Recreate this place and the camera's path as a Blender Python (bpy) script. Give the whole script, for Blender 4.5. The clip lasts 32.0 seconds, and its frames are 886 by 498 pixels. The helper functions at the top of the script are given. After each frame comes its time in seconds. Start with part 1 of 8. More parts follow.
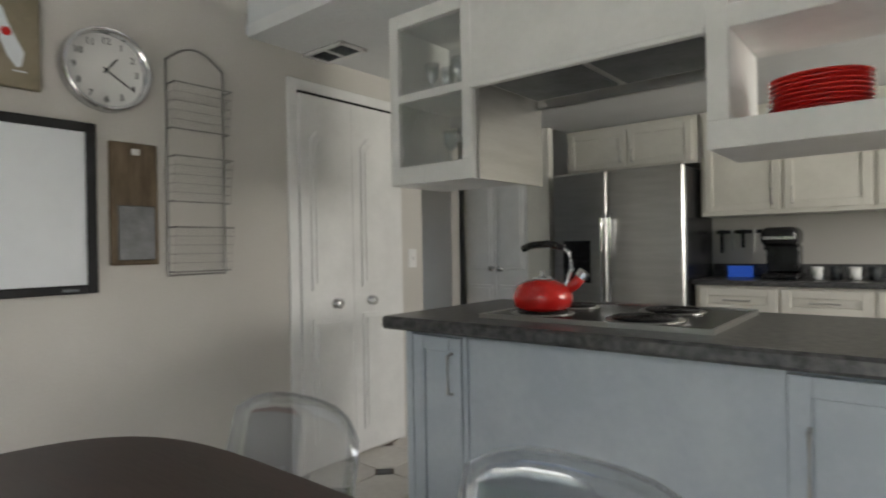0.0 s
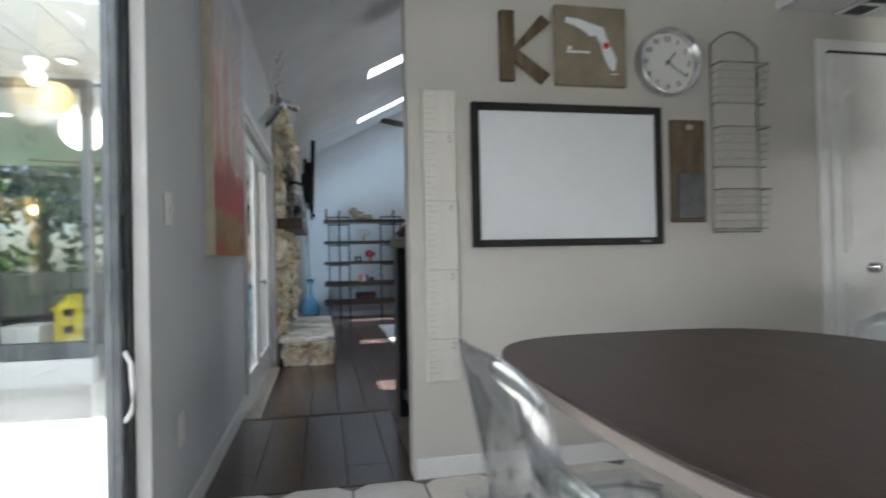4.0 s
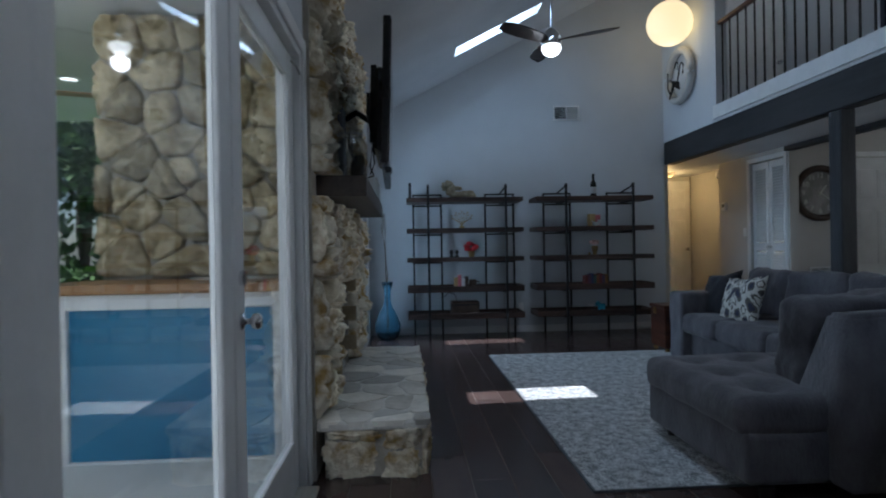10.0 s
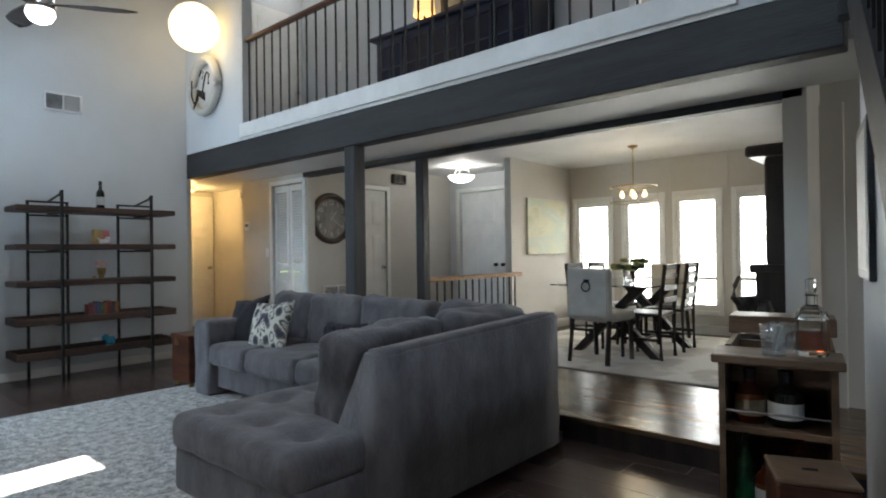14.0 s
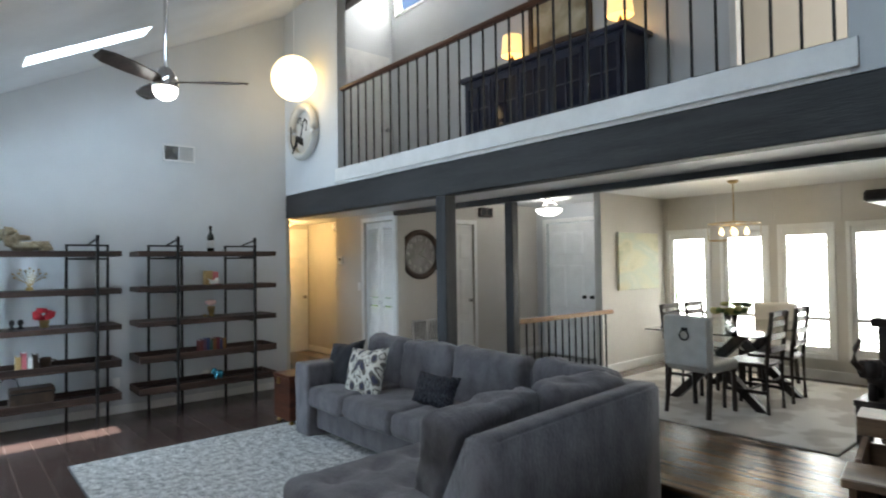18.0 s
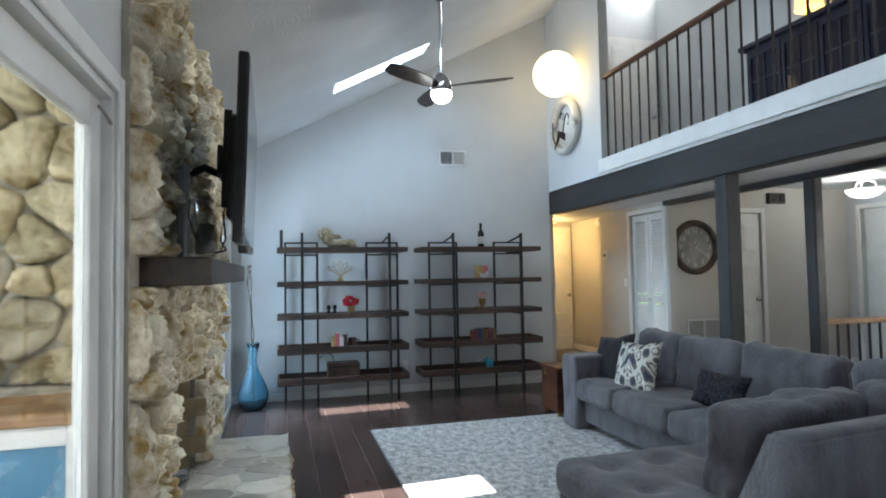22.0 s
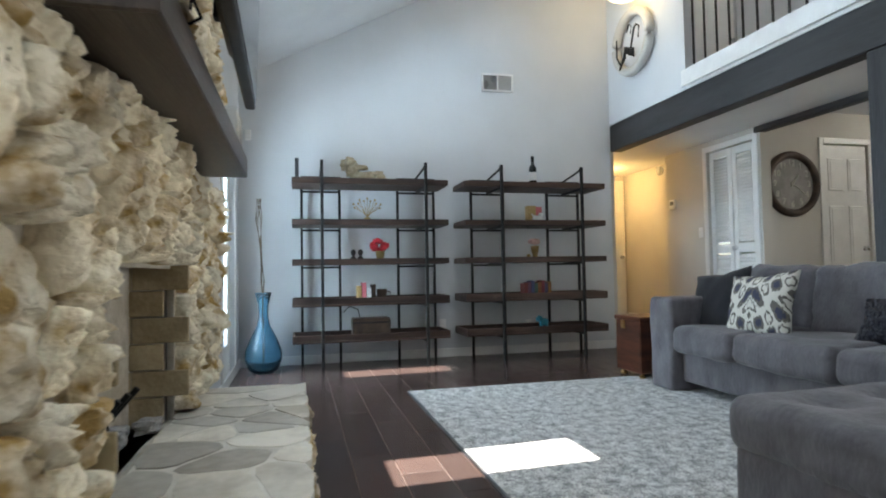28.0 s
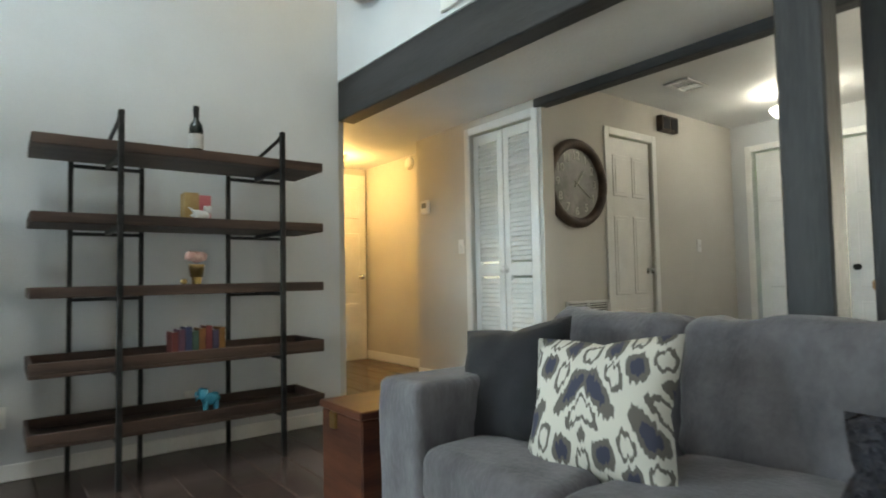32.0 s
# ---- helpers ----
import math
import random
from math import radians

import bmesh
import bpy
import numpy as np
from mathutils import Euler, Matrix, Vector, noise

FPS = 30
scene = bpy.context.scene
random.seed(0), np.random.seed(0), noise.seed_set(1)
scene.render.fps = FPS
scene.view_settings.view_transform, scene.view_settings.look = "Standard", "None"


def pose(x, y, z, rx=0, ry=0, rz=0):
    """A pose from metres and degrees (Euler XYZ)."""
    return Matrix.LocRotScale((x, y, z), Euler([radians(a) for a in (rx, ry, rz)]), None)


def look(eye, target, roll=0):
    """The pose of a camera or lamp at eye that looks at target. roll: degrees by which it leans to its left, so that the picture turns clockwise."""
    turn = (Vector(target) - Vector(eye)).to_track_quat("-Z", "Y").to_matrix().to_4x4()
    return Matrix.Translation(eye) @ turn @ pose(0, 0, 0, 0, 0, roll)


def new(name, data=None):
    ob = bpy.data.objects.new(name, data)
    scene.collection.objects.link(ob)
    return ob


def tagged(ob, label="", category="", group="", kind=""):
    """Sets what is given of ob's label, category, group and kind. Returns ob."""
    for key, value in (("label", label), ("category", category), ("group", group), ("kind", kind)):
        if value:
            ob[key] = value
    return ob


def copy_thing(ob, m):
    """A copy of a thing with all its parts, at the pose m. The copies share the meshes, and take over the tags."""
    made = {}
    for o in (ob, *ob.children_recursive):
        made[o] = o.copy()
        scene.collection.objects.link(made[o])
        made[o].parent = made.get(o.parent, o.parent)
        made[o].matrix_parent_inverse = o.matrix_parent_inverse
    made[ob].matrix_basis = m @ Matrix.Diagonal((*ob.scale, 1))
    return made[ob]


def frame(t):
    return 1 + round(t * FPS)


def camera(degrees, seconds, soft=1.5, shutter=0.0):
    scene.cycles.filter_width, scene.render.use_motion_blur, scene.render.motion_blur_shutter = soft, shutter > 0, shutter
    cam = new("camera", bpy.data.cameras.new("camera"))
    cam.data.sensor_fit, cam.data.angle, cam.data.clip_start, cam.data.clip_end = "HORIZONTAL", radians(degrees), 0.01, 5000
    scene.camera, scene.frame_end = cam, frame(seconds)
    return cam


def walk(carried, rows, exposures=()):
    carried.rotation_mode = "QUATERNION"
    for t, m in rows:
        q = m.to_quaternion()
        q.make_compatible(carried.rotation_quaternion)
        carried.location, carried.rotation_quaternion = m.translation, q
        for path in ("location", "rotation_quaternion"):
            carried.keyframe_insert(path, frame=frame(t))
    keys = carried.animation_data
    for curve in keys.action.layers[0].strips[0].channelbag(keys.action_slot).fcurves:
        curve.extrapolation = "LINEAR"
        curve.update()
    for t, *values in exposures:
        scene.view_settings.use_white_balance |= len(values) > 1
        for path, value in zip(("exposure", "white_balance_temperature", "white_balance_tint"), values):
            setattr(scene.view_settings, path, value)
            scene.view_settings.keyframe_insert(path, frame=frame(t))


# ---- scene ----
EXPOSURES = [(0.0, 1.66, 6500, 11), (2.0, 1.5, 6350, 10), (3.0, 1.5, 6200, 11), (4.0, 1.6, 6050, 10), (6.5, 1.3, 5950, 11), (7.0, 1.22, 5850, 11), (8.0, 0.9, 5600, 13), (9.0, 0.6, 5550, 14), (10.0, 0.42, 5350, 10), (11.0, 0.5, 5550, 10), (12.0, 0.95, 6000, 11), (13.0, 1.4, 6250, 11), (14.5, 1.8, 6300, 10), (17.0, 1.98, 6300, 10), (19.0, 1.73, 6250, 9), (21.0, 1.96, 6150, 8), (23.0, 2.03, 6000, 8), (27.0, 2.13, 6300, 9), (29.0, 2.18, 6700, 10), (32.0, 2.25, 7200, 4)]
cam = camera(74.6, 32.0, soft=1.9, shutter=0.5)
PATH = [
    (0, (0.282, 0.158, 1.164), (-0.984, 1.706, 1.159), -1.0),
    (0.5, (0.26, 0.093, 1.174), (-1.175, 1.487, 1.173), -1.0),
    (1, (0.299, -0.017, 1.187), (-1.243, 1.257, 1.191), -0.9),
    (1.5, (0.403, -0.154, 1.205), (-1.178, 1.072, 1.207), -1.0),
    (2, (0.491, -0.3, 1.196), (-1.147, 0.848, 1.197), -1.0),
    (2.5, (0.524, -0.397, 1.158), (-1.219, 0.584, 1.164), -1.1),
    (3, (0.52, -0.454, 1.102), (-1.298, 0.382, 1.116), -1.1),
    (3.5, (0.473, -0.514, 1.047), (-1.417, 0.139, 1.06), -1.1),
    (4, (0.337, -0.536, 0.986), (-1.623, -0.138, 1.003), -1.2),
    (4.5, (0.149, -0.532, 0.95), (-1.847, -0.404, 0.968), -1.1),
    (6.5, (-0.946, -0.632, 0.971), (-2.944, -0.722, 0.988), -1.0),
    (7, (-1.21, -0.624, 1.007), (-3.208, -0.717, 1.018), -1.0),
    (7.5, (-1.501, -0.636, 1.032), (-3.501, -0.671, 1.036), -1.0),
    (8, (-1.802, -0.635, 1.034), (-3.802, -0.625, 1.035), -1.1),
    (8.5, (-2.137, -0.627, 1.023), (-4.137, -0.612, 1.024), -1.1),
    (9, (-2.437, -0.628, 1.011), (-4.436, -0.57, 1.011), -1.1),
    (9.5, (-2.742, -0.592, 0.998), (-4.74, -0.51, 0.999), -1.1),
    (10, (-2.953, -0.564, 1.005), (-4.949, -0.437, 1.002), -1.0),
    (10.5, (-3.153, -0.573, 1.028), (-5.132, -0.28, 1.021), -0.9),
    (11, (-3.352, -0.543, 1.028), (-5.295, -0.069, 1.026), -1.0),
    (11.5, (-3.359, -0.399, 1.056), (-5.252, 0.247, 1.047), -0.9),
    (12, (-3.355, -0.395, 1.085), (-5.112, 0.56, 1.072), -0.7),
    (12.5, (-3.464, -0.455, 1.02), (-5.054, 0.759, 1.028), -0.8),
    (13, (-3.455, -0.416, 1.041), (-4.941, 0.923, 1.053), -0.8),
    (13.5, (-3.453, -0.424, 1.079), (-4.838, 1.019, 1.089), -0.7),
    (14, (-3.459, -0.405, 1.113), (-4.777, 1.098, 1.126), -0.8),
    (14.5, (-3.47, -0.378, 1.149), (-4.757, 1.153, 1.165), -0.8),
    (16.5, (-3.457, -0.409, 1.367), (-4.793, 1.079, 1.375), -0.8),
    (17, (-3.453, -0.417, 1.38), (-4.834, 1.029, 1.393), -0.8),
    (17.5, (-3.471, -0.453, 1.437), (-4.911, 0.935, 1.448), -1.0),
    (18, (-3.489, -0.496, 1.469), (-5.002, 0.811, 1.517), -0.8),
    (18.5, (-3.49, -0.523, 1.453), (-5.091, 0.673, 1.531), -0.9),
    (19, (-3.519, -0.544, 1.477), (-5.198, 0.54, 1.556), -1.0),
    (19.5, (-3.539, -0.556, 1.485), (-5.283, 0.42, 1.562), -1.0),
    (20, (-3.556, -0.56, 1.466), (-5.358, 0.303, 1.546), -1.0),
    (20.5, (-3.57, -0.553, 1.433), (-5.418, 0.205, 1.52), -1.0),
    (21, (-3.584, -0.542, 1.403), (-5.47, 0.117, 1.49), -0.9),
    (21.5, (-3.592, -0.531, 1.366), (-5.507, 0.041, 1.449), -0.9),
    (22, (-3.571, -0.5, 1.317), (-5.496, 0.035, 1.402), -1.0),
    (22.5, (-3.579, -0.51, 1.265), (-5.504, 0.026, 1.348), -1.0),
    (23, (-3.563, -0.497, 1.179), (-5.489, 0.035, 1.269), -1.0),
    (23.5, (-3.541, -0.48, 1.122), (-5.469, 0.046, 1.209), -1.0),
    (24, (-3.536, -0.489, 1.041), (-5.464, 0.036, 1.128), -1.0),
    (24.5, (-3.558, -0.483, 0.953), (-5.484, 0.05, 1.04), -1.0),
    (26.5, (-4.119, -0.512, 0.781), (-6.018, 0.109, 0.868), -1.1),
    (27, (-4.333, -0.565, 0.74), (-6.251, -0.005, 0.827), -1.1),
    (27.5, (-4.517, -0.573, 0.724), (-6.447, -0.056, 0.807), -1.1),
    (28, (-4.773, -0.497, 0.746), (-6.712, -0.013, 0.825), -1.0),
    (28.5, (-4.982, -0.347, 0.763), (-6.916, 0.157, 0.846), -1.0),
    (29, (-5.173, -0.172, 0.812), (-7.064, 0.476, 0.885), -0.9),
    (29.5, (-5.4, 0.036, 0.837), (-7.256, 0.778, 0.91), -0.9),
    (30, (-5.665, 0.234, 0.86), (-7.482, 1.066, 0.932), -0.7),
    (30.5, (-5.927, 0.413, 0.807), (-7.649, 1.427, 0.902), -0.9),
    (31, (-6.204, 0.611, 0.852), (-7.904, 1.66, 0.946), -1.0),
    (31.5, (-6.492, 0.773, 0.932), (-8.13, 1.917, 1.005), -0.7),
    (32, (-6.827, 0.972, 0.894), (-8.413, 2.187, 0.993), -1.1),
]
walk(cam, [(t, look(eye, target, roll)) for t, eye, target, roll in PATH], EXPOSURES)

# ---- world and light ----
SUN_DIR = Vector((0.09, 0.045, 1.0)).normalized()
world = bpy.data.worlds.new("daylight")
scene.world = world
world.use_nodes = True
sky = world.node_tree.nodes.new("ShaderNodeTexSky")
sky.sky_type = "NISHITA"
sky.sun_disc = False
sky.sun_elevation = math.asin(SUN_DIR.z)
sky.sun_rotation = math.atan2(SUN_DIR.x, SUN_DIR.y)
world.node_tree.links.new(sky.outputs[0], world.node_tree.nodes["Background"].inputs[0])
world.node_tree.nodes["Background"].inputs[1].default_value = 0.055


def lamp(name, kind, energy, colour, m, **values):
    data = bpy.data.lights.new(name, kind)
    data.energy, data.color = energy, colour
    for key, value in values.items():
        if key == "size":
            data.size = value
        elif key == "size_y":
            data.size_y = value
        elif key == "angle":
            data.angle = value
        elif key == "radius":
            data.shadow_soft_size = value
    if kind == "AREA" and "size_y" in values:
        data.shape = "RECTANGLE"
        data.size_y = values["size_y"]
    ob = new(name, data)
    ob.matrix_world = m
    return ob


lamp("sun", "SUN", 5.0, (1.0, 0.95, 0.88), look(SUN_DIR * 20, (0, 0, 0)), angle=radians(0.5))
DAY = (1.0, 0.96, 0.88)
SKYBLUE = (0.66, 0.84, 1.0)
for a, c in ((-9.71, 0.34), (-7.075, 0.39), (-4.455, 0.39)):
    lamp("sky_through_skylight", "AREA", 6.8, SKYBLUE, look((a, 0.50, 3.66), (a, 0.50 + 0.465, 3.66 - 0.886)), size=c, size_y=1.0)
for a, c in ((-7.47, 0.54), (-6.71, 0.52), (-5.985, 0.53), (-5.245, 0.53)):
    lamp("sky_through_window", "AREA", 12.5, (1.0, 0.97, 0.90), look((a, 7.72, 1.20), (a, 5.0, 0.85)), size=c, size_y=2.0)
lamp("sky_through_rooflight", "AREA", 78, (1.0, 0.98, 0.95), look((-0.25, -2.6, 2.66), (-0.25, -2.59, 0.0)), size=6.6, size_y=2.4)
lamp("sky_patio_door", "AREA", 19, SKYBLUE, look((-9.9, -1.35, 1.0), (-9.9, 1.0, 0.6)), size=0.75, size_y=1.7)
# added fill for the kitchen, set in an assumed, unseen east opening
lamp("sky_kitchen_window", "AREA", 25, DAY, look((3.3, 3.5, 1.5), (0.0, 3.5, 1.2)), size=1.8, size_y=1.0)

# ---- materials ----


def mat(name, c1, c2=None, scale=4.0, rough=0.5, metal=0.0, bump=0.0, bump_scale=None, stretch=(1, 1, 1), detail=5.0, lo=0.35, hi=0.65,
        coat=0.0, clear=0.0, ior=1.45, glow=None, power=0.0, vary=0.0, sheen=0.0, rough_vary=0.0, depth=0.01):
    """A surface with colour variation at two scales, grain relief and uneven gloss; world coordinates in metres."""
    m = bpy.data.materials.new(name)
    m.use_nodes = True
    nt = m.node_tree
    p = nt.nodes["Principled BSDF"]
    link = nt.links.new
    p.inputs["Roughness"].default_value = rough
    p.inputs["Metallic"].default_value = metal
    p.inputs["IOR"].default_value = ior
    p.inputs["Coat Weight"].default_value = coat
    p.inputs["Transmission Weight"].default_value = clear
    p.inputs["Sheen Weight"].default_value = sheen
    if glow:
        p.inputs["Emission Color"].default_value = (*glow, 1)
        p.inputs["Emission Strength"].default_value = power
    if c2 is None:
        p.inputs["Base Color"].default_value = (*c1, 1)
        if not bump:
            return m
    geo = nt.nodes.new("ShaderNodeNewGeometry")
    mp = nt.nodes.new("ShaderNodeMapping")
    mp.inputs["Scale"].default_value = stretch
    link(geo.outputs["Position"], mp.inputs[0])
    where = mp.outputs[0]
    if vary:
        info = nt.nodes.new("ShaderNodeObjectInfo")
        add = nt.nodes.new("ShaderNodeVectorMath")
        add.operation = "MULTIPLY_ADD"
        link(info.outputs["Random"], add.inputs[0])
        add.inputs[1].default_value = (37, 53, 11)
        link(where, add.inputs[2])
        where = add.outputs[0]
    n1 = nt.nodes.new("ShaderNodeTexNoise")
    n1.inputs["Scale"].default_value = scale
    n1.inputs["Detail"].default_value = detail
    link(where, n1.inputs["Vector"])
    n2 = nt.nodes.new("ShaderNodeTexNoise")
    n2.inputs["Scale"].default_value = (bump_scale or scale * 8)
    n2.inputs["Detail"].default_value = 3
    link(where, n2.inputs["Vector"])
    if c2 is not None:
        ramp = nt.nodes.new("ShaderNodeValToRGB")
        ramp.color_ramp.elements[0].position, ramp.color_ramp.elements[1].position = lo, hi
        ramp.color_ramp.elements[0].color, ramp.color_ramp.elements[1].color = (*c1, 1), (*c2, 1)
        mix = nt.nodes.new("ShaderNodeMath")
        mix.operation = "MULTIPLY_ADD"
        mix.inputs[1].default_value = 0.25
        link(n2.outputs[0], mix.inputs[0])
        sub = nt.nodes.new("ShaderNodeMath")
        sub.operation = "SUBTRACT"
        sub.inputs[1].default_value = 0.125
        link(n1.outputs[0], sub.inputs[0])
        link(sub.outputs[0], mix.inputs[2])
        link(mix.outputs[0], ramp.inputs[0])
        colour = ramp.outputs[0]
        if vary:
            hsv = nt.nodes.new("ShaderNodeHueSaturation")
            val = nt.nodes.new("ShaderNodeMath")
            val.operation = "MULTIPLY_ADD"
            val.inputs[1].default_value, val.inputs[2].default_value = 2 * vary, 1 - vary
            link(info.outputs["Random"], val.inputs[0])
            link(val.outputs[0], hsv.inputs["Value"])
            link(colour, hsv.inputs["Color"])
            colour = hsv.outputs[0]
        link(colour, p.inputs["Base Color"])
    if rough_vary:
        rr = nt.nodes.new("ShaderNodeMath")
        rr.operation = "MULTIPLY_ADD"
        rr.inputs[1].default_value, rr.inputs[2].default_value = rough_vary, rough - rough_vary / 2
        link(n1.outputs[0], rr.inputs[0])
        link(rr.outputs[0], p.inputs["Roughness"])
    if bump:
        b = nt.nodes.new("ShaderNodeBump")
        b.inputs["Strength"].default_value = bump
        b.inputs["Distance"].default_value = depth
        link(n2.outputs[0], b.inputs["Height"])
        link(b.outputs[0], p.inputs["Normal"])
    return m


M_WALL = mat("wall_paint_pale_grey", (0.565, 0.585, 0.605), (0.625, 0.645, 0.665), scale=1.2, rough=0.75, bump=0.12, bump_scale=90)
M_BEIGE = mat("wall_paint_greige", (0.53, 0.51, 0.475), (0.59, 0.57, 0.535), scale=1.2, rough=0.75, bump=0.12, bump_scale=90)
M_CEIL = mat("ceiling_paint", (0.66, 0.67, 0.68), (0.73, 0.74, 0.75), scale=2.0, rough=0.6, bump=0.35, bump_scale=45)
M_TRIM = mat("trim_white_paint", (0.74, 0.74, 0.73), (0.80, 0.80, 0.79), scale=6, rough=0.35, bump=0.03)
M_CAB = mat("cabinet_cream_paint", (0.70, 0.68, 0.62), (0.76, 0.74, 0.68), scale=5, rough=0.4, bump=0.04)
M_BLUEGREY = mat("island_bluegrey_paint", (0.43, 0.48, 0.53), (0.49, 0.54, 0.58), scale=5, rough=0.45, bump=0.04)
M_BEAM = mat("beam_stained_timber", (0.012, 0.013, 0.015), (0.038, 0.038, 0.041), scale=3, rough=0.55, bump=0.4, bump_scale=30, stretch=(0.35, 3, 3), rough_vary=0.3)
M_POST = mat("post_stained_timber", (0.012, 0.013, 0.016), (0.040, 0.040, 0.044), scale=3, rough=0.5, bump=0.4, bump_scale=30, stretch=(3, 3, 0.35), rough_vary=0.3)
M_PLANK = mat("dark_plank_tile", (0.062, 0.041, 0.036), (0.085, 0.056, 0.048), scale=6, rough=0.23, stretch=(0.8, 2.2, 1), vary=0.25, lo=0.1, hi=0.9, detail=2)
M_GROUT = mat("grout_grey_brown", (0.15, 0.125, 0.115), (0.21, 0.18, 0.165), scale=9, rough=0.9, bump=0.2)
M_PGROUT = mat("brown_plank_grout", (0.10, 0.075, 0.062), (0.17, 0.13, 0.11), scale=12, rough=0.8, bump=0.3, bump_scale=60)
M_DPLANK = mat("brown_laminate_plank", (0.06, 0.036, 0.02), (0.16, 0.10, 0.058), scale=3.5, rough=0.22, bump=0.12, bump_scale=22, stretch=(0.4, 6, 1), vary=0.3, rough_vary=0.2)
M_TILE = mat("cream_floor_tile", (0.60, 0.57, 0.52), (0.70, 0.67, 0.62), scale=3, rough=0.25, bump=0.05, vary=0.05, rough_vary=0.2)
M_DOT = mat("slate_inset_tile", (0.03, 0.035, 0.04), (0.07, 0.075, 0.08), scale=12, rough=0.35)
M_STONE = mat("coral_rock", (0.38, 0.25, 0.085), (0.84, 0.77, 0.61), scale=7, rough=0.95, bump=1.0, bump_scale=22, vary=0.22, lo=0.34, hi=0.54, detail=9, depth=0.03)
M_MORTAR = mat("grey_mortar", (0.40, 0.36, 0.29), (0.54, 0.50, 0.43), scale=8, rough=0.95, bump=0.7, bump_scale=40)
M_FLAG = mat("hearth_flagstone", (0.40, 0.36, 0.29), (0.80, 0.76, 0.67), scale=1.6, rough=0.5, bump=0.4, bump_scale=22, vary=0.35, detail=7, lo=0.30, hi=0.62)
M_HMORTAR = mat("pale_hearth_mortar", (0.66, 0.62, 0.54), (0.80, 0.77, 0.70), scale=7, rough=0.85, bump=0.5, bump_scale=40)
M_STONETAN = mat("tan_field_stone", (0.20, 0.145, 0.06), (0.62, 0.54, 0.37), scale=6, rough=0.9, bump=0.8, bump_scale=26, vary=0.3, lo=0.32, hi=0.66, detail=8, depth=0.02)
M_FIREBRICK = mat("tan_firebrick", (0.33, 0.26, 0.15), (0.48, 0.39, 0.25), scale=7, rough=0.9, bump=0.5, vary=0.12)
M_ASH = mat("ash", (0.25, 0.24, 0.23), (0.45, 0.44, 0.43), scale=14, rough=1.0, bump=0.8)
M_MANTEL = mat("mantel_dark_walnut", (0.02, 0.012, 0.008), (0.06, 0.038, 0.026), scale=3, rough=0.4, bump=0.3, bump_scale=30, stretch=(0.3, 4, 4))
M_SHELFWOOD = mat("shelf_espresso_wood", (0.022, 0.012, 0.009), (0.07, 0.04, 0.03), scale=3, rough=0.5, bump=0.25, bump_scale=28, stretch=(4, 0.3, 4), vary=0.2)
M_BLACK = mat("black_metal", (0.012, 0.012, 0.013), (0.03, 0.03, 0.03), scale=14, rough=0.45, metal=0.6)
M_BLKPAINT = mat("black_painted_wood", (0.008, 0.009, 0.011), (0.022, 0.024, 0.028), scale=5, rough=0.32, bump=0.1)
M_BLKPLASTIC = mat("black_plastic", (0.01, 0.01, 0.011), (0.018, 0.018, 0.02), scale=9, rough=0.25)
M_SCREEN = mat("screen_glass", (0.008, 0.008, 0.01), rough=0.08)
M_STEEL = mat("brushed_steel", (0.46, 0.455, 0.44), (0.52, 0.515, 0.50), scale=3, rough=0.30, metal=1.0, stretch=(1, 1, 8), rough_vary=0.06)
M_WIRE = mat("grey_wire", (0.24, 0.235, 0.22), (0.32, 0.31, 0.30), scale=9, rough=0.4, metal=0.5)
M_CHROME = mat("polished_nickel", (0.66, 0.66, 0.67), (0.75, 0.75, 0.76), scale=9, rough=0.12, metal=1.0)
M_BRASS = mat("aged_brass", (0.32, 0.22, 0.09), (0.5, 0.36, 0.16), scale=9, rough=0.3, metal=1.0)
M_SOFA = mat("charcoal_microsuede", (0.078, 0.073, 0.082), (0.150, 0.141, 0.154), scale=9, rough=0.85, bump=0.45, bump_scale=60, sheen=0.2, lo=0.30, hi=0.70, detail=8, stretch=(1, 1, 0.55))
M_RUG = mat("distressed_rug", (0.21, 0.21, 0.21), (0.78, 0.78, 0.76), scale=15, rough=1.0, bump=1.0, bump_scale=120, detail=14, lo=0.40, hi=0.60)
M_RUG.node_tree.nodes["Noise Texture"].inputs["Roughness"].default_value = 0.82
M_DRUG = mat("cream_abstract_rug", (0.50, 0.46, 0.41), (0.68, 0.65, 0.60), scale=2.2, rough=1.0, bump=0.6, bump_scale=150, detail=2, lo=0.47, hi=0.53)
M_GLASS = mat("clear_glass", (0.95, 0.98, 0.97), rough=0.02, clear=1.0, ior=1.45)
M_ACRYL = bpy.data.materials.new("clear_acrylic")
M_ACRYL.use_nodes = True
_nt = M_ACRYL.node_tree
_nt.nodes.remove(_nt.nodes["Principled BSDF"])
_see, _shine, _mix, _fr, _pw = [_nt.nodes.new("ShaderNode" + q) for q in ("BsdfTransparent", "BsdfGlossy", "MixShader", "LayerWeight", "Math")]
_see.inputs[0].default_value = (0.92, 0.94, 0.96, 1)
_shine.inputs["Roughness"].default_value = 0.05
_fr.inputs[0].default_value = 0.5
_pw.operation = "MULTIPLY_ADD"
_pw.inputs[1].default_value, _pw.inputs[2].default_value = 0.28, 0.20
_nt.links.new(_fr.outputs["Facing"], _pw.inputs[0])
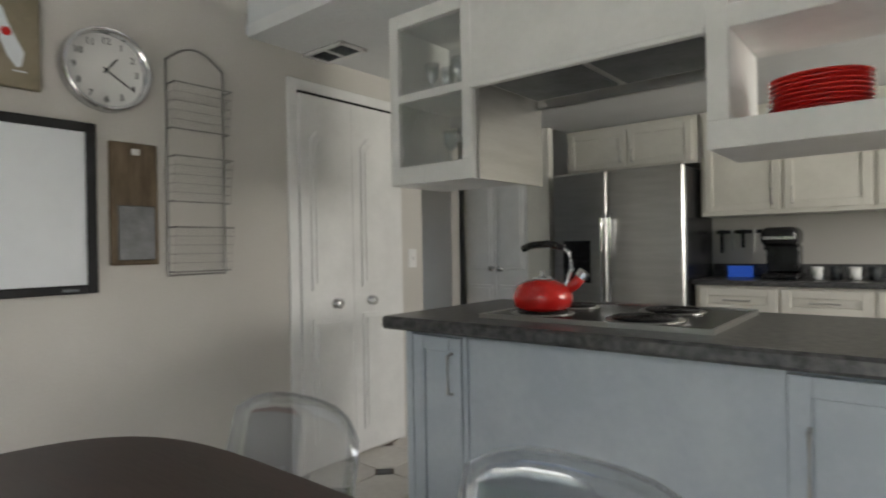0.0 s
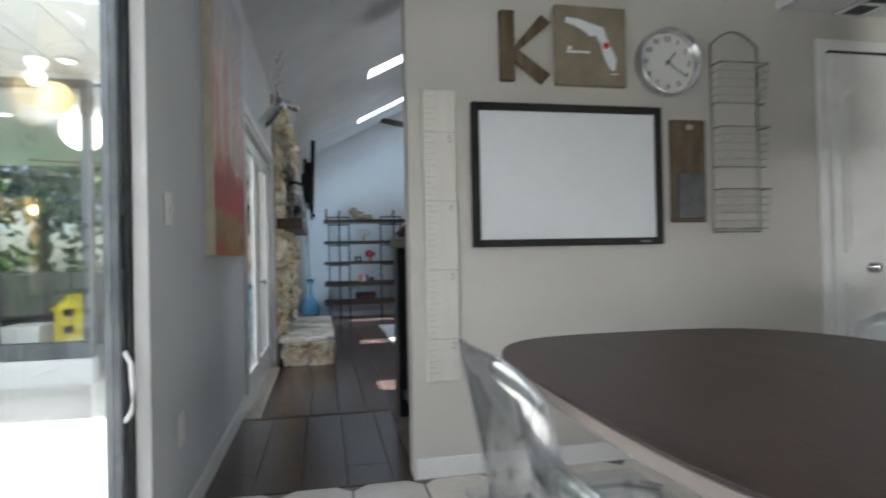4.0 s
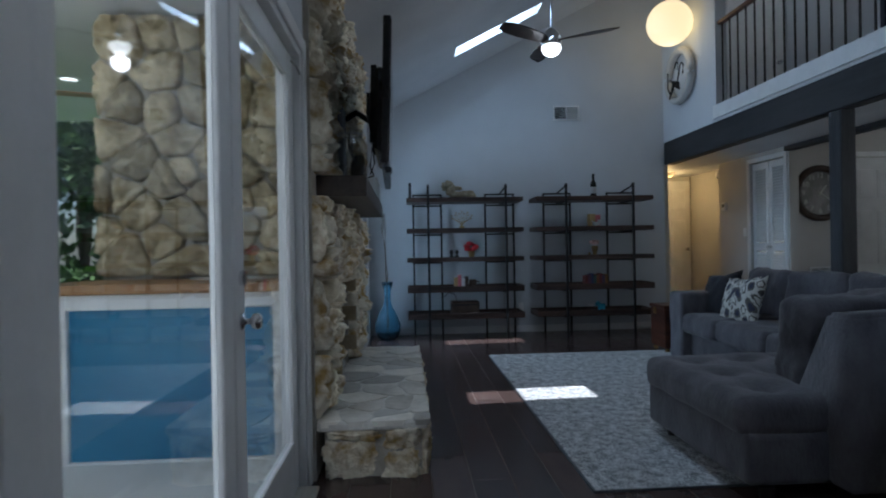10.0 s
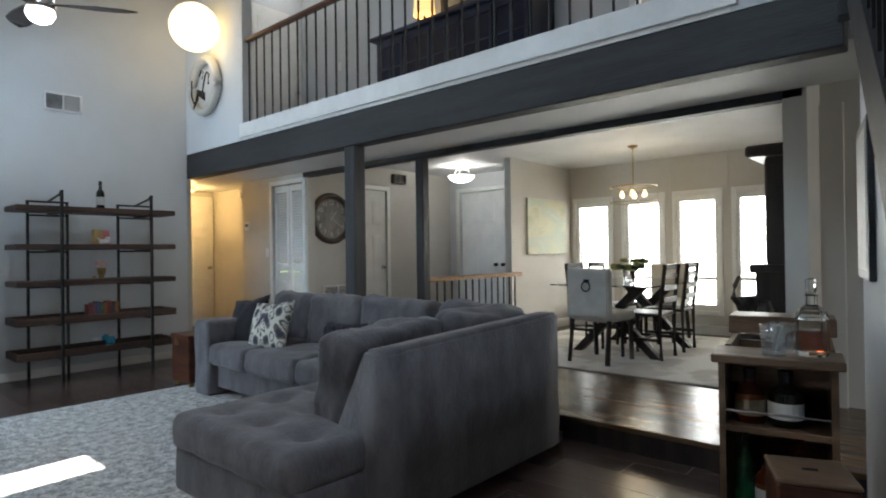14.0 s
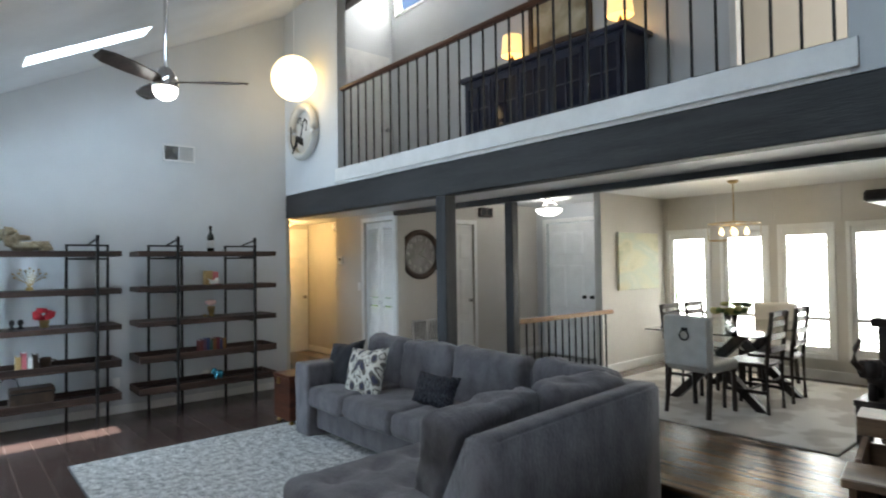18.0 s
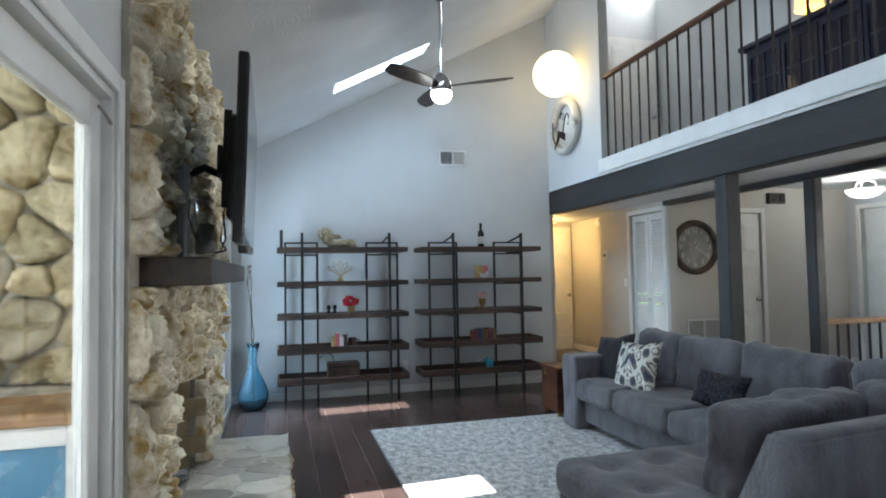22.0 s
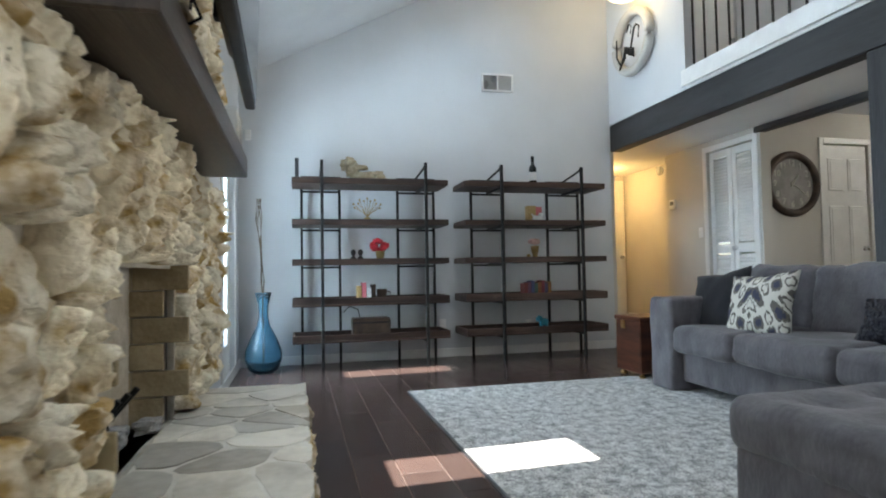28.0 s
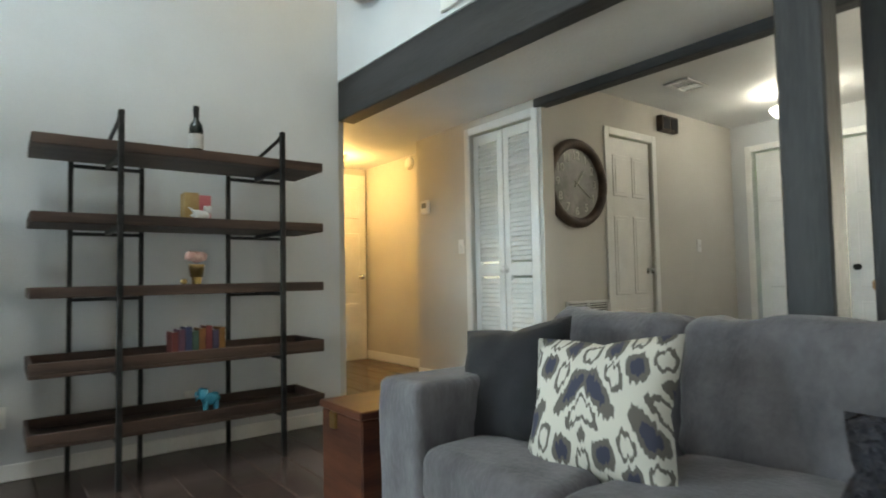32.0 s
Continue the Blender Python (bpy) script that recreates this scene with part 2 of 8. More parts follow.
for _a, _b in ((_pw.outputs[0], _mix.inputs[0]), (_see.outputs[0], _mix.inputs[1]), (_shine.outputs[0], _mix.inputs[2]), (_mix.outputs[0], _nt.nodes["Material Output"].inputs[0])):
    _nt.links.new(_a, _b)
M_JAR = M_ACRYL.copy()
M_JAR.name = "thin_clear_glass"
M_JAR.node_tree.nodes["Transparent BSDF"].inputs[0].default_value = (0.98, 0.985, 0.98, 1)
M_JAR.node_tree.nodes["Math"].inputs[1].default_value = 0.30
M_JAR.node_tree.nodes["Math"].inputs[2].default_value = 0.03
M_BLUEGLASS = mat("blue_recycled_glass", (0.38, 0.66, 0.82), rough=0.06, clear=0.96, ior=1.3, bump=0.2, bump_scale=30)
M_WHITE = mat("white_enamel", (0.78, 0.78, 0.78), (0.82, 0.82, 0.82), scale=10, rough=0.3)
M_BOARD = mat("whiteboard_face", (0.72, 0.75, 0.78), (0.76, 0.79, 0.82), scale=3, rough=0.45)
M_RED = mat("red_enamel", (0.50, 0.012, 0.01), (0.58, 0.02, 0.016), scale=6, rough=0.12, coat=0.6)
M_TABLE = mat("table_dark_veneer", (0.030, 0.019, 0.016), (0.054, 0.036, 0.031), scale=3, rough=0.42, bump=0.08, stretch=(0.5, 5, 1), rough_vary=0.15)
M_COUNTER = mat("dark_granite_laminate", (0.035, 0.036, 0.038), (0.11, 0.11, 0.112), scale=38, rough=0.3, detail=8)
M_LEAF = mat("foliage", (0.035, 0.075, 0.02), (0.12, 0.20, 0.06), scale=3, rough=0.6, vary=0.3)
M_GRASS = mat("lawn", (0.05, 0.10, 0.025), (0.12, 0.19, 0.05), scale=3, rough=0.95, bump=0.8)
M_PAVE = mat("pale_concrete", (0.62, 0.61, 0.58), (0.74, 0.73, 0.70), scale=2, rough=0.85, bump=0.2)
M_BARK = mat("bark", (0.08, 0.06, 0.045), (0.18, 0.14, 0.10), scale=6, rough=0.95, bump=0.8, stretch=(3, 3, 0.5))
M_BLUEPANEL = mat("blue_bar_panel", (0.045, 0.19, 0.34), (0.06, 0.23, 0.39), scale=2, rough=0.35, bump=0.03)
M_OAK = mat("honey_oak", (0.26, 0.13, 0.05), (0.42, 0.24, 0.11), scale=3, rough=0.38, bump=0.15, stretch=(0.4, 5, 5))
M_REDWOOD = mat("reddish_stained_wood", (0.035, 0.011, 0.007), (0.10, 0.034, 0.018), scale=3, rough=0.35, bump=0.15, stretch=(0.5, 0.5, 5))
M_CREAMFAB = mat("cream_upholstery", (0.50, 0.49, 0.46), (0.58, 0.57, 0.54), scale=9, rough=0.85, bump=0.3, bump_scale=240)
M_ESP = mat("espresso_furniture", (0.014, 0.010, 0.009), (0.04, 0.028, 0.024), scale=4, rough=0.4, bump=0.15, stretch=(4, 4, 0.4))
M_NAVY = mat("black_velvet", (0.006, 0.006, 0.009), (0.012, 0.012, 0.017), scale=9, rough=0.85, sheen=0.1, bump=0.3, bump_scale=200)
M_RAILWOOD = mat("mahogany_rail", (0.06, 0.022, 0.012), (0.13, 0.055, 0.03), scale=4, rough=0.35, bump=0.12, stretch=(0.5, 4, 4))
M_PALEWOOD = mat("worn_pale_wood", (0.42, 0.37, 0.30), (0.55, 0.50, 0.42), scale=4, rough=0.6, bump=0.2, stretch=(0.5, 4, 4))
M_NAVYCAB = mat("navy_painted_cabinet", (0.012, 0.014, 0.03), (0.025, 0.028, 0.055), scale=4, rough=0.35)
M_BOXGREY = mat("satin_grey_plastic", (0.20, 0.21, 0.24), (0.26, 0.27, 0.30), scale=8, rough=0.45)
M_GREYFRAME = mat("grey_aluminium", (0.10, 0.11, 0.12), (0.16, 0.17, 0.18), scale=6, rough=0.45, metal=0.5)
M_LIGHT = mat("lamp_glass_warm", (0.9, 0.8, 0.6), rough=0.4, glow=(1.0, 0.72, 0.34), power=0.8)
M_BULB = mat("lamp_glass_cool", (0.9, 0.9, 0.9), rough=0.4, glow=(1.0, 0.96, 0.88), power=2.0)
M_SHADE = mat("lamp_shade_lit", (0.8, 0.6, 0.35), rough=0.8, glow=(1.0, 0.62, 0.22), power=0.4)


def patches(name, bands, rough=0.7, scale=3.0, stretch=(1, 1, 1), detail=4.0, bump=0.2, distort=0.6):
    """A painted surface whose colours follow a noise through several stops."""
    m = bpy.data.materials.new(name)
    m.use_nodes = True
    nt = m.node_tree
    p = nt.nodes["Principled BSDF"]
    p.inputs["Roughness"].default_value = rough
    geo = nt.nodes.new("ShaderNodeNewGeometry")
    mp = nt.nodes.new("ShaderNodeMapping")
    mp.inputs["Scale"].default_value = stretch
    n = nt.nodes.new("ShaderNodeTexNoise")
    n.inputs["Scale"].default_value, n.inputs["Detail"].default_value, n.inputs["Distortion"].default_value = scale, detail, distort
    ramp = nt.nodes.new("ShaderNodeValToRGB")
    while len(ramp.color_ramp.elements) < len(bands):
        ramp.color_ramp.elements.new(0.5)
    for e, (pos, c) in zip(ramp.color_ramp.elements, bands):
        e.position, e.color = pos, (*c, 1)
    b = nt.nodes.new("ShaderNodeBump")
    b.inputs["Strength"].default_value = bump
    b.inputs["Distance"].default_value = 0.01
    for a, c in ((geo.outputs["Position"], mp.inputs[0]), (mp.outputs[0], n.inputs["Vector"]), (n.outputs[0], ramp.inputs[0]),
                 (ramp.outputs[0], p.inputs["Base Color"]), (n.outputs[0], b.inputs["Height"]), (b.outputs[0], p.inputs["Normal"])):
        nt.links.new(a, c)
    return m


# ---- shape helpers ----


def box(bm, x0, y0, z0, x1, y1, z1, bev=0.0, seg=1):
    (x0, x1), (y0, y1), (z0, z1) = sorted((x0, x1)), sorted((y0, y1)), sorted((z0, z1))
    v = [bm.verts.new((x, y, z)) for z in (z0, z1) for x, y in ((x0, y0), (x1, y0), (x1, y1), (x0, y1))]
    fs = [bm.faces.new([v[i] for i in q]) for q in ((3, 2, 1, 0), (4, 5, 6, 7), (0, 1, 5, 4), (1, 2, 6, 5), (2, 3, 7, 6), (3, 0, 4, 7))]
    if bev:
        es = list({e for f in fs for e in f.edges})
        bmesh.ops.bevel(bm, geom=es, offset=bev, segments=seg, profile=0.6, affect="EDGES", clamp_overlap=True)
    return bm


def prism(bm, pts, axis, a, b):
    """A flat outline (pairs) pushed along axis from a to b."""
    def at(u, v, w):
        return {"x": (w, u, v), "y": (u, w, v), "z": (u, v, w)}[axis]
    lo = [bm.verts.new(at(u, v, a)) for u, v in pts]
    hi = [bm.verts.new(at(u, v, b)) for u, v in pts]
    n = len(pts)
    bm.faces.new(lo[::-1])
    bm.faces.new(hi)
    for i in range(n):
        bm.faces.new((lo[i], lo[(i + 1) % n], hi[(i + 1) % n], hi[i]))
    bmesh.ops.recalc_face_normals(bm, faces=bm.faces[:])
    return bm


def tube(bm, pts, r, n=8, r_end=None, closed=False):
    pts = [Vector(p) for p in pts]
    rings = []
    for i, p in enumerate(pts):
        a = pts[i - 1] if i or closed else p
        b = pts[(i + 1) % len(pts)] if i < len(pts) - 1 or closed else p
        d = (b - a).normalized()
        side = d.cross(Vector((0, 0, 1)))
        if side.length < 1e-3:
            side = d.cross(Vector((1, 0, 0)))
        side.normalize()
        up = side.cross(d).normalized()
        rr = r if r_end is None else r + (r_end - r) * i / max(1, len(pts) - 1)
        rings.append([bm.verts.new(p + rr * (math.cos(2 * math.pi * k / n) * side + math.sin(2 * math.pi * k / n) * up)) for k in range(n)])
    for i in range(len(rings) if closed else len(rings) - 1):
        s, e = rings[i], rings[(i + 1) % len(rings)]
        for k in range(n):
            bm.faces.new((s[k], s[(k + 1) % n], e[(k + 1) % n], e[k]))
    if not closed:
        bm.faces.new(rings[0][::-1])
        bm.faces.new(rings[-1])
    return bm


def lathe(bm, profile, c=(0, 0, 0), n=24, axis="z"):
    rings = []
    for r, h in profile:
        ring = []
        for k in range(n):
            a = 2 * math.pi * k / n
            u, v = max(r, 1e-4) * math.cos(a), max(r, 1e-4) * math.sin(a)
            q = {"z": (u, v, h), "x": (h, u, v), "y": (v, h, u)}[axis]
            ring.append(bm.verts.new((c[0] + q[0], c[1] + q[1], c[2] + q[2])))
        rings.append(ring)
    for s, e in zip(rings, rings[1:]):
        for k in range(n):
            bm.faces.new((s[k], s[(k + 1) % n], e[(k + 1) % n], e[k]))
    bm.faces.new(rings[0][::-1])
    bm.faces.new(rings[-1])
    return bm


def puff(bm, c, size, n=7, soft=0.06, wrinkle=0.006, bulge=0.0, m=None, seed=0, tufts=()):
    """An upholstered block: a box with edges rounded to the radius soft, bulging faces and creases; m turns it."""
    half = Vector(size) / 2
    soft = min(soft, min(half) * 0.98)
    steps = []
    for h in half:
        inner = h - soft
        steps.append([-h, -inner - soft * 0.62, -inner - soft * 0.2] + [inner * (2 * k / n - 1) for k in range(n + 1)] + [inner + soft * 0.2, inner + soft * 0.62, h])
    n = n + 6
    cache = {}

    def vert(i, j, k):
        key = (i, j, k)
        if key not in cache:
            v = Vector((steps[0][i], steps[1][j], steps[2][k]))
            core = Vector([max(-(h - soft), min(h - soft, a)) for a, h in zip(v, half)])
            d = v - core
            if d.length > 1e-6:
                v = core + d.normalized() * soft
            q = [a / h for a, h in zip(v, half)]
            if bulge:
                v.z += math.copysign(bulge * half.z * (1 - q[0] ** 2) * (1 - q[1] ** 2), v.z) if abs(q[2]) > 0.5 else 0
            s = Vector((seed * 3.1, seed * 1.7, seed * 0.9))
            v += Vector((noise.noise(v * 5 + s), noise.noise(v * 5 + s + Vector((7, 0, 0))), noise.noise(v * 5 + s + Vector((0, 9, 0))))) * wrinkle * 1.5
            v += Vector((noise.noise(v * 17 + s), noise.noise(v * 17 - s), noise.noise(v * 17 + s * 2))) * wrinkle * 0.5
            for tx, ty in tufts:
                if q[2] > 0.5:
                    v.z -= 0.05 * math.exp(-((v.x - tx) ** 2 + (v.y - ty) ** 2) / 0.0045)
            v = m @ v if m else v
            cache[key] = bm.verts.new(v + Vector(c))
        return cache[key]
    for a in range(n):
        for b in range(n):
            for f in (((a, b, 0), (a, b + 1, 0), (a + 1, b + 1, 0), (a + 1, b, 0)), ((a, b, n), (a + 1, b, n), (a + 1, b + 1, n), (a, b + 1, n)),
                      ((a, 0, b), (a + 1, 0, b), (a + 1, 0, b + 1), (a, 0, b + 1)), ((a, n, b), (a, n, b + 1), (a + 1, n, b + 1), (a + 1, n, b)),
                      ((0, a, b), (0, a, b + 1), (0, a + 1, b + 1), (0, a + 1, b)), ((n, a, b), (n, a + 1, b), (n, a + 1, b + 1), (n, a, b + 1))):
                bm.faces.new([vert(*q) for q in f])
    return bm


def mesh_of(name, bm, material, smooth=False):
    me = bpy.data.meshes.new(name)
    bm.to_mesh(me)
    bm.free()
    me.materials.append(material)
    if smooth:
        for poly in me.polygons:
            poly.use_smooth = True
    return me


def part(name, bm, material, parent=None, label="", smooth=False):
    ob = new(name, mesh_of(name, bm, material, smooth))
    if parent is not None:
        ob.parent = parent
    if label:
        ob["label"] = label
    return ob


def thing(name, label, category, group="", at=(0, 0, 0), rz=0.0):
    ob = new(name)
    ob.empty_display_size = 0.1
    ob.matrix_basis = pose(*at, 0, 0, rz)
    return tagged(ob, label, category, group)


def setting(name, bm, material, label, smooth=False, parent=None):
    ob = part(name, bm, material, parent, "", smooth)
    return tagged(ob, label, "", "", "structure")


def piece(name, mesh, parent, loc, rz=0.0):
    ob = new(name, mesh)
    ob.parent = parent
    ob.matrix_basis = pose(*loc, 0, 0, rz)
    return ob


def B(*boxes, bev=0.0):
    bm = bmesh.new()
    for q in boxes:
        box(bm, *q, bev=bev)
    return bm


def T(*tubes, r=0.01, n=8):
    bm = bmesh.new()
    for pts in tubes:
        tube(bm, pts, r, n)
    return bm


def L(profile, c=(0, 0, 0), n=24, axis="z"):
    return lathe(bmesh.new(), profile, c, n, axis)


def panel_door(name, w, h, t, m, parent, rows=((0.08, 0.30), (0.36, 0.68), (0.76, 0.93)), cols=2):
    """A door leaf along local x with raised panels on both faces."""
    leaf = part(name, B((0, 0, 0, w, t, h)), m, parent)
    gap = 0.11 * w
    pw = (w - gap * (cols + 1)) / cols
    for z0, z1 in rows:
        for c in range(cols):
            x0 = gap + c * (pw + gap)
            bm = bmesh.new()
            for y0, y1 in ((-0.006, 0.004), (t - 0.004, t + 0.006)):
                box(bm, x0, y0, z0 * h, x0 + pw, y1, z1 * h, bev=0.005)
                yy = y0 - 0.004 if y0 < 0 else y1 - 0.002
                box(bm, x0 + 0.03, yy, z0 * h + 0.03, x0 + pw - 0.03, yy + 0.006, z1 * h - 0.03, bev=0.002)
            part("panel", bm, m, leaf)
    return leaf

# ---- plan ----
XF, YL, YB, LF = -10.77, -1.06, 3.01, -0.15   # far wall, garden-side wall, beam face, sunken floor


def roof(y):
    return 2.70 + 0.525 * (y + 1.06)


def wall_x(name, x0, x1, y0, y1, z0, z1, holes=(), m=M_WALL, label="painted plaster wall"):
    """A wall along x from y0 (thin) to y1 with openings (xa, xb, za, zb)."""
    bm = bmesh.new()
    xs = x0
    for xa, xb, za, zb in sorted(holes):
        box(bm, xs, y0, z0, xa, y1, z1)
        if za > z0:
            box(bm, xa, y0, z0, xb, y1, za)
        if zb < z1:
            box(bm, xa, y0, zb, xb, y1, z1)
        xs = xb
    box(bm, xs, y0, z0, x1, y1, z1)
    return setting(name, bm, m, label)


def wall_y(name, y0, y1, x0, x1, z0, z1, holes=(), m=M_WALL, label="painted plaster wall"):
    bm = bmesh.new()
    ys = y0
    for ya, yb, za, zb in sorted(holes):
        box(bm, x0, ys, z0, x1, ya, z1)
        if za > z0:
            box(bm, x0, ya, z0, x1, yb, za)
        if zb < z1:
            box(bm, x0, ya, zb, x1, yb, z1)
        ys = yb
    box(bm, x0, ys, z0, x1, y1, z1)
    return setting(name, bm, m, label)


# ---- ground outside ----
setting("ground", B((-60, -60, -0.5, 60, 60, -0.34)), M_GRASS, "green lawn round the house")
# ---- floors ----
floor_living = setting("floor_living", B((-10.89, -1.18, -0.30, -3.38, 3.10, -0.1525)), M_PGROUT, "sunken floor of dark wood-look plank tiles")
floor_upper = setting("floor_dining", B((-13.2, 3.10, -0.30, -2.2, 8.2, -0.012), (-3.38, -1.18, -0.30, -2.2, 3.10, -0.012)), M_GROUT, "raised floor of brown planks")
setting("step_nosing", B((-10.7, 3.085, -0.03, -3.75, 3.112, 0.004), (-3.392, -1.06, -0.02, -3.36, -0.15, 0.004), bev=0.004), M_DPLANK, "dark wooden nosing along the step edge")
setting("step_riser", B((-10.7, 3.093, -0.16, -3.75, 3.10, -0.03), (-3.385, -1.06, -0.16, -3.378, -0.15, -0.02)), M_ESP, "dark painted riser of the single step")
floor_kitchen = setting("floor_kitchen", B((-2.2, -1.18, -0.30, 3.2, 6.2, -0.008), (-4.2, 4.62, -0.30, -2.2, 6.2, -0.008)), M_GROUT, "kitchen floor of cream octagon tiles")
setting("floor_sunroom", B((-9.5, -5.6, -0.30, 3.6, -1.18, -0.06)), M_PAVE, "pale smooth sunroom floor")

# ---- walls of the living room ----
bm = bmesh.new()
prism(bm, [(-1.18, -0.3), (3.01, -0.3), (3.01, 2.2), (4.95, 2.2), (4.95, 5.95), (-1.18, 2.74)], "x", -10.89, XF)
setting("wall_far", bm, M_WALL, "tall pale blue-grey end wall under the vaulted ceiling")
wall_x("wall_garden", -10.89, -1.56, -1.18, YL, -0.3, 2.75, [(-10.35, -9.45, LF, 1.96), (-7.50, -6.45, 0.118, 0.80), (-5.82, -3.74, LF, 1.97)], label="pale grey wall with glazed french doors")
wall_x("wall_sliding_door", -1.56, 3.2, -1.18, YL, -0.3, 3.4, [(-1.56, 2.2, -0.02, 2.05)], M_BEIGE, "greige wall round the open sliding door")
# skylight shafts are cut through the sloped ceiling
SKY = [(-9.89, -9.53), (-7.28, -6.87), (-4.66, -4.25)]
bm = bmesh.new()


def slope(x0, x1, y0, y1):
    t = 0.14
    v = [bm.verts.new((x, y, roof(y) + dz)) for dz in (0, t) for x, y in ((x0, y0), (x1, y0), (x1, y1), (x0, y1))]
    for q in ((3, 2, 1, 0), (4, 5, 6, 7), (0, 1, 5, 4), (1, 2, 6, 5), (2, 3, 7, 6), (3, 0, 4, 7)):
        bm.faces.new([v[i] for i in q])


slope(-10.89, -2.2, -1.2, 0.03)
slope(-10.89, -2.2, 1.07, 4.95)
xs = -10.89
for a, b in SKY:
    slope(xs, a, 0.03, 1.07)
    xs = b
slope(xs, -2.2, 0.03, 1.07)
setting("ceiling_vault", bm, M_CEIL, "white textured vaulted ceiling with skylights")
for a, b in SKY:
    bm = bmesh.new()
    for x0, x1, y0, y1 in ((a, b, 0.03, 0.05), (a, b, 1.05, 1.07), (a, a + 0.02, 0.05, 1.05), (b - 0.02, b, 0.05, 1.05)):
        v = [bm.verts.new((x, y, roof(y) + dz)) for dz in (0.001, 0.22) for x, y in ((x0, y0), (x1, y0), (x1, y1), (x0, y1))]
        for q in ((3, 2, 1, 0), (4, 5, 6, 7), (0, 1, 5, 4), (1, 2, 6, 5), (2, 3, 7, 6), (3, 0, 4, 7)):
            bm.faces.new([v[i] for i in q])
    sk = setting("window_skylight", bm, M_TRIM, "narrow white-framed skylight in the sloped ceiling")
bm = bmesh.new()
box(bm, -10.77, 3.66, roof(3.66) - 0.16, -9.3, 3.78, roof(3.66) - 0.004)
setting("ridge_beam", bm, M_MANTEL, "dark brown timber under the roof")

# ---- loft front: beam, fascia, jamb walls ----
bm = bmesh.new()
box(bm, XF, YB, 2.095, -3.84, YB + 0.14, 2.40, bev=0.008)
setting("beam", bm, M_BEAM, "dark charcoal-stained rough timber beam")
setting("beam_inner", B((-9.69, 4.0, 2.10, -4.18, 4.1, 2.37), bev=0.005), M_BEAM, "thin dark timber beam across the ceiling")
setting("wall_loft_west", B((XF, YB, 2.402, -9.4, YB + 0.12, 5.0)), M_WALL, "pale wall above the beam beside the balcony")
setting("wall_loft_east", B((-4.35, YB, 2.402, -3.84, YB + 0.12, 4.9)), M_WALL, "pale wall above the beam at the stair head")
setting("fascia", B((-9.4, YB, 2.402, -4.35, YB + 0.1, 2.55), (-9.44, YB - 0.022, 2.44, -4.31, YB - 0.002, 2.585), (-9.44, YB - 0.03, 2.43, -4.31, YB - 0.002, 2.448), bev=0.003), M_TRIM, "white painted fascia board under the balcony")
setting("floor_loft", B((XF, YB + 0.15, 2.45, -2.2, 6.3, 2.58)), M_CEIL, "loft floor and ceiling below it")
setting("ceiling_dining", B((-13.2, 4.1, 2.36, -2.2, 8.2, 2.449), (-10.77, 3.152, 2.16, -2.2, 4.0, 2.19), (-13.2, 3.0, 2.16, -10.77, 4.1, 2.19), (-12.8, 4.1, 2.16, -11.2, 4.46, 2.19)), M_CEIL, "white textured low ceiling under the loft")
wall_x("wall_loft_back", XF, -2.2, 4.80, 4.92, 2.58, 5.9, [(-10.65, -9.3, 5.30, 5.68), (-5.62, -4.80, 2.58, 4.62)], label="pale wall at the back of the loft")
setting("wall_loft_room", B((-7.0, 6.9, 2.58, -3.6, 7.0, 4.8), (-7.0, 4.92, 2.58, -6.9, 6.9, 4.8), (-3.7, 4.92, 2.58, -3.6, 6.9, 4.8), (-7.0, 4.92, 4.8, -3.6, 7.0, 4.9)), M_BEIGE, "greige room seen past the loft")
setting("wall_stair_east", B((-2.32, -0.17, -0.3, -2.2, 2.98, 2.2), (-2.32, -0.17, 2.2, -2.2, 1.73, 3.6), (-2.32, 1.73, 2.3, -2.2, 6.3, 5.4), (-2.32, -1.18, 2.6, -2.2, -0.17, 3.6), (-2.32, -0.17, 3.6, -2.2, 1.73, 5.4)), M_BEIGE, "greige dividing wall")
# ---- back hall, foyer, dining ----
wall_x("wall_hall", -11.2, -9.64, 4.03, 4.15, -0.02, 2.43, [(-10.43, -9.73, 0, 2.05)], M_BEIGE, "greige hall wall with a louvred closet")
setting("wall_closet", B((-10.6, 4.6, -0.02, -9.82, 4.65, 2.43)), M_BEIGE, "closet back")
wall_y("wall_clock", 4.15, 6.9, -9.82, -9.70, -0.02, 2.43, [(4.87, 5.47, 0, 2.03)], M_BEIGE, "greige wall with a round clock and a panel door")
setting("wall_hall_south", B((-13.2, 3.0, -0.3, -10.89, 3.12, 2.43)), M_BEIGE, "greige hall wall")
setting("wall_hall_end", B((-12.8, 3.12, -0.3, -12.68, 4.46, 2.43)), M_BEIGE, "hall end wall")
setting("wall_hall_recess", B((-12.68, 4.34, -0.02, -11.2, 4.46, 2.43), (-11.32, 4.15, -0.02, -11.2, 4.34, 2.43)), M_BEIGE, "greige wall of the hall recess")
wall_x("wall_front", -9.82, -7.85, 6.9, 7.02, -0.02, 2.43, [(-9.50, -7.98, 0, 2.08)], M_WALL, "pale grey foyer wall round the front doors")
setting("wall_dining_west", B((-7.93, 5.95, -0.02, -7.83, 7.55, 2.40)), M_BEIGE, "greige dining room wall")
WIN = [(-7.74, -7.20), (-6.97, -6.45), (-6.25, -5.72), (-5.51, -4.98)]
wall_x("wall_windows", -7.93, -4.15, 7.55, 7.68, -0.02, 2.40, [(a, b, 0.31, 1.835) for a, b in WIN], M_BEIGE, "greige panelled wall with four shuttered windows")
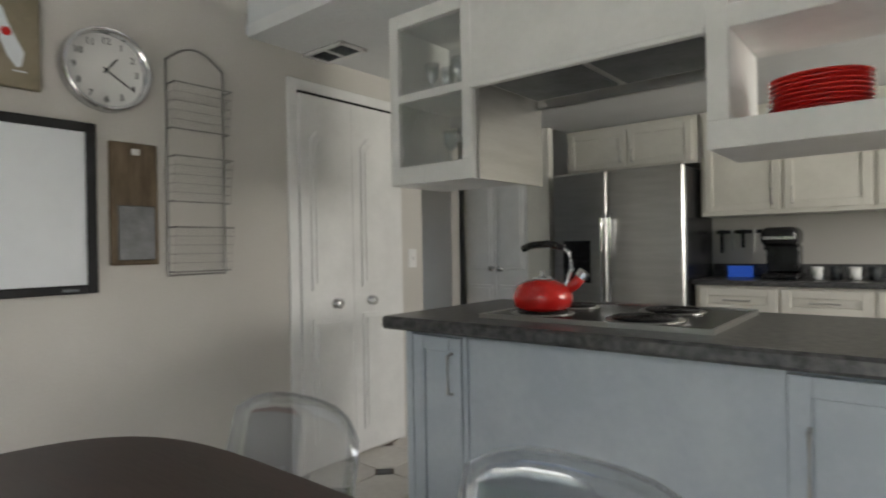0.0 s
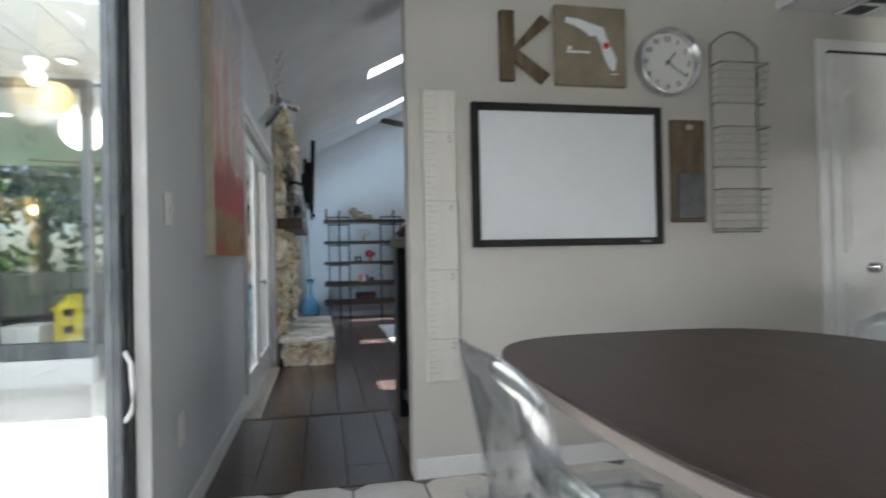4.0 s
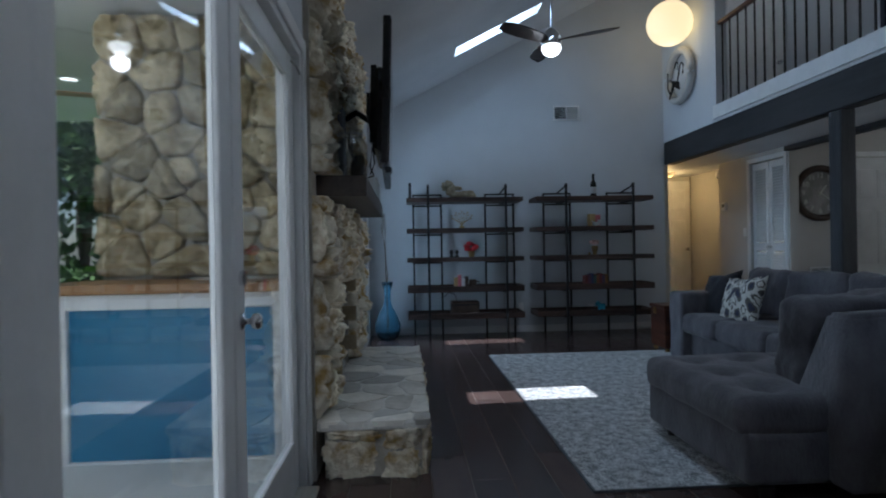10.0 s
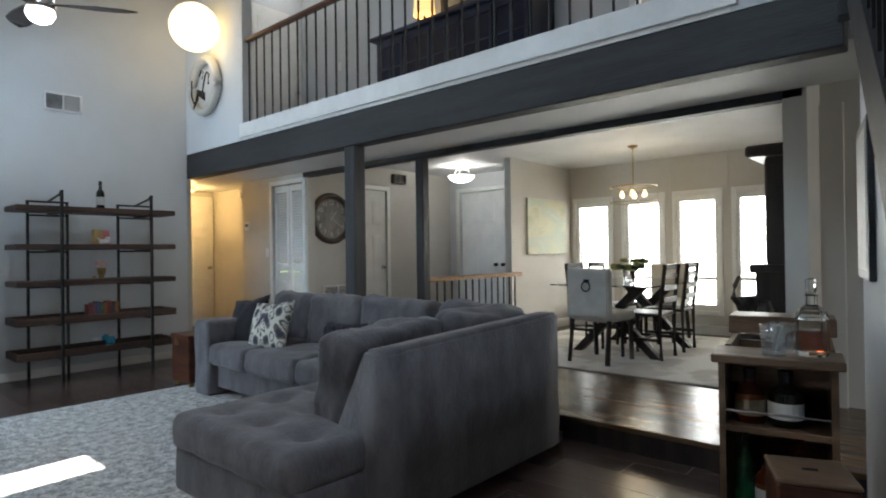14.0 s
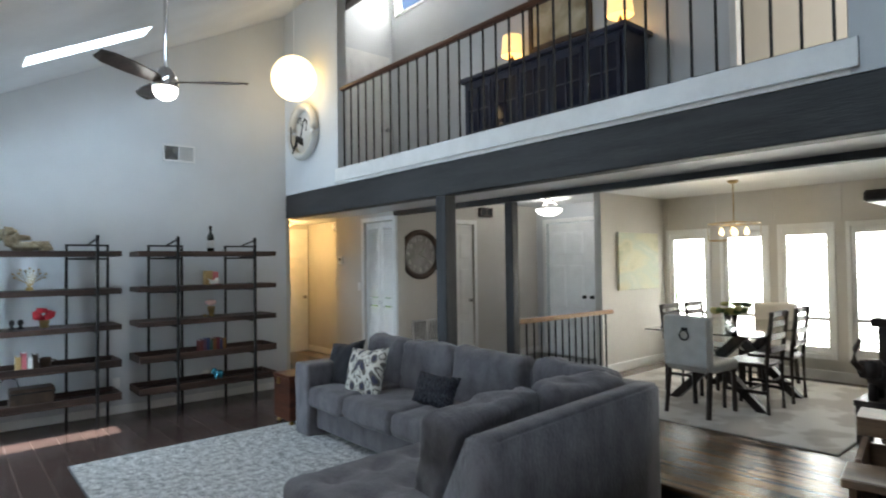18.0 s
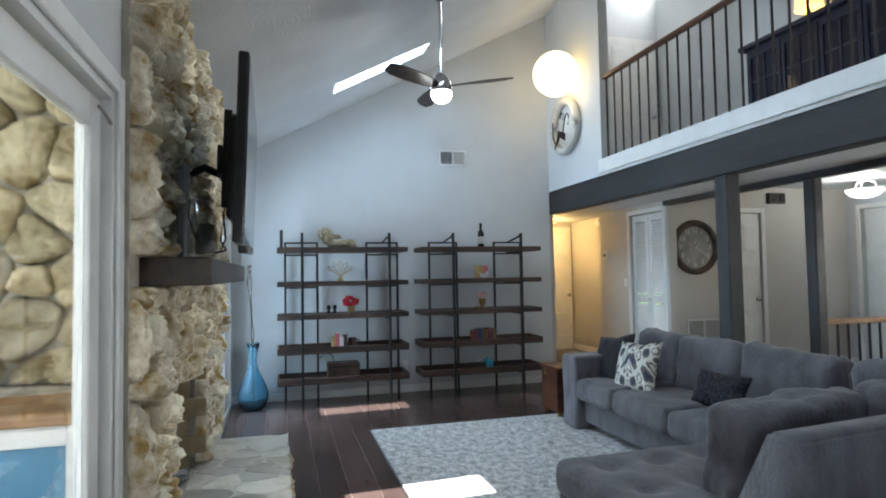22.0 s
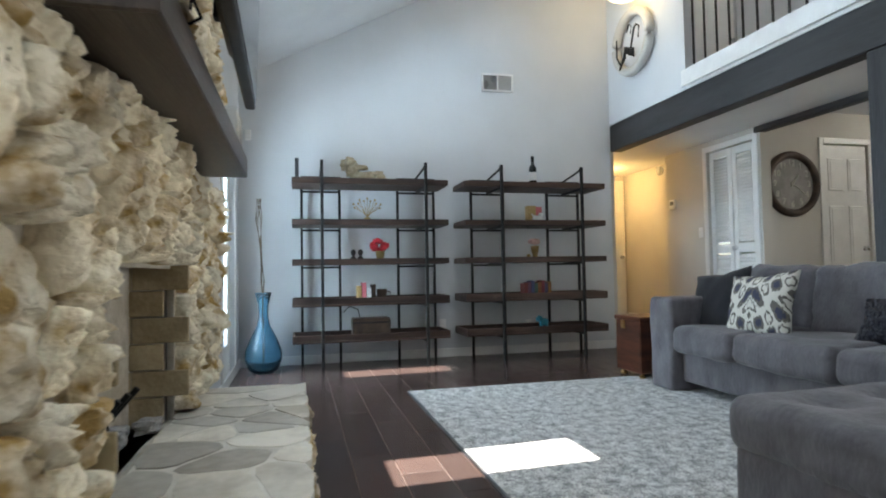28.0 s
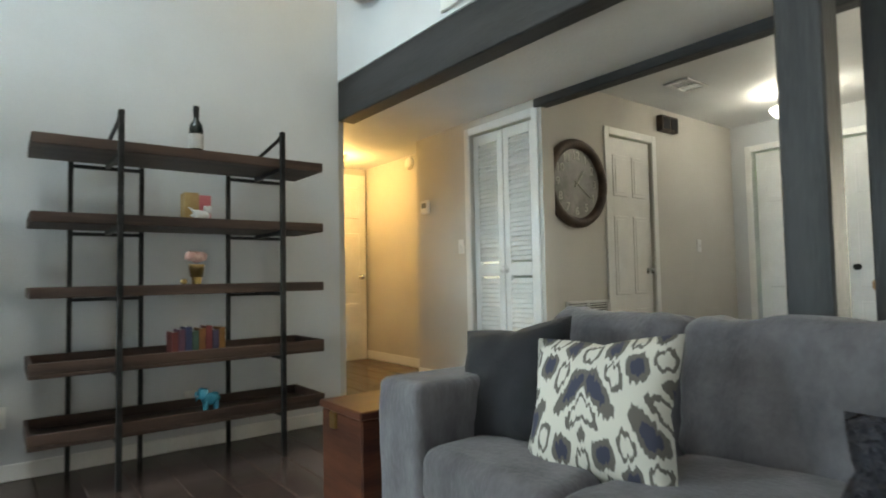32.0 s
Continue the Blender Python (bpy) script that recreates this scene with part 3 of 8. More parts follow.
setting("wall_dining_east", B((-4.30, 4.0, -0.02, -4.16, 7.68, 2.43)), M_BEIGE, "greige dining room wall")
setting("wall_passage", B((-4.16, 4.5, -0.02, -3.16, 4.62, 2.43), (-4.16, 4.44, -0.02, -4.02, 4.5, 2.12)), M_BEIGE, "greige passage wall")
for a, b in (((XF, YL, LF), (-8.7, YL + 0.015, LF + 0.09)), ((-3.7, YL, 0), (-1.56, YL + 0.015, 0.09)), ((-7.83, 5.95, 0), (-7.815, 7.55, 0.12)), ((-9.7, 4.15, 0), (-9.685, 4.80, 0.1)), ((-9.7, 5.55, 0), (-9.685, 6.9, 0.1)),
             ((-2.2, -0.16, 0), (-2.185, 1.9, 0.09)), ((-11.2, 4.015, 0), (-10.5, 4.03, 0.09)), ((-12.66, 4.325, 0), (-11.33, 4.34, 0.09)), ((XF, -1.04, LF), (XF + 0.015, 3.0, LF + 0.09)), ((-7.815, 7.53, 0), (-4.3, 7.55, 0.12)), ((-9.68, 6.885, 0), (-9.45, 6.9, 0.1))):
    setting("baseboard", B((*a, *b), bev=0.004), M_TRIM, "white painted baseboard")
# kitchen shell
setting("wall_kitchen_back", B((-4.2, 5.4, -0.02, 3.2, 5.52, 2.6)), M_BEIGE, "greige kitchen wall behind the cabinets")
# the opening in this unseen east wall is added for the fill lamp
wall_y("wall_kitchen_east", -1.18, 5.52, 3.2, 3.32, -0.3, 3.6, [(2.6, 4.4, 1.0, 2.0)], M_BEIGE, "greige kitchen wall with an added opening, out of view")
setting("ceiling_kitchen", B((-2.2, 1.74, 2.19, 3.2, 5.4, 2.25)), M_CEIL, "low white kitchen ceiling")
setting("ceiling_nook", B((-2.2, -1.18, 3.3, 3.2, 1.74, 3.4)), M_CEIL, "high white ceiling over the dining nook")
setting("header_kitchen", B((-2.2, 1.74, 2.25, 3.2, 1.86, 3.3)), M_WALL, "pale drop face above the kitchen")
# sunroom shell
setting("ceiling_sunroom", B((-5.2, -1.3, 2.62, 3.6, -1.18, 2.7), (-5.2, -3.9, 2.62, -3.7, -1.3, 2.7), (-5.2, -5.6, 2.62, 3.6, -3.9, 2.7), (3.2, -3.9, 2.62, 3.6, -1.3, 2.7), *[(-5.2, -5.5 + 0.4 * k, 2.612, -3.71 if 4 < k < 11 else 3.2, -5.485 + 0.4 * k, 2.62) for k in range(11)]), M_TRIM, "white boarded sunroom ceiling round a roof light")
setting("ceiling_bar_room", B((-9.5, -5.6, 2.45, -5.28, -1.18, 2.52)), M_CEIL, "pale ceiling over the bar room")
setting("wall_sunroom_frame", B((-9.5, -5.7, 2.35, 3.6, -5.6, 2.7), (-9.5, -5.7, -0.3, 3.6, -5.6, 0.0), (3.5, -5.6, -0.3, 3.6, -1.18, 2.62)), M_TRIM, "white framed sunroom wall with wide windows")
setting("wall_sunroom_kerb", B((-5.28, -5.6, -0.06, -5.12, -2.5, 0.16), (-5.28, -5.6, 2.55, -5.2, -1.18, 2.62)), M_TRIM, "low white kerb under the sunroom window")
sw = tagged(thing("window_sunroom", "wide grey aluminium sunroom window above a low kerb", "window"), kind="structure")
part("sill_frame", B((-5.25, -5.6, 0.16, -5.15, -2.5, 0.30), bev=0.006), M_GREYFRAME, sw)
part("head_frame", B((-5.25, -5.6, 2.49, -5.15, -2.5, 2.55), bev=0.004), M_GREYFRAME, sw)
for y in (-5.55, -4.45, -3.32, -2.58):
    part("mullion", B((-5.24, y, 0.30, -5.16, y + 0.08, 2.49), bev=0.004), M_GREYFRAME, sw)
for y0, y1 in ((-5.47, -4.45), (-4.37, -3.32), (-3.24, -2.58)):
    pane = part("pane", B((-5.203, y0, 0.30, -5.197, y1, 2.49)), M_GLASS, sw)
    pane.visible_shadow = False

# ---- posts ----
for x, y, w, z0, z1 in ((-7.59, 3.02, 0.072, -0.15, 2.095), (-7.645, 4.0, 0.055, 0.0, 2.10)):
    bm = bmesh.new()
    box(bm, x - w, y, z0, x + w, y + 2 * w - 0.01, z1, bev=0.008)
    setting("post", bm, M_POST, "dark charcoal-stained square timber post")


# ---- doors and windows ----
def casing_y(x, y0, y1, z1, side, w=0.06, m=M_TRIM, z0=0.0):
    """Trim round an opening in a wall along y at face x; side +1 faces +x."""
    d = 0.016 * side
    setting("door_casing", B((x, y0 - w, z0, x + d, y0, z1 + w), (x, y1, z0, x + d, y1 + w, z1 + w), (x, y0, z1, x + d, y1, z1 + w), bev=0.004), m, "white painted door casing")


def casing_x(y, x0, x1, z1, side, w=0.06, m=M_TRIM, z0=0.0):
    d = 0.016 * side
    setting("door_casing", B((x0 - w, y, z0, x0, y + d, z1 + w), (x1, y, z0, x1 + w, y + d, z1 + w), (x0, y, z1, x1, y + d, z1 + w), bev=0.004), m, "white painted door casing")


def knob(parent, c, axis="y", m=M_CHROME, d=1):
    part("door_knob", L([(0.028, 0), (0.028, 0.006 * d), (0.01, 0.012 * d), (0.01, 0.03 * d), (0.024, 0.036 * d), (0.028, 0.05 * d), (0.02, 0.062 * d), (0.002, 0.066 * d)], c, 14, axis), m, parent, smooth=True)


# french doors
casing_x(YL, -5.82, -3.74, 1.97, 1, 0.07, z0=LF)
fd = tagged(thing("door_french", "white glazed double french doors, closed", "door", at=(0, 0, 0)), kind="structure")
part("jamb", B((-5.82, -1.18, LF, -5.79, YL, 1.97), (-3.77, -1.18, LF, -3.74, YL, 1.97), (-5.79, -1.18, 1.94, -3.77, YL, 1.97)), M_TRIM, fd)
part("threshold", B((-5.79, -1.17, LF, -3.77, -1.0, LF + 0.022), bev=0.006), M_PALEWOOD, fd, "worn pale wooden threshold")
for x0, x1, xk in ((-5.785, -4.79, -4.86), (-4.775, -3.775, None)):
    leaf = part("door_leaf", B((x0, -1.135, LF + 0.025, x0 + 0.11, -1.095, 1.93), (x1 - 0.11, -1.135, LF + 0.025, x1, -1.095, 1.93), (x0 + 0.11, -1.135, LF + 0.025, x1 - 0.11, -1.095, LF + 0.27), (x0 + 0.11, -1.135, 1.82, x1 - 0.11, -1.095, 1.93), bev=0.005), M_TRIM, fd)
    pane = part("pane", B((x0 + 0.11, -1.118, LF + 0.27, x1 - 0.11, -1.112, 1.82)), M_GLASS, leaf)
    pane.visible_shadow = False
    if xk:
        knob(leaf, (xk, -1.095, 0.78))
        part("deadbolt", L([(0.025, 0), (0.025, 0.012), (0.004, 0.014)], (xk, -1.095, 0.92), 14, "y"), M_CHROME, leaf)
part("closer_stay", T([(-5.74, -1.09, 1.90), (-5.70, -1.06, 1.865), (-5.755, -1.055, 1.845)], r=0.006), M_STEEL, fd, "small steel door stay")
# single patio door near the far wall
casing_x(YL, -10.35, -9.45, 1.96, 1, 0.07, z0=LF)
pd = tagged(thing("door_patio", "white glazed patio door with a lit garden behind", "door"), kind="structure")
leaf = part("door_leaf", B((-10.34, -1.14, LF + 0.02, -10.2, -1.1, 1.95), (-9.6, -1.14, LF + 0.02, -9.46, -1.1, 1.95), (-10.2, -1.14, LF + 0.02, -9.6, -1.1, 0.15), (-10.2, -1.14, 1.83, -9.6, -1.1, 1.95), bev=0.005), M_TRIM, pd)
pane = part("pane", B((-10.2, -1.123, 0.15, -9.6, -1.117, 1.83)), M_GLASS, leaf)
pane.visible_shadow = False
knob(leaf, (-9.53, -1.1, 0.8))
# sliding door frame
sd = tagged(thing("door_sliding", "grey aluminium sliding glass door standing open", "sliding door"), kind="structure")
part("frame", B((-1.56, -1.18, -0.02, -1.535, -1.105, 2.05), (2.16, -1.18, -0.02, 2.2, -1.105, 2.05), (-1.535, -1.18, 2.0, 2.16, -1.105, 2.05), (-1.535, -1.18, -0.03, 2.16, -1.105, 0.006), bev=0.004), M_GREYFRAME, sd)
leaf = part("door_leaf", B((-1.53, -1.165, 0.02, -1.492, -1.115, 1.98), (-0.25, -1.165, 0.02, -0.20, -1.115, 1.98), (-1.492, -1.16, 0.012, -0.25, -1.12, 0.05), (-1.492, -1.16, 1.93, -0.25, -1.12, 1.98), bev=0.004), M_GREYFRAME, sd)
pane = part("pane", B((-1.492, -1.143, 0.05, -0.25, -1.137, 1.93)), M_GLASS, leaf)
pane.visible_shadow = False
part("pull_handle", T([(-1.505, -1.113, 0.52), (-1.49, -1.09, 0.55), (-1.485, -1.085, 0.62), (-1.49, -1.09, 0.69), (-1.505, -1.113, 0.72)], r=0.008), M_WHITE, leaf, "white curved pull handle")
part("latch_plate", B((-1.528, -1.1155, 0.96, -1.50, -1.111, 1.12), bev=0.002), M_BLACK, leaf, "dark latch plate")
setting("wall_corner_trim", B((-1.56, -1.10, 0, -1.55, YL + 0.004, 2.05), bev=0.003), M_TRIM, "white casing at the wall end")
# louvred closet doors
casing_x(4.03, -10.43, -9.73, 2.05, -1, 0.06)
lv = tagged(thing("door_louvred", "white louvred bifold closet doors, closed", "closet door"), kind="structure")
slat = mesh_of("slat", B((0, 0, 0, 0.215, 0.05, 0.007)), M_TRIM)
for x0 in (-10.425, -10.075):
    leaf = part("door_leaf", B((x0, 4.06, 0.02, x0 + 0.06, 4.09, 2.04), (x0 + 0.28, 4.06, 0.02, x0 + 0.34, 4.09, 2.04), (x0 + 0.06, 4.06, 0.02, x0 + 0.28, 4.09, 0.14), (x0 + 0.06, 4.06, 0.90, x0 + 0.28, 4.09, 1.0), (x0 + 0.06, 4.06, 1.96, x0 + 0.28, 4.09, 2.04), bev=0.003), M_TRIM, lv)
    for z0, z1 in ((0.15, 0.89), (1.01, 1.95)):
        for k in range(int((z1 - z0) / 0.036)):
            ob = piece("slat", slat, leaf, (x0 + 0.063, 4.058, z0 + 0.036 * k + 0.003))
            ob.rotation_euler = (radians(54), 0, 0)
knob(lv, (-10.06, 4.06, 0.95), "y", M_TRIM, -1)


def hinged(name, label, m4, w, h, knob_m=M_CHROME, face=-1, cols=2):
    d = tagged(thing(name, label, "door"), kind="structure")
    d.matrix_basis = m4
    leaf = panel_door("door_leaf", w, h, 0.04, M_TRIM, d)
    knob(leaf, (w - 0.07, 0 if face < 0 else 0.04, 0.92), "y", knob_m, face)
    return d


casing_y(-9.70, 4.87, 5.47, 2.03, 1)
hinged("door_closet", "white six-panel interior door, closed", pose(-9.72, 4.88, 0.0, 0, 0, 90), 0.58, 2.02)
casing_x(6.9, -9.50, -7.98, 2.08, -1)
hinged("door_front", "white panelled front door with dark knobs", pose(-9.48, 6.95, 0.0), 0.75, 2.07, M_BLACK)
hinged("door_front", "white panelled front door with dark knobs", pose(-7.98, 6.99, 0.0, 0, 0, 180), 0.75, 2.07, M_BLACK, face=1)
hd = hinged("door_hall", "white six-panel door at the end of the lit hallway", pose(-12.64, 3.55, 0.0, 0, 0, 90), 0.76, 2.08)
ld = hinged("door_loft", "white panel door in the loft", pose(XF + 0.05, 3.92, 2.58, 0, 0, 90), 0.8, 2.05)

# shuttered dining windows
wslat = mesh_of("slat", B((0, 0, 0, 1, 0.05, 0.008)), M_TRIM)
for a, b in WIN:
    w = tagged(thing("window_dining", "white-framed dining window with open plantation shutters", "window"), kind="structure")
    part("window_frame", B((a - 0.05, 7.53, 0.25, a, 7.56, 1.895), (b, 7.53, 0.25, b + 0.05, 7.56, 1.895), (a, 7.53, 1.835, b, 7.56, 1.895), (a, 7.53, 0.25, b, 7.56, 0.31), bev=0.004), M_TRIM, w)
    part("shutter_frame", B((a, 7.56, 0.31, a + 0.045, 7.59, 1.835), (b - 0.045, 7.56, 0.31, b, 7.59, 1.835), (a + 0.045, 7.56, 0.31, b - 0.045, 7.59, 0.39), (a + 0.045, 7.56, 0.71, b - 0.045, 7.59, 0.75), (a + 0.045, 7.56, 1.755, b - 0.045, 7.59, 1.835)), M_TRIM, w)
    for k in range(21):
        z = 0.41 + 0.066 * k
        if 0.67 < z < 0.74:
            continue
        ob = piece("slat", wslat, w, (a + 0.045, 7.55, z))
        ob.scale = (b - a - 0.09, 1, 1)
        ob.rotation_euler = (radians(8), 0, 0)
    pane = part("pane", B((a, 7.64, 0.31, b, 7.646, 1.835)), M_GLASS, w)
    pane.visible_shadow = False
bm = bmesh.new()
for x in (-7.80, -7.11, -6.38, -5.64, -4.92):
    box(bm, x, 7.535, 1.90, x + 0.05, 7.549, 2.36)
setting("wall_batten", bm, M_BEIGE, "greige battens above the windows")
# loft high window
w = tagged(thing("window_loft", "bright high window of the loft", "window"), kind="structure")
part("window_frame", B((-10.69, 4.78, 5.26, -10.65, 4.81, 5.72), (-9.3, 4.78, 5.26, -9.26, 4.81, 5.72), (-10.65, 4.78, 5.26, -9.3, 4.81, 5.30), (-10.65, 4.78, 5.68, -9.3, 4.81, 5.72)), M_TRIM, w)
lamp("sky_loft_window", "AREA", 9, DAY, look((-9.97, 4.91, 5.49), (-9.97, 3.0, 4.4)), size=1.33, size_y=0.36)

# ---- fireplace ----
rng = random.Random(5)


def rock(bm, c, size, seed, n=5, flat=0.0):
    """A rough weathered stone."""
    hx, hy, hz = (s / 2 for s in size)
    cache = {}

    def vert(i, j, k):
        key = (i, j, k)
        if key not in cache:
            p = Vector([2 * a / n - 1 for a in key])
            s = p.lerp(p.normalized(), 0.62)
            f = 1 + 0.34 * noise.noise(s * 1.7 + Vector((seed, seed * 0.7, 3))) + 0.18 * noise.noise(s * 4.4 + Vector((1, seed, 8)))
            s = s * f
            cache[key] = bm.verts.new((c[0] + s.x * hx, c[1] + s.y * hy, c[2] + s.z * hz))
        return cache[key]
    for a in range(n):
        for b in range(n):
            for f in (((a, b, 0), (a, b + 1, 0), (a + 1, b + 1, 0), (a + 1, b, 0)), ((a, b, n), (a + 1, b, n), (a + 1, b + 1, n), (a, b + 1, n)),
                      ((a, 0, b), (a + 1, 0, b), (a + 1, 0, b + 1), (a, 0, b + 1)), ((a, n, b), (a, n, b + 1), (a + 1, n, b + 1), (a + 1, n, b)),
                      ((0, a, b), (0, a, b + 1), (0, a + 1, b + 1), (0, a + 1, b)), ((n, a, b), (n, a + 1, b), (n, a + 1, b + 1), (n, a, b + 1))):
                bm.faces.new([vert(*q) for q in f])
    return bm


FX0, FX1, FY = -8.62, -5.89, -1.03
fireplace = thing("fireplace", "floor-to-ceiling fireplace of rough cream coral rock with an open firebox", "fireplace", at=(-7.2, -1.0, LF))
fireplace.matrix_basis = pose(0, 0, 0)
for x0, x1, z0, z1 in ((FX0, -7.56, LF, 2.68), (-6.39, FX1, LF, 2.68), (-7.56, -6.39, 0.78, 2.68), (-7.56, -6.39, LF, 0.12)):
    part("mortar_bed", B((x0, -1.059, z0, x1, FY, z1)), M_MORTAR, fireplace)
for q in ((-7.62, -1.75, 0.12, -7.50, -1.06, 0.80), (-6.45, -1.75, 0.12, -6.33, -1.06, 0.80), (-7.62, -1.8, 0.12, -6.33, -1.75, 0.80), (-7.62, -1.8, 0.80, -6.33, -1.06, 0.86), (-7.62, -1.8, 0.06, -6.33, -1.06, 0.118)):
    part("firebox_wall", B(q), M_MORTAR, fireplace)
fb = mesh_of("firebrick", B((0, 0, 0, 0.224, 0.02, 0.108), bev=0.004), M_FIREBRICK)
for r in range(6):
    for c in range(6):
        piece("firebrick", fb, fireplace, (-7.6 + 0.23 * c + (0.115 if r % 2 else 0), -1.749, 0.125 + 0.113 * r))
    for c in range(3):
        piece("firebrick", fb, fireplace, (-7.48, -1.74 + 0.23 * c + (0.1 if r % 2 else 0), 0.125 + 0.113 * r), 90)
        piece("firebrick", fb, fireplace, (-6.452, -1.74 + 0.23 * c + (0.1 if r % 2 else 0), 0.125 + 0.113 * r), 90)


def coral(seed, n=14):
    """A lump of weathered coral rock, deeply pitted and lopsided."""
    bm = bmesh.new()
    cache = {}
    s0 = Vector((seed * 3.7, seed * 1.9, seed))

    def vert(i, j, k):
        key = (i, j, k)
        if key not in cache:
            p = Vector([2 * a / n - 1 for a in key])
            s = p.lerp(p.normalized(), 0.36)
            d = p.normalized()
            f = 0.98 + 0.27 * noise.noise(d * 1.4 + s0) + 0.26 * noise.noise(d * 3.1 - s0)
            f += 0.22 * (0.3 - abs(noise.noise(d * 5.3 + s0))) + 0.12 * noise.noise(d * 11.0 + s0)
            hole = noise.noise(d * 4.6 - s0 * 2)
            if hole > 0.32:
                f -= 0.7 * (hole - 0.32)
            cache[key] = bm.verts.new(s * (0.5 * f))
        return cache[key]
    for a in range(n):
        for b in range(n):
            for f in (((a, b, 0), (a, b + 1, 0), (a + 1, b + 1, 0), (a + 1, b, 0)), ((a, b, n), (a + 1, b, n), (a + 1, b + 1, n), (a, b + 1, n)),
                      ((a, 0, b), (a + 1, 0, b), (a + 1, 0, b + 1), (a, 0, b + 1)), ((a, n, b), (a, n, b + 1), (a + 1, n, b + 1), (a + 1, n, b)),
                      ((0, a, b), (0, a, b + 1), (0, a + 1, b + 1), (0, a + 1, b)), ((n, a, b), (n, a + 1, b), (n, a + 1, b + 1), (n, a, b + 1))):
                bm.faces.new([vert(*q) for q in f])
    return bm


stones = [mesh_of("stone", coral(1.37 * v + 0.4), M_STONE, smooth=True) for v in range(10)]


def cell(seeds, k, y0, y1, z0, z1):
    """The patch of a rectangle that lies nearer to seed k than to any other seed."""
    poly = [(y0, z0), (y1, z0), (y1, z1), (y0, z1)]
    a = seeds[k]
    for b in seeds:
        if b == a:
            continue
        ny, nz = b[0] - a[0], b[1] - a[1]
        lim = (b[0] ** 2 + b[1] ** 2 - a[0] ** 2 - a[1] ** 2) / 2
        out = []
        for p, q in zip(poly, poly[1:] + poly[:1]):
            dp, dq = lim - p[0] * ny - p[1] * nz, lim - q[0] * ny - q[1] * nz
            if dp >= 0:
                out.append(p)
            if dp * dq < 0:
                f = dp / (dp - dq)
                out.append((p[0] + f * (q[0] - p[0]), p[1] + f * (q[1] - p[1])))
        poly = out
    return poly


def rubble(r, a0, a1, b0, b1, count):
    """Random rubble bond: irregular patches of uneven size that fill a rectangle."""
    seeds = []
    while len(seeds) < count:
        tries = [(r.uniform(a0, a1), r.uniform(b0, b1)) for _ in range(4)]
        seeds.append(max(tries, key=lambda p: min([9] + [(p[0] - q[0]) ** 2 + (p[1] - q[1]) ** 2 for q in seeds])))
    found = [cell(seeds, k, a0, a1, b0, b1) for k in range(count)]
    return [p for p in found if len(p) > 2]


def outline(poly, step):
    """Points at even steps round a polygon with softened corners."""
    poly = [(p[0] * (1 - f) + q[0] * f, p[1] * (1 - f) + q[1] * f) for p, q in zip(poly, poly[1:] + poly[:1]) for f in (0.18, 0.82)]
    out = []
    for p, q in zip(poly, poly[1:] + poly[:1]):
        n = max(1, round(math.dist(p, q) / step))
        out += [(p[0] + (q[0] - p[0]) * k / n, p[1] + (q[1] - p[1]) * k / n) for k in range(n)]
    return out


def field_stone(r, poly, place, rise, crag):
    """A stone bedded in mortar that fills one patch; crag 1 is pitted coral, 0.3 a worn cobble."""
    poly = outline(poly, 0.022)
    cu, cw = sum(p[0] for p in poly) / len(poly), sum(p[1] for p in poly) / len(poly)
    high = r.uniform(*rise)
    tip, tap, off = r.uniform(-0.3, 0.3) * crag, r.uniform(-0.3, 0.3) * crag, r.uniform(0, 90)
    bm = bmesh.new()
    rings = []
    for f, d in ((0.97, -0.1), (0.955, 0.5), (0.92, 0.78), (0.84, 0.94), (0.68, 1.0), (0.46, 1.0), (0.24, 0.98), (0.08, 0.98)):
        ring = []
        for u, w in poly:
            v = Vector((u, w, off))
            g = f * (1 + 0.09 * noise.noise(v * 14) * crag - 0.02)
            uu, ww = cu + (u - cu) * g, cw + (w - cw) * g
            v = Vector((uu, ww, off))
            up = 0.45 * noise.noise(v * 7) + 0.8 * (0.28 - abs(noise.noise(v * 15))) + 0.42 * noise.noise(v * 38)
            pit = noise.noise(v * 20 + Vector((5, 5, 5)))
            up -= 2.2 * max(0, pit - 0.2)
            h = d * high * (1 + up * crag) + max(d, 0) * (tip * (uu - cu) + tap * (ww - cw))
            ring.append(bm.verts.new(place(uu, ww, max(h, -0.01))))
        rings.append(ring)
    for lo, hi in zip(rings, rings[1:]):
        for k in range(len(lo)):
            m = (k + 1) % len(lo)
            bm.faces.new((lo[k], lo[m], hi[m], hi[k]))
    bm.faces.new(rings[-1])
    bmesh.ops.recalc_face_normals(bm, faces=bm.faces)
    if place(0, 0, 1)[1] - place(0, 0, 0)[1] + place(0, 0, 1)[0] - place(0, 0, 0)[0] > 0:
        n = sum((q.normal * q.calc_area() for q in bm.faces), Vector())
        if n.dot(Vector(place(0, 0, 1)) - Vector(place(0, 0, 0))) < 0:
            bmesh.ops.reverse_faces(bm, faces=bm.faces)
    for q in bm.faces:
        q.smooth = True
    return bm


def flag(r, poly):
    """A thin paving stone with a broken edge, almost flush with its mortar."""
    cx, cy = sum(p[0] for p in poly) / len(poly), sum(p[1] for p in poly) / len(poly)
    ring = []
    for x, y in outline(poly, 0.05):
        g = 0.93 + r.uniform(-0.035, 0.03)
        ring.append((cx + (x - cx) * g, cy + (y - cy) * g))
    return prism(bmesh.new(), ring, "z", 0.112, 0.139 + r.uniform(-0.0015, 0.003))


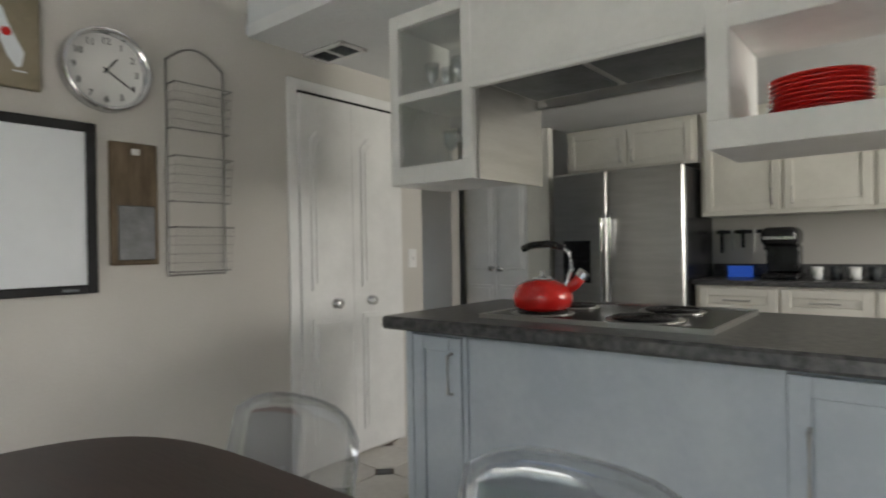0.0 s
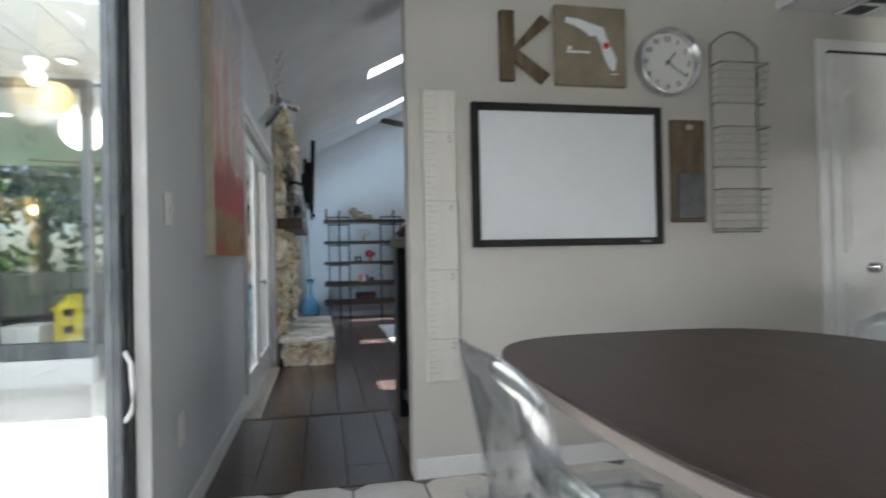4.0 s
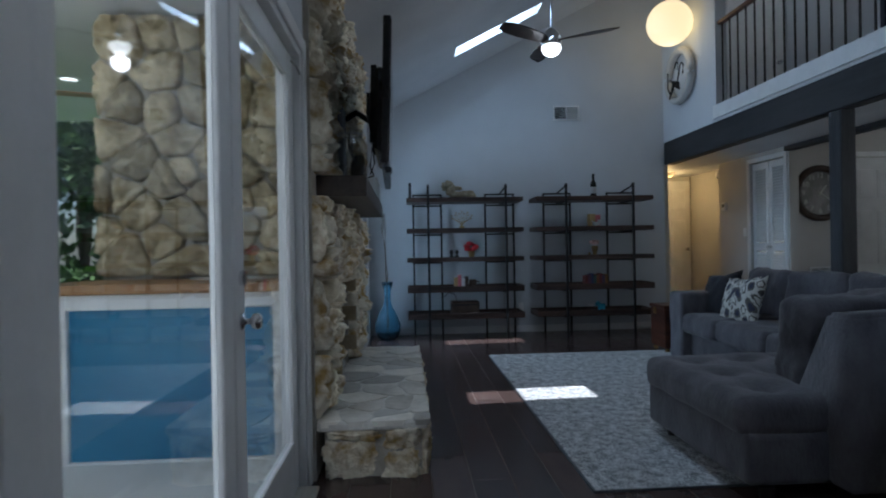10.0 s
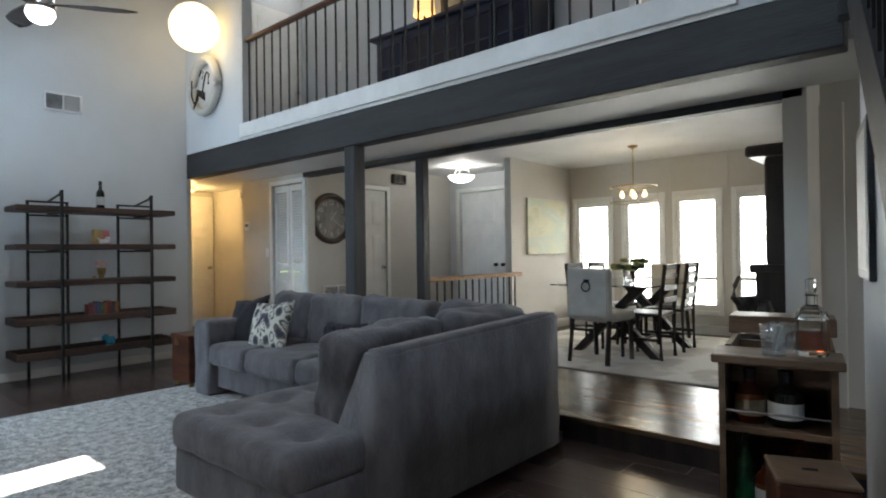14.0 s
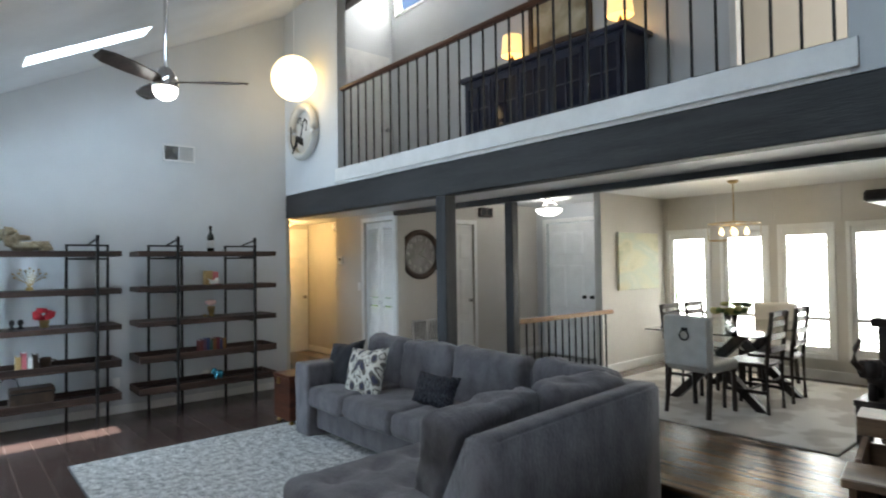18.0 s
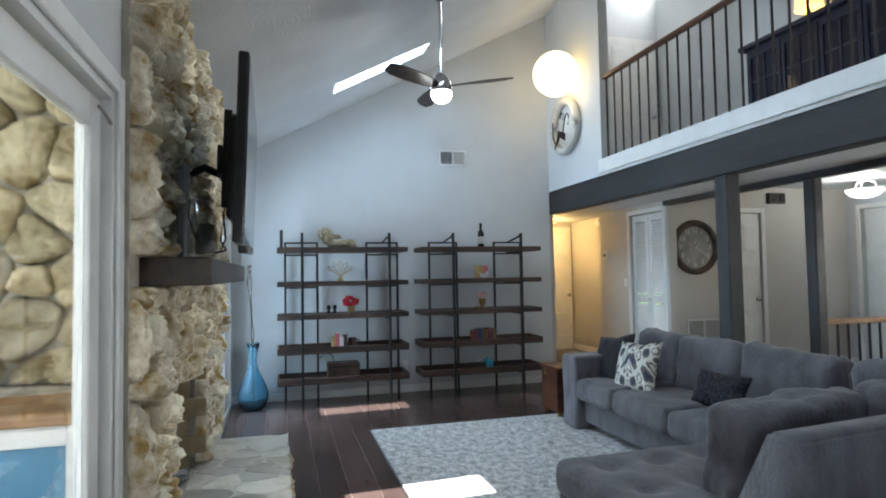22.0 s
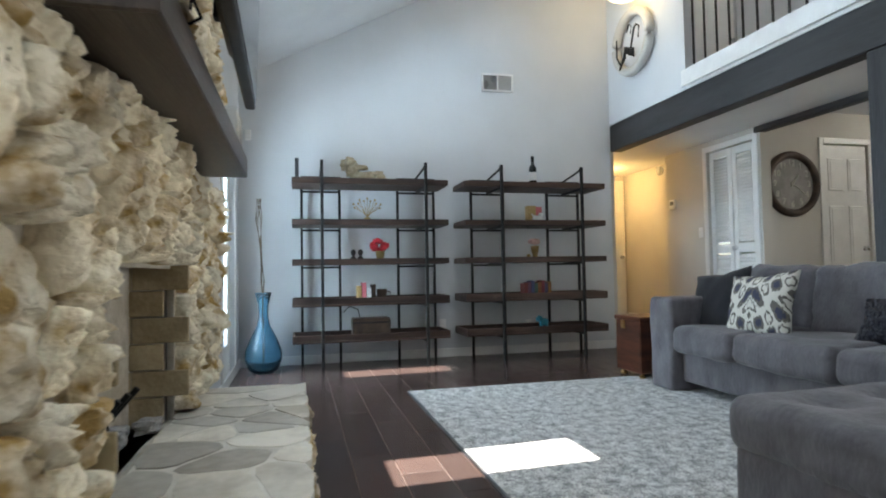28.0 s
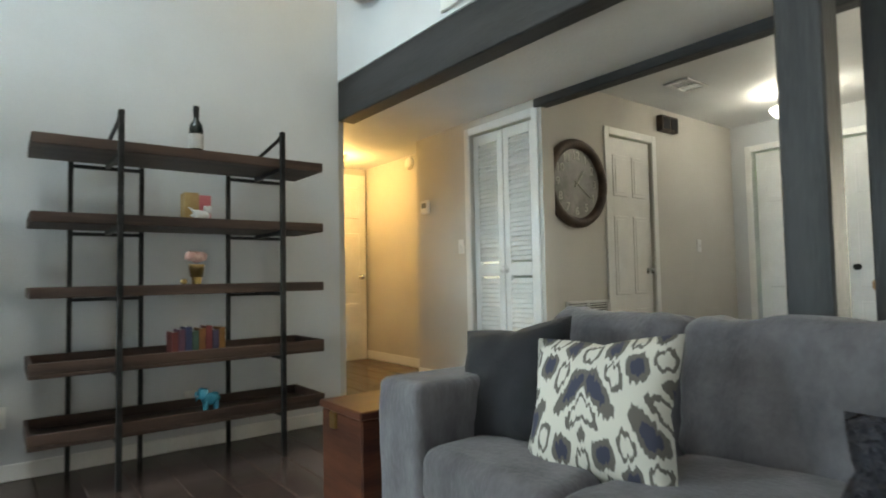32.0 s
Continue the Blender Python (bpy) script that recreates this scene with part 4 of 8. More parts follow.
def stack(x0, x1, z0, z1, y, axis="x", depth=(0.08, 0.14), low=0.14, high=0.38):
    """Uneven columns of stones, bonded by chance rather than in courses."""
    x = x0
    while x < x1 - 0.05:
        ww = min(rng.uniform(0.17, 0.31), x1 - x)
        if x1 - x - ww < 0.08:
            ww = x1 - x
        z = z0 - rng.uniform(0, 0.08)
        while z < z1 - 0.04:
            hh = min(rng.uniform(low, high), z1 - z)
            if z1 - z - hh < 0.06:
                hh = z1 - z
            ob = new("stone", rng.choice(stones))
            ob.parent = fireplace
            u, w = x + ww / 2 + rng.uniform(-0.02, 0.02), z + hh / 2
            dd = rng.uniform(*depth)
            loc = (u, y + rng.uniform(-0.015, 0.02), w) if axis == "x" else (y, u, w)
            sc = (ww * 0.96, dd, hh * 0.94) if axis == "x" else (dd, ww * 0.96, hh * 0.94)
            ob.matrix_basis = Matrix.LocRotScale(loc, Euler((rng.uniform(-0.15, 0.15), rng.choice((0, math.pi)) + rng.uniform(-0.3, 0.3), rng.uniform(-0.15, 0.15))), sc)
            z += hh
        x += ww


for a, b, c, d, count in ((-6.37, FX1, 0.145, 1.287, 17), (FX0, -7.57, 0.145, 1.287, 30), (-7.57, -6.37, 0.79, 1.287, 16), (FX0, FX1, 1.403, 2.66, 84)):
    for patch in rubble(rng, a, b, c, d, count):
        part("stone", field_stone(rng, patch, lambda u, w, d: (u, FY + d, w), (0.05, 0.105), 1.0), M_STONE, fireplace)
# raised hearth
part("hearth_core", B((-8.13, -0.99, LF, -5.93, -0.5, 0.09)), M_MORTAR, fireplace)
stack(-8.13, -5.93, LF + 0.01, 0.10, -0.52, depth=(0.08, 0.13), low=0.11, high=0.24)
stack(-0.98, -0.52, LF + 0.01, 0.10, -5.94, "y", depth=(0.06, 0.1), low=0.11, high=0.24)
part("hearth_bed", B((-8.15, -1.028, 0.09, -5.9, -0.47, 0.136), bev=0.01), M_HMORTAR, fireplace)
for patch in rubble(rng, -8.16, -5.89, -1.03, -0.45, 30):
    part("flagstone", flag(rng, patch), M_FLAG, fireplace)
mantel = thing("mantel_shelf", "thick dark walnut mantel beam across the stone chimney", "mantel shelf")
part("beam", B((-8.16, -1.055, 1.288, -6.05, -0.767, 1.40), bev=0.006), M_MANTEL, mantel)
grate = thing("fire_grate", "black iron fire grate on the firebox floor", "fire grate")
part("grate_bar", T(*[[(-7.25 + 0.12 * k, -1.5, 0.30), (-7.25 + 0.12 * k, -1.45, 0.20), (-7.25 + 0.12 * k, -1.2, 0.20), (-7.25 + 0.12 * k, -1.1, 0.32)] for k in range(6)], r=0.012), M_BLACK, grate)
part("grate_leg", T([(-7.2, -1.2, 0.2), (-7.2, -1.18, 0.12)], [(-6.7, -1.2, 0.2), (-6.7, -1.18, 0.12)], [(-7.2, -1.45, 0.2), (-7.2, -1.45, 0.12)], [(-6.7, -1.45, 0.2), (-6.7, -1.45, 0.12)], r=0.012), M_BLACK, grate)
bm = bmesh.new()
for k in range(9):
    rock(bm, (-7.35 + 0.1 * k, -1.15 + rng.uniform(-0.06, 0.1), 0.15), (0.12, 0.1, 0.06), 31 + k, n=3)
tagged(part("ash_heap", bm, M_ASH, None, "grey ash and stones on the firebox floor"), category="ash", kind="stuff")

# television on its arm
tv = thing("television", "large black flat television on a tilting wall arm above the mantel", "television")
tvm = Matrix.Translation((-6.68, -0.657, 1.84)) @ Euler((radians(-2.0), 0, radians(1.0))).to_matrix().to_4x4()
tv.matrix_basis = tvm
part("bezel", B((-0.69, -0.03, -0.385, 0.69, 0.012, 0.385), bev=0.006), M_BLKPLASTIC, tv)
part("screen", B((-0.675, 0.0125, -0.36, 0.675, 0.015, 0.372)), M_SCREEN, tv)
part("back_housing", B((-0.42, -0.075, -0.27, 0.42, -0.03, 0.20), bev=0.015), M_BLKPLASTIC, tv)
for x in (-0.25, 0.20):
    part("mount_rail", B((x, -0.11, -0.20, x + 0.05, -0.075, 0.26), bev=0.003), M_BLACK, tv)
part("mount_plate", B((-0.3, -0.13, -0.05, 0.3, -0.11, 0.08), bev=0.003), M_BLACK, tv)
part("arm", T([(-0.1, -0.13, 0), (0.12, -0.2, 0), (-0.05, -0.27, 0)], r=0.02), M_BLACK, tv)
part("wall_bracket", B((-0.2, -0.33, -0.13, 0.04, -0.29, 0.15), bev=0.004), M_BLACK, tv)
part("cable", T([(0.30, -0.09, -0.24), (0.33, -0.1, -0.36), (0.25, -0.08, -0.40), (0.2, -0.14, -0.415)], r=0.005), M_BLKPLASTIC, tv)
part("cable", T([(0.46, -0.05, -0.10), (0.50, -0.08, -0.26), (0.44, -0.07, -0.36), (0.30, -0.1, -0.40)], r=0.004), M_BLKPLASTIC, tv)
part("sensor_bar", B((0.52, -0.01, -0.425, 0.62, 0.03, -0.395), bev=0.006), M_BLKPLASTIC, tv, "small black camera bar under the screen")
panel = thing("media_box", "flat grey media box standing upright behind the television", "media box", at=(-6.42, -0.93, 1.401))
part("case", B((-0.08, -0.016, 0, 0.08, 0.016, 0.44), bev=0.006), M_BOXGREY, panel)
# jars on the mantel
def jar(x, y, z, h, r, label, m=M_JAR):
    j = thing("glass_jar", label, "glass jar", "jars on the mantel", (x, y, z))
    part("body", L([(r * 0.8, 0), (r, 0.02), (r, h * 0.72), (r * 0.7, h * 0.86), (r * 0.72, h), (r * 0.66, h), (r * 0.62, h * 0.86), (r * 0.92, h * 0.7), (r * 0.92, 0.03), (0.001, 0.02)]), m, j, smooth=True)
    return j


big = jar(-6.20, -0.86, 1.401, 0.26, 0.095, "large clear glass jar with a wire handle on the dark mantel")
part("wire_handle", T([(0.066, 0, 0.235), (0.105, 0, 0.16), (0.07, 0.02, 0.09), (0, 0.03, 0.065), (-0.07, 0.02, 0.09), (-0.105, 0, 0.16), (-0.066, 0, 0.235)], r=0.0025, n=6), M_BLACK, big, "thin dark wire handle")
part("rim_wire", T([(0.072 * math.cos(k * math.pi / 10), 0.072 * math.sin(k * math.pi / 10), 0.238) for k in range(21)], r=0.003, n=6), M_STEEL, big)
jar(-6.36, -0.85, 1.401, 0.20, 0.055, "small clear glass jar on the dark mantel")
jar(-6.50, -0.84, 1.401, 0.17, 0.05, "small clear glass jar on the dark mantel")
jar(-7.95, -0.83, 1.401, 0.22, 0.055, "clear glass jar at the mantel's end")

# stag head over the french doors
bm = bmesh.new()
bm2 = [(-4.8, -1.05, 2.12), (-4.8, -1.0, 2.16), (-4.8, -0.93, 2.25), (-4.8, -0.88, 2.31)]
tube(bm, bm2, 0.055, 12, 0.045)
tube(bm, [(-4.8, -0.9, 2.31), (-4.8, -0.82, 2.29), (-4.8, -0.74, 2.25)], 0.05, 12, 0.026)
for s in (-1, 1):
    tube(bm, [(-4.8 + 0.03 * s, -0.9, 2.34), (-4.8 + 0.09 * s, -0.93, 2.46), (-4.8 + 0.13 * s, -0.9, 2.60), (-4.8 + 0.1 * s, -0.86, 2.72)], 0.012, 8, 0.004)
    tube(bm, [(-4.8 + 0.1 * s, -0.93, 2.48), (-4.8 + 0.15 * s, -0.86, 2.55)], 0.009, 6, 0.003)
    tube(bm, [(-4.8 + 0.13 * s, -0.9, 2.60), (-4.8 + 0.19 * s, -0.92, 2.68)], 0.008, 6, 0.003)
    tube(bm, [(-4.8 + 0.04 * s, -0.9, 2.31), (-4.8 + 0.11 * s, -0.93, 2.33)], 0.022, 8, 0.004)
tagged(part("stag_head", bm, M_CHROME, None, "polished silver stag head mounted on the wall", True), category="wall sculpture")


# ---- shelves ----
def book(parent_at, w, d, h, m, label="upright book"):
    b = thing("book", label, "book", "books on the shelves", parent_at)
    part("cover", B((0, 0, 0, w, 0.003, h), (0, d - 0.003, 0, w, d, h), (w - 0.003, 0.003, 0, w, d - 0.003, h)), m, b)
    part("pages", B((0.003, 0.003, 0.004, w - 0.004, d - 0.003, h - 0.004)), M_WHITE, b)
    return b


BOARD_Z = (0.11, 0.447, 0.83, 1.20, 1.585)


def bookcase(y0, y1, fronts, backs, label):
    u = thing("bookcase", label, "bookcase", "industrial bookcases on the end wall", at=(-10.45, (y0 + y1) / 2, LF))
    u.matrix_basis = pose(0, 0, 0)
    xf, xb = -10.22, -10.66
    for i, z in enumerate(BOARD_Z):
        if i < 2:
            bm = B((xb, y0, z, xf, y1, z + 0.02), bev=0.003)
            for q in ((xf - 0.018, y0, z + 0.0201, xf, y1, z + 0.075), (xb, y0, z + 0.0201, xb + 0.018, y1, z + 0.075), (xb + 0.018, y0, z + 0.0201, xf - 0.018, y0 + 0.018, z + 0.075), (xb + 0.018, y1 - 0.018, z + 0.0201, xf - 0.018, y1, z + 0.075)):
                part("tray_lip", B(q, bev=0.003), M_SHELFWOOD, u)
        else:
            bm = B((xb, y0, z, xf, y1, z + 0.055), bev=0.004)
        part("shelf_board", bm, M_SHELFWOOD, u)
    for f, (b0, b1) in zip(fronts, backs):
        part("front_post", B((xf + 0.002, f - 0.014, LF, xf + 0.03, f + 0.014, 1.80), bev=0.002), M_BLACK, u)
        for b in (b0, b1):
            part("back_post", B((xb - 0.03, b - 0.012, LF, xb - 0.002, b + 0.012, 1.72), bev=0.002), M_BLACK, u)
        part("top_rail", B((xb - 0.03, b0 + 0.012, 1.70, xb - 0.002, b1 - 0.012, 1.72)), M_BLACK, u)
        part("top_tie", T([(xb - 0.016, (b0 + b1) / 2, 1.71), (xf - 0.06, f, 1.76), (xf + 0.016, f, 1.79)], r=0.011), M_BLACK, u)
        for z in BOARD_Z:
            part("bracket", B((xb, f - 0.012, z - 0.024, xf + 0.002, f + 0.012, z - 0.002)), M_BLACK, u)
            part("bracket", B((xb - 0.026, b0 + 0.012, z - 0.03, xb - 0.006, b1 - 0.012, z - 0.01)), M_BLACK, u)
    return u


bookcase(-0.55, 0.925, (-0.28, 0.70), ((-0.46, -0.09), (0.50, 0.88)), "wide black-steel bookcase with espresso wood shelves and ornaments")
bookcase(1.09, 2.615, (1.47, 2.34), ((1.29, 1.65), (2.16, 2.53)), "wide black-steel bookcase with espresso wood shelves, half empty")
TOPZ = [BOARD_Z[0] + 0.021, BOARD_Z[1] + 0.021, BOARD_Z[2] + 0.056, BOARD_Z[3] + 0.056, BOARD_Z[4] + 0.056]
XS = -10.42
M_GOLD = mat("silver_gilt", (0.28, 0.23, 0.15), (0.46, 0.40, 0.29), scale=20, rough=0.3, metal=0.8)
M_PINK = mat("pink_paper", (0.55, 0.12, 0.16), (0.62, 0.20, 0.22), scale=8, rough=0.6)
M_BOXTAN = mat("tan_cardboard", (0.40, 0.26, 0.10), (0.5, 0.36, 0.16), scale=8, rough=0.6)
M_PETAL = mat("red_petals", (0.42, 0.012, 0.02), (0.62, 0.03, 0.05), scale=14, rough=0.6)
M_PETALP = mat("blush_petals", (0.62, 0.36, 0.32), (0.75, 0.55, 0.50), scale=14, rough=0.6)
M_BOTTLE = mat("dark_green_glass", (0.008, 0.012, 0.009), rough=0.06, ior=1.5)
M_LABEL = mat("bottle_label", (0.45, 0.44, 0.42), (0.55, 0.54, 0.52), scale=12, rough=0.6)
M_TEAL = mat("teal_glaze", (0.05, 0.28, 0.40), (0.09, 0.36, 0.48), scale=8, rough=0.25)
M_LEATHER = mat("old_brown_leather", (0.03, 0.018, 0.012), (0.075, 0.045, 0.03), scale=9, rough=0.5, bump=0.3)
M_GREEN = mat("green_glass", (0.01, 0.12, 0.05), rough=0.05, clear=0.5)
M_AMBER = mat("whisky", (0.30, 0.06, 0.02), rough=0.03, clear=0.8, ior=1.33)
# reclining cherub ornament
bm = bmesh.new()
c0 = Vector((XS, 0.12, TOPZ[4]))
for p, s, sd in (((0, 0.0, 0.05), (0.09, 0.24, 0.09), 1), ((0, -0.1, 0.11), (0.09, 0.13, 0.14), 2), ((0.01, -0.12, 0.19), (0.085, 0.09, 0.09), 3), ((0.0, 0.13, 0.07), (0.07, 0.16, 0.06), 4), ((0.02, -0.03, 0.13), (0.05, 0.15, 0.05), 5), ((-0.03, -0.13, 0.16), (0.03, 0.16, 0.11), 6), ((0, 0.17, 0.03), (0.1, 0.12, 0.06), 7)):
    rock(bm, tuple(c0 + Vector(p)), s, sd, n=6)
tagged(part("cherub_figurine", bm, M_GOLD, None, "silver-gilt reclining cherub figurine", True), category="figurine")
book((XS - 0.1, -0.52, TOPZ[4]), 0.16, 0.035, 0.2, M_BLKPAINT, "black upright book at the shelf end")


def bottle(at, h, r, label, m=M_BOTTLE, lab=M_LABEL, group="bottles"):
    b = thing("bottle", label, "bottle", group, at)
    part("glass", L([(r, 0), (r, h * 0.55), (r * 0.9, h * 0.62), (r * 0.4, h * 0.72), (r * 0.36, h * 0.95), (r * 0.42, h * 0.96), (r * 0.42, h)], n=18), m, b, smooth=True)
    part("label", L([(r + 0.001, h * 0.14), (r + 0.0015, h * 0.15), (r + 0.0015, h * 0.42), (r + 0.001, h * 0.43)], n=18), lab, b)
    part("foil", L([(r * 0.39, h * 0.78), (r * 0.41, h * 0.8), (r * 0.45, h * 0.985), (r * 0.2, h * 1.005)], n=14), M_BLKPLASTIC, b)
    return b


bottle((XS, 1.895, TOPZ[4]), 0.30, 0.04, "dark wine bottle with a pale label")
# wire tree
bm = bmesh.new()
tx, ty, tz = XS, 0.16, TOPZ[3]
lathe(bm, [(0.035, 0), (0.03, 0.03), (0.004, 0.04)], (tx, ty, tz), 10)
for k in range(11):
    a = radians(20 + 14 * k)
    r = 0.13 + 0.03 * (k % 2)
    e = (tx, ty + r * math.cos(a), tz + 0.09 + r * 0.8 * math.sin(a))
    tube(bm, [(tx, ty, tz + 0.03), (tx, ty + 0.3 * r * math.cos(a), tz + 0.08), e], 0.003, 5)
    lathe(bm, [(0.002, -0.012), (0.012, 0), (0.002, 0.012)], e, 8)
tagged(part("tree_ornament", bm, M_BRASS, None, "small metal tree ornament with round leaves"), category="ornament")


def flowers(at, r, m, label, n=16):
    f = thing("flower_pot", label, "flowers", at=at)
    part("pot", L([(0.035, 0), (0.045, 0.07), (0.045, 0.075), (0.04, 0.07), (0.001, 0.06)], n=14), M_BRASS, f, smooth=True)
    rr = random.Random(int(at[1] * 100))
    for k in range(n):
        bm = bmesh.new()
        rock(bm, (rr.uniform(-r, r) * 0.7, rr.uniform(-r, r), 0.09 + rr.uniform(0, r)), (0.06, 0.06, 0.05), k, n=3)
        part("bloom", bm, m, f, smooth=True)
    return f


flowers((XS, 0.28, TOPZ[2]), 0.085, M_PETAL, "pot of bright red silk flowers")
flowers((XS, 1.90, TOPZ[2] + 0.04), 0.04, M_PETALP, "small vase of blush flowers", 9)
bm = bmesh.new()
lathe(bm, [(0.026, 0), (0.03, 0.08), (0.022, 0.1), (0.028, 0.11)], (XS, 1.90, TOPZ[2]), 14)
box(bm, XS - 0.02, 1.81, TOPZ[2], XS + 0.02, 1.845, TOPZ[2] + 0.03, bev=0.008)
tagged(part("brass_vase", bm, M_BRASS, None, "small brass vase with a pebble beside it"), category="vase")
bm = bmesh.new()
for y in (0.02, 0.09):
    lathe(bm, [(0.028, 0), (0.03, 0.01), (0.012, 0.03), (0.026, 0.055), (0.022, 0.085), (0.002, 0.095)], (XS, y, TOPZ[2]), 10)
tagged(part("owl_figurine", bm, M_BLACK, None, "pair of small dark metal owls", True), category="figurine")
for k, (m, h) in enumerate(((M_BOXTAN, 0.16), (M_PINK, 0.19), (M_WHITE, 0.14), (M_LEATHER, 0.17))):
    book((XS - 0.06, 0.05 + 0.045 * k, TOPZ[1]), 0.13, 0.04, h, m, ("tan", "red", "white", "brown")[k] + " upright book in the tray shelf")
mug = thing("tankard", "brown tankard with a curved handle", "mug", at=(XS, 0.29, TOPZ[1]))
part("cup", L([(0.045, 0), (0.05, 0.12), (0.046, 0.125), (0.04, 0.02), (0.001, 0.015)], n=16), M_LEATHER, mug, smooth=True)
part("handle", T([(0, 0.045, 0.1), (0, 0.085, 0.095), (0, 0.085, 0.04), (0, 0.045, 0.03)], r=0.007), M_LEATHER, mug)
radio = thing("leather_case", "old brown leather case with a looped cable", "case", at=(XS, 0.18, TOPZ[0]))
part("case", B((-0.1, -0.18, 0, 0.1, 0.18, 0.19), bev=0.012), M_LEATHER, radio)
part("lid_band", B((-0.103, -0.183, 0.14, 0.103, 0.183, 0.155)), M_BLACK, radio)
part("cable", T([(-0.02, -0.1, 0.19), (-0.02, -0.12, 0.27), (-0.03, -0.2, 0.3), (-0.05, -0.26, 0.24)], r=0.005), M_BLKPLASTIC, radio)
gb = thing("gift_box", "tan and pink gift boxes on the shelf", "box", at=(XS, 1.88, TOPZ[3]))
part("tan_box", B((-0.05, -0.06, 0, 0.05, 0.02, 0.16), bev=0.003), M_BOXTAN, gb)
part("pink_box", B((-0.04, 0.022, 0, 0.04, 0.09, 0.15), bev=0.003), M_PINK, gb)
bm = bmesh.new()
rock(bm, (XS + 0.09, 1.90, TOPZ[3] + 0.03), (0.06, 0.09, 0.05), 3, n=5)
rock(bm, (XS + 0.09, 1.935, TOPZ[3] + 0.06), (0.04, 0.045, 0.045), 4, n=5)
tube(bm, [(XS + 0.09, 1.87, TOPZ[3] + 0.04), (XS + 0.09, 1.83, TOPZ[3] + 0.07)], 0.012, 6, 0.003)
tagged(part("bird_figurine", bm, M_WHITE, None, "small white china bird", True), category="figurine")
SPINES = ((0.28, 0.06, 0.05), (0.22, 0.10, 0.16), (0.07, 0.10, 0.24), (0.10, 0.20, 0.14), (0.40, 0.16, 0.05), (0.30, 0.05, 0.06), (0.12, 0.10, 0.20), (0.45, 0.22, 0.06))
for k, c in enumerate(SPINES):
    book((XS - 0.06, 1.75 + 0.037 * k, TOPZ[1]), 0.13, 0.034, 0.15 + 0.012 * ((k * 7) % 3), mat("book_cloth", tuple(0.45 * q for q in c), tuple(0.6 * q for q in c), scale=14, rough=0.6), "hardback book with a coloured spine")
bm = bmesh.new()
rock(bm, (XS, 1.98, TOPZ[0] + 0.08), (0.06, 0.1, 0.07), 5, n=5)
rock(bm, (XS, 1.935, TOPZ[0] + 0.115), (0.05, 0.055, 0.06), 6, n=5)
for dy in (-0.03, 0.03):
    for dx in (-0.015, 0.015):
        tube(bm, [(XS + dx, 1.98 + dy, TOPZ[0]), (XS + dx, 1.98 + dy, TOPZ[0] + 0.07)], 0.012, 6)
tube(bm, [(XS, 1.925, TOPZ[0] + 0.11), (XS, 1.90, TOPZ[0] + 0.08), (XS, 1.895, TOPZ[0] + 0.13)], 0.009, 6, 0.005)
tagged(part("elephant_figurine", bm, M_TEAL, None, "small teal glazed elephant figurine", True), category="figurine")

# wall vent, outlets, switches
def vent(name, m4, w, h, slats, label, split=False, slat_m=M_TRIM):
    v = thing(name, label, "air vent")
    v.matrix_basis = m4
    part("frame", B((-w / 2, -0.012, -h / 2, w / 2, 0, -h / 2 + 0.02), (-w / 2, -0.012, h / 2 - 0.02, w / 2, 0, h / 2), (-w / 2, -0.012, -h / 2, -w / 2 + 0.02, 0, h / 2), (w / 2 - 0.02, -0.012, -h / 2, w / 2, 0, h / 2), (-0.008, -0.012, -h / 2, 0.008, 0, h / 2)), M_TRIM, v)
    part("backing", B((-w / 2, 0, -h / 2, w / 2, 0.004, h / 2)), M_BLKPLASTIC, v)
    sm = mesh_of("slat", B((-w / 2 + 0.02, -0.010, -0.003, w / 2 - 0.02, 0.001, 0.003)), slat_m)
    for k in range(slats):
        ob = piece("slat", sm, v, (0, 0, -h / 2 + 0.03 + (h - 0.06) * k / (slats - 1)))
        ob.rotation_euler = (radians(20), 0, 0)
        if split:
            ob.scale = (0.5, 1, 1)
            ob.location.x = w / 4 - 0.006
    if split:
        bars = mesh_of("grid_bar", B((-0.0012, -0.006, -h / 2 + 0.02, 0.0012, -0.003, h / 2 - 0.02)), M_TRIM)
        for k in range(9):
            piece("grid_bar", bars, v, (-w / 2 + 0.032 + 0.016 * k, 0, 0))
    return v


vent("wall_vent", pose(XF + 0.006, 1.648, 2.816, 0, 0, 90), 0.365, 0.2, 12, "white wall air vent, one half open", True)


def plate(m4, label, name="outlet", kind="outlet"):
    o = thing(name, label, kind, "wall plates")
    o.matrix_basis = m4
    part("plate", B((-0.036, -0.008, -0.058, 0.036, 0, 0.058), bev=0.002), M_TRIM, o)
    if name == "outlet":
        for z in (-0.022, 0.022):
            part("socket", B((-0.015, -0.011, z - 0.014, 0.015, -0.008, z + 0.014), bev=0.003), M_WHITE, o)
    else:
        part("toggle", B((-0.006, -0.02, -0.012, 0.006, -0.008, 0.012), bev=0.002), M_WHITE, o)
    return o


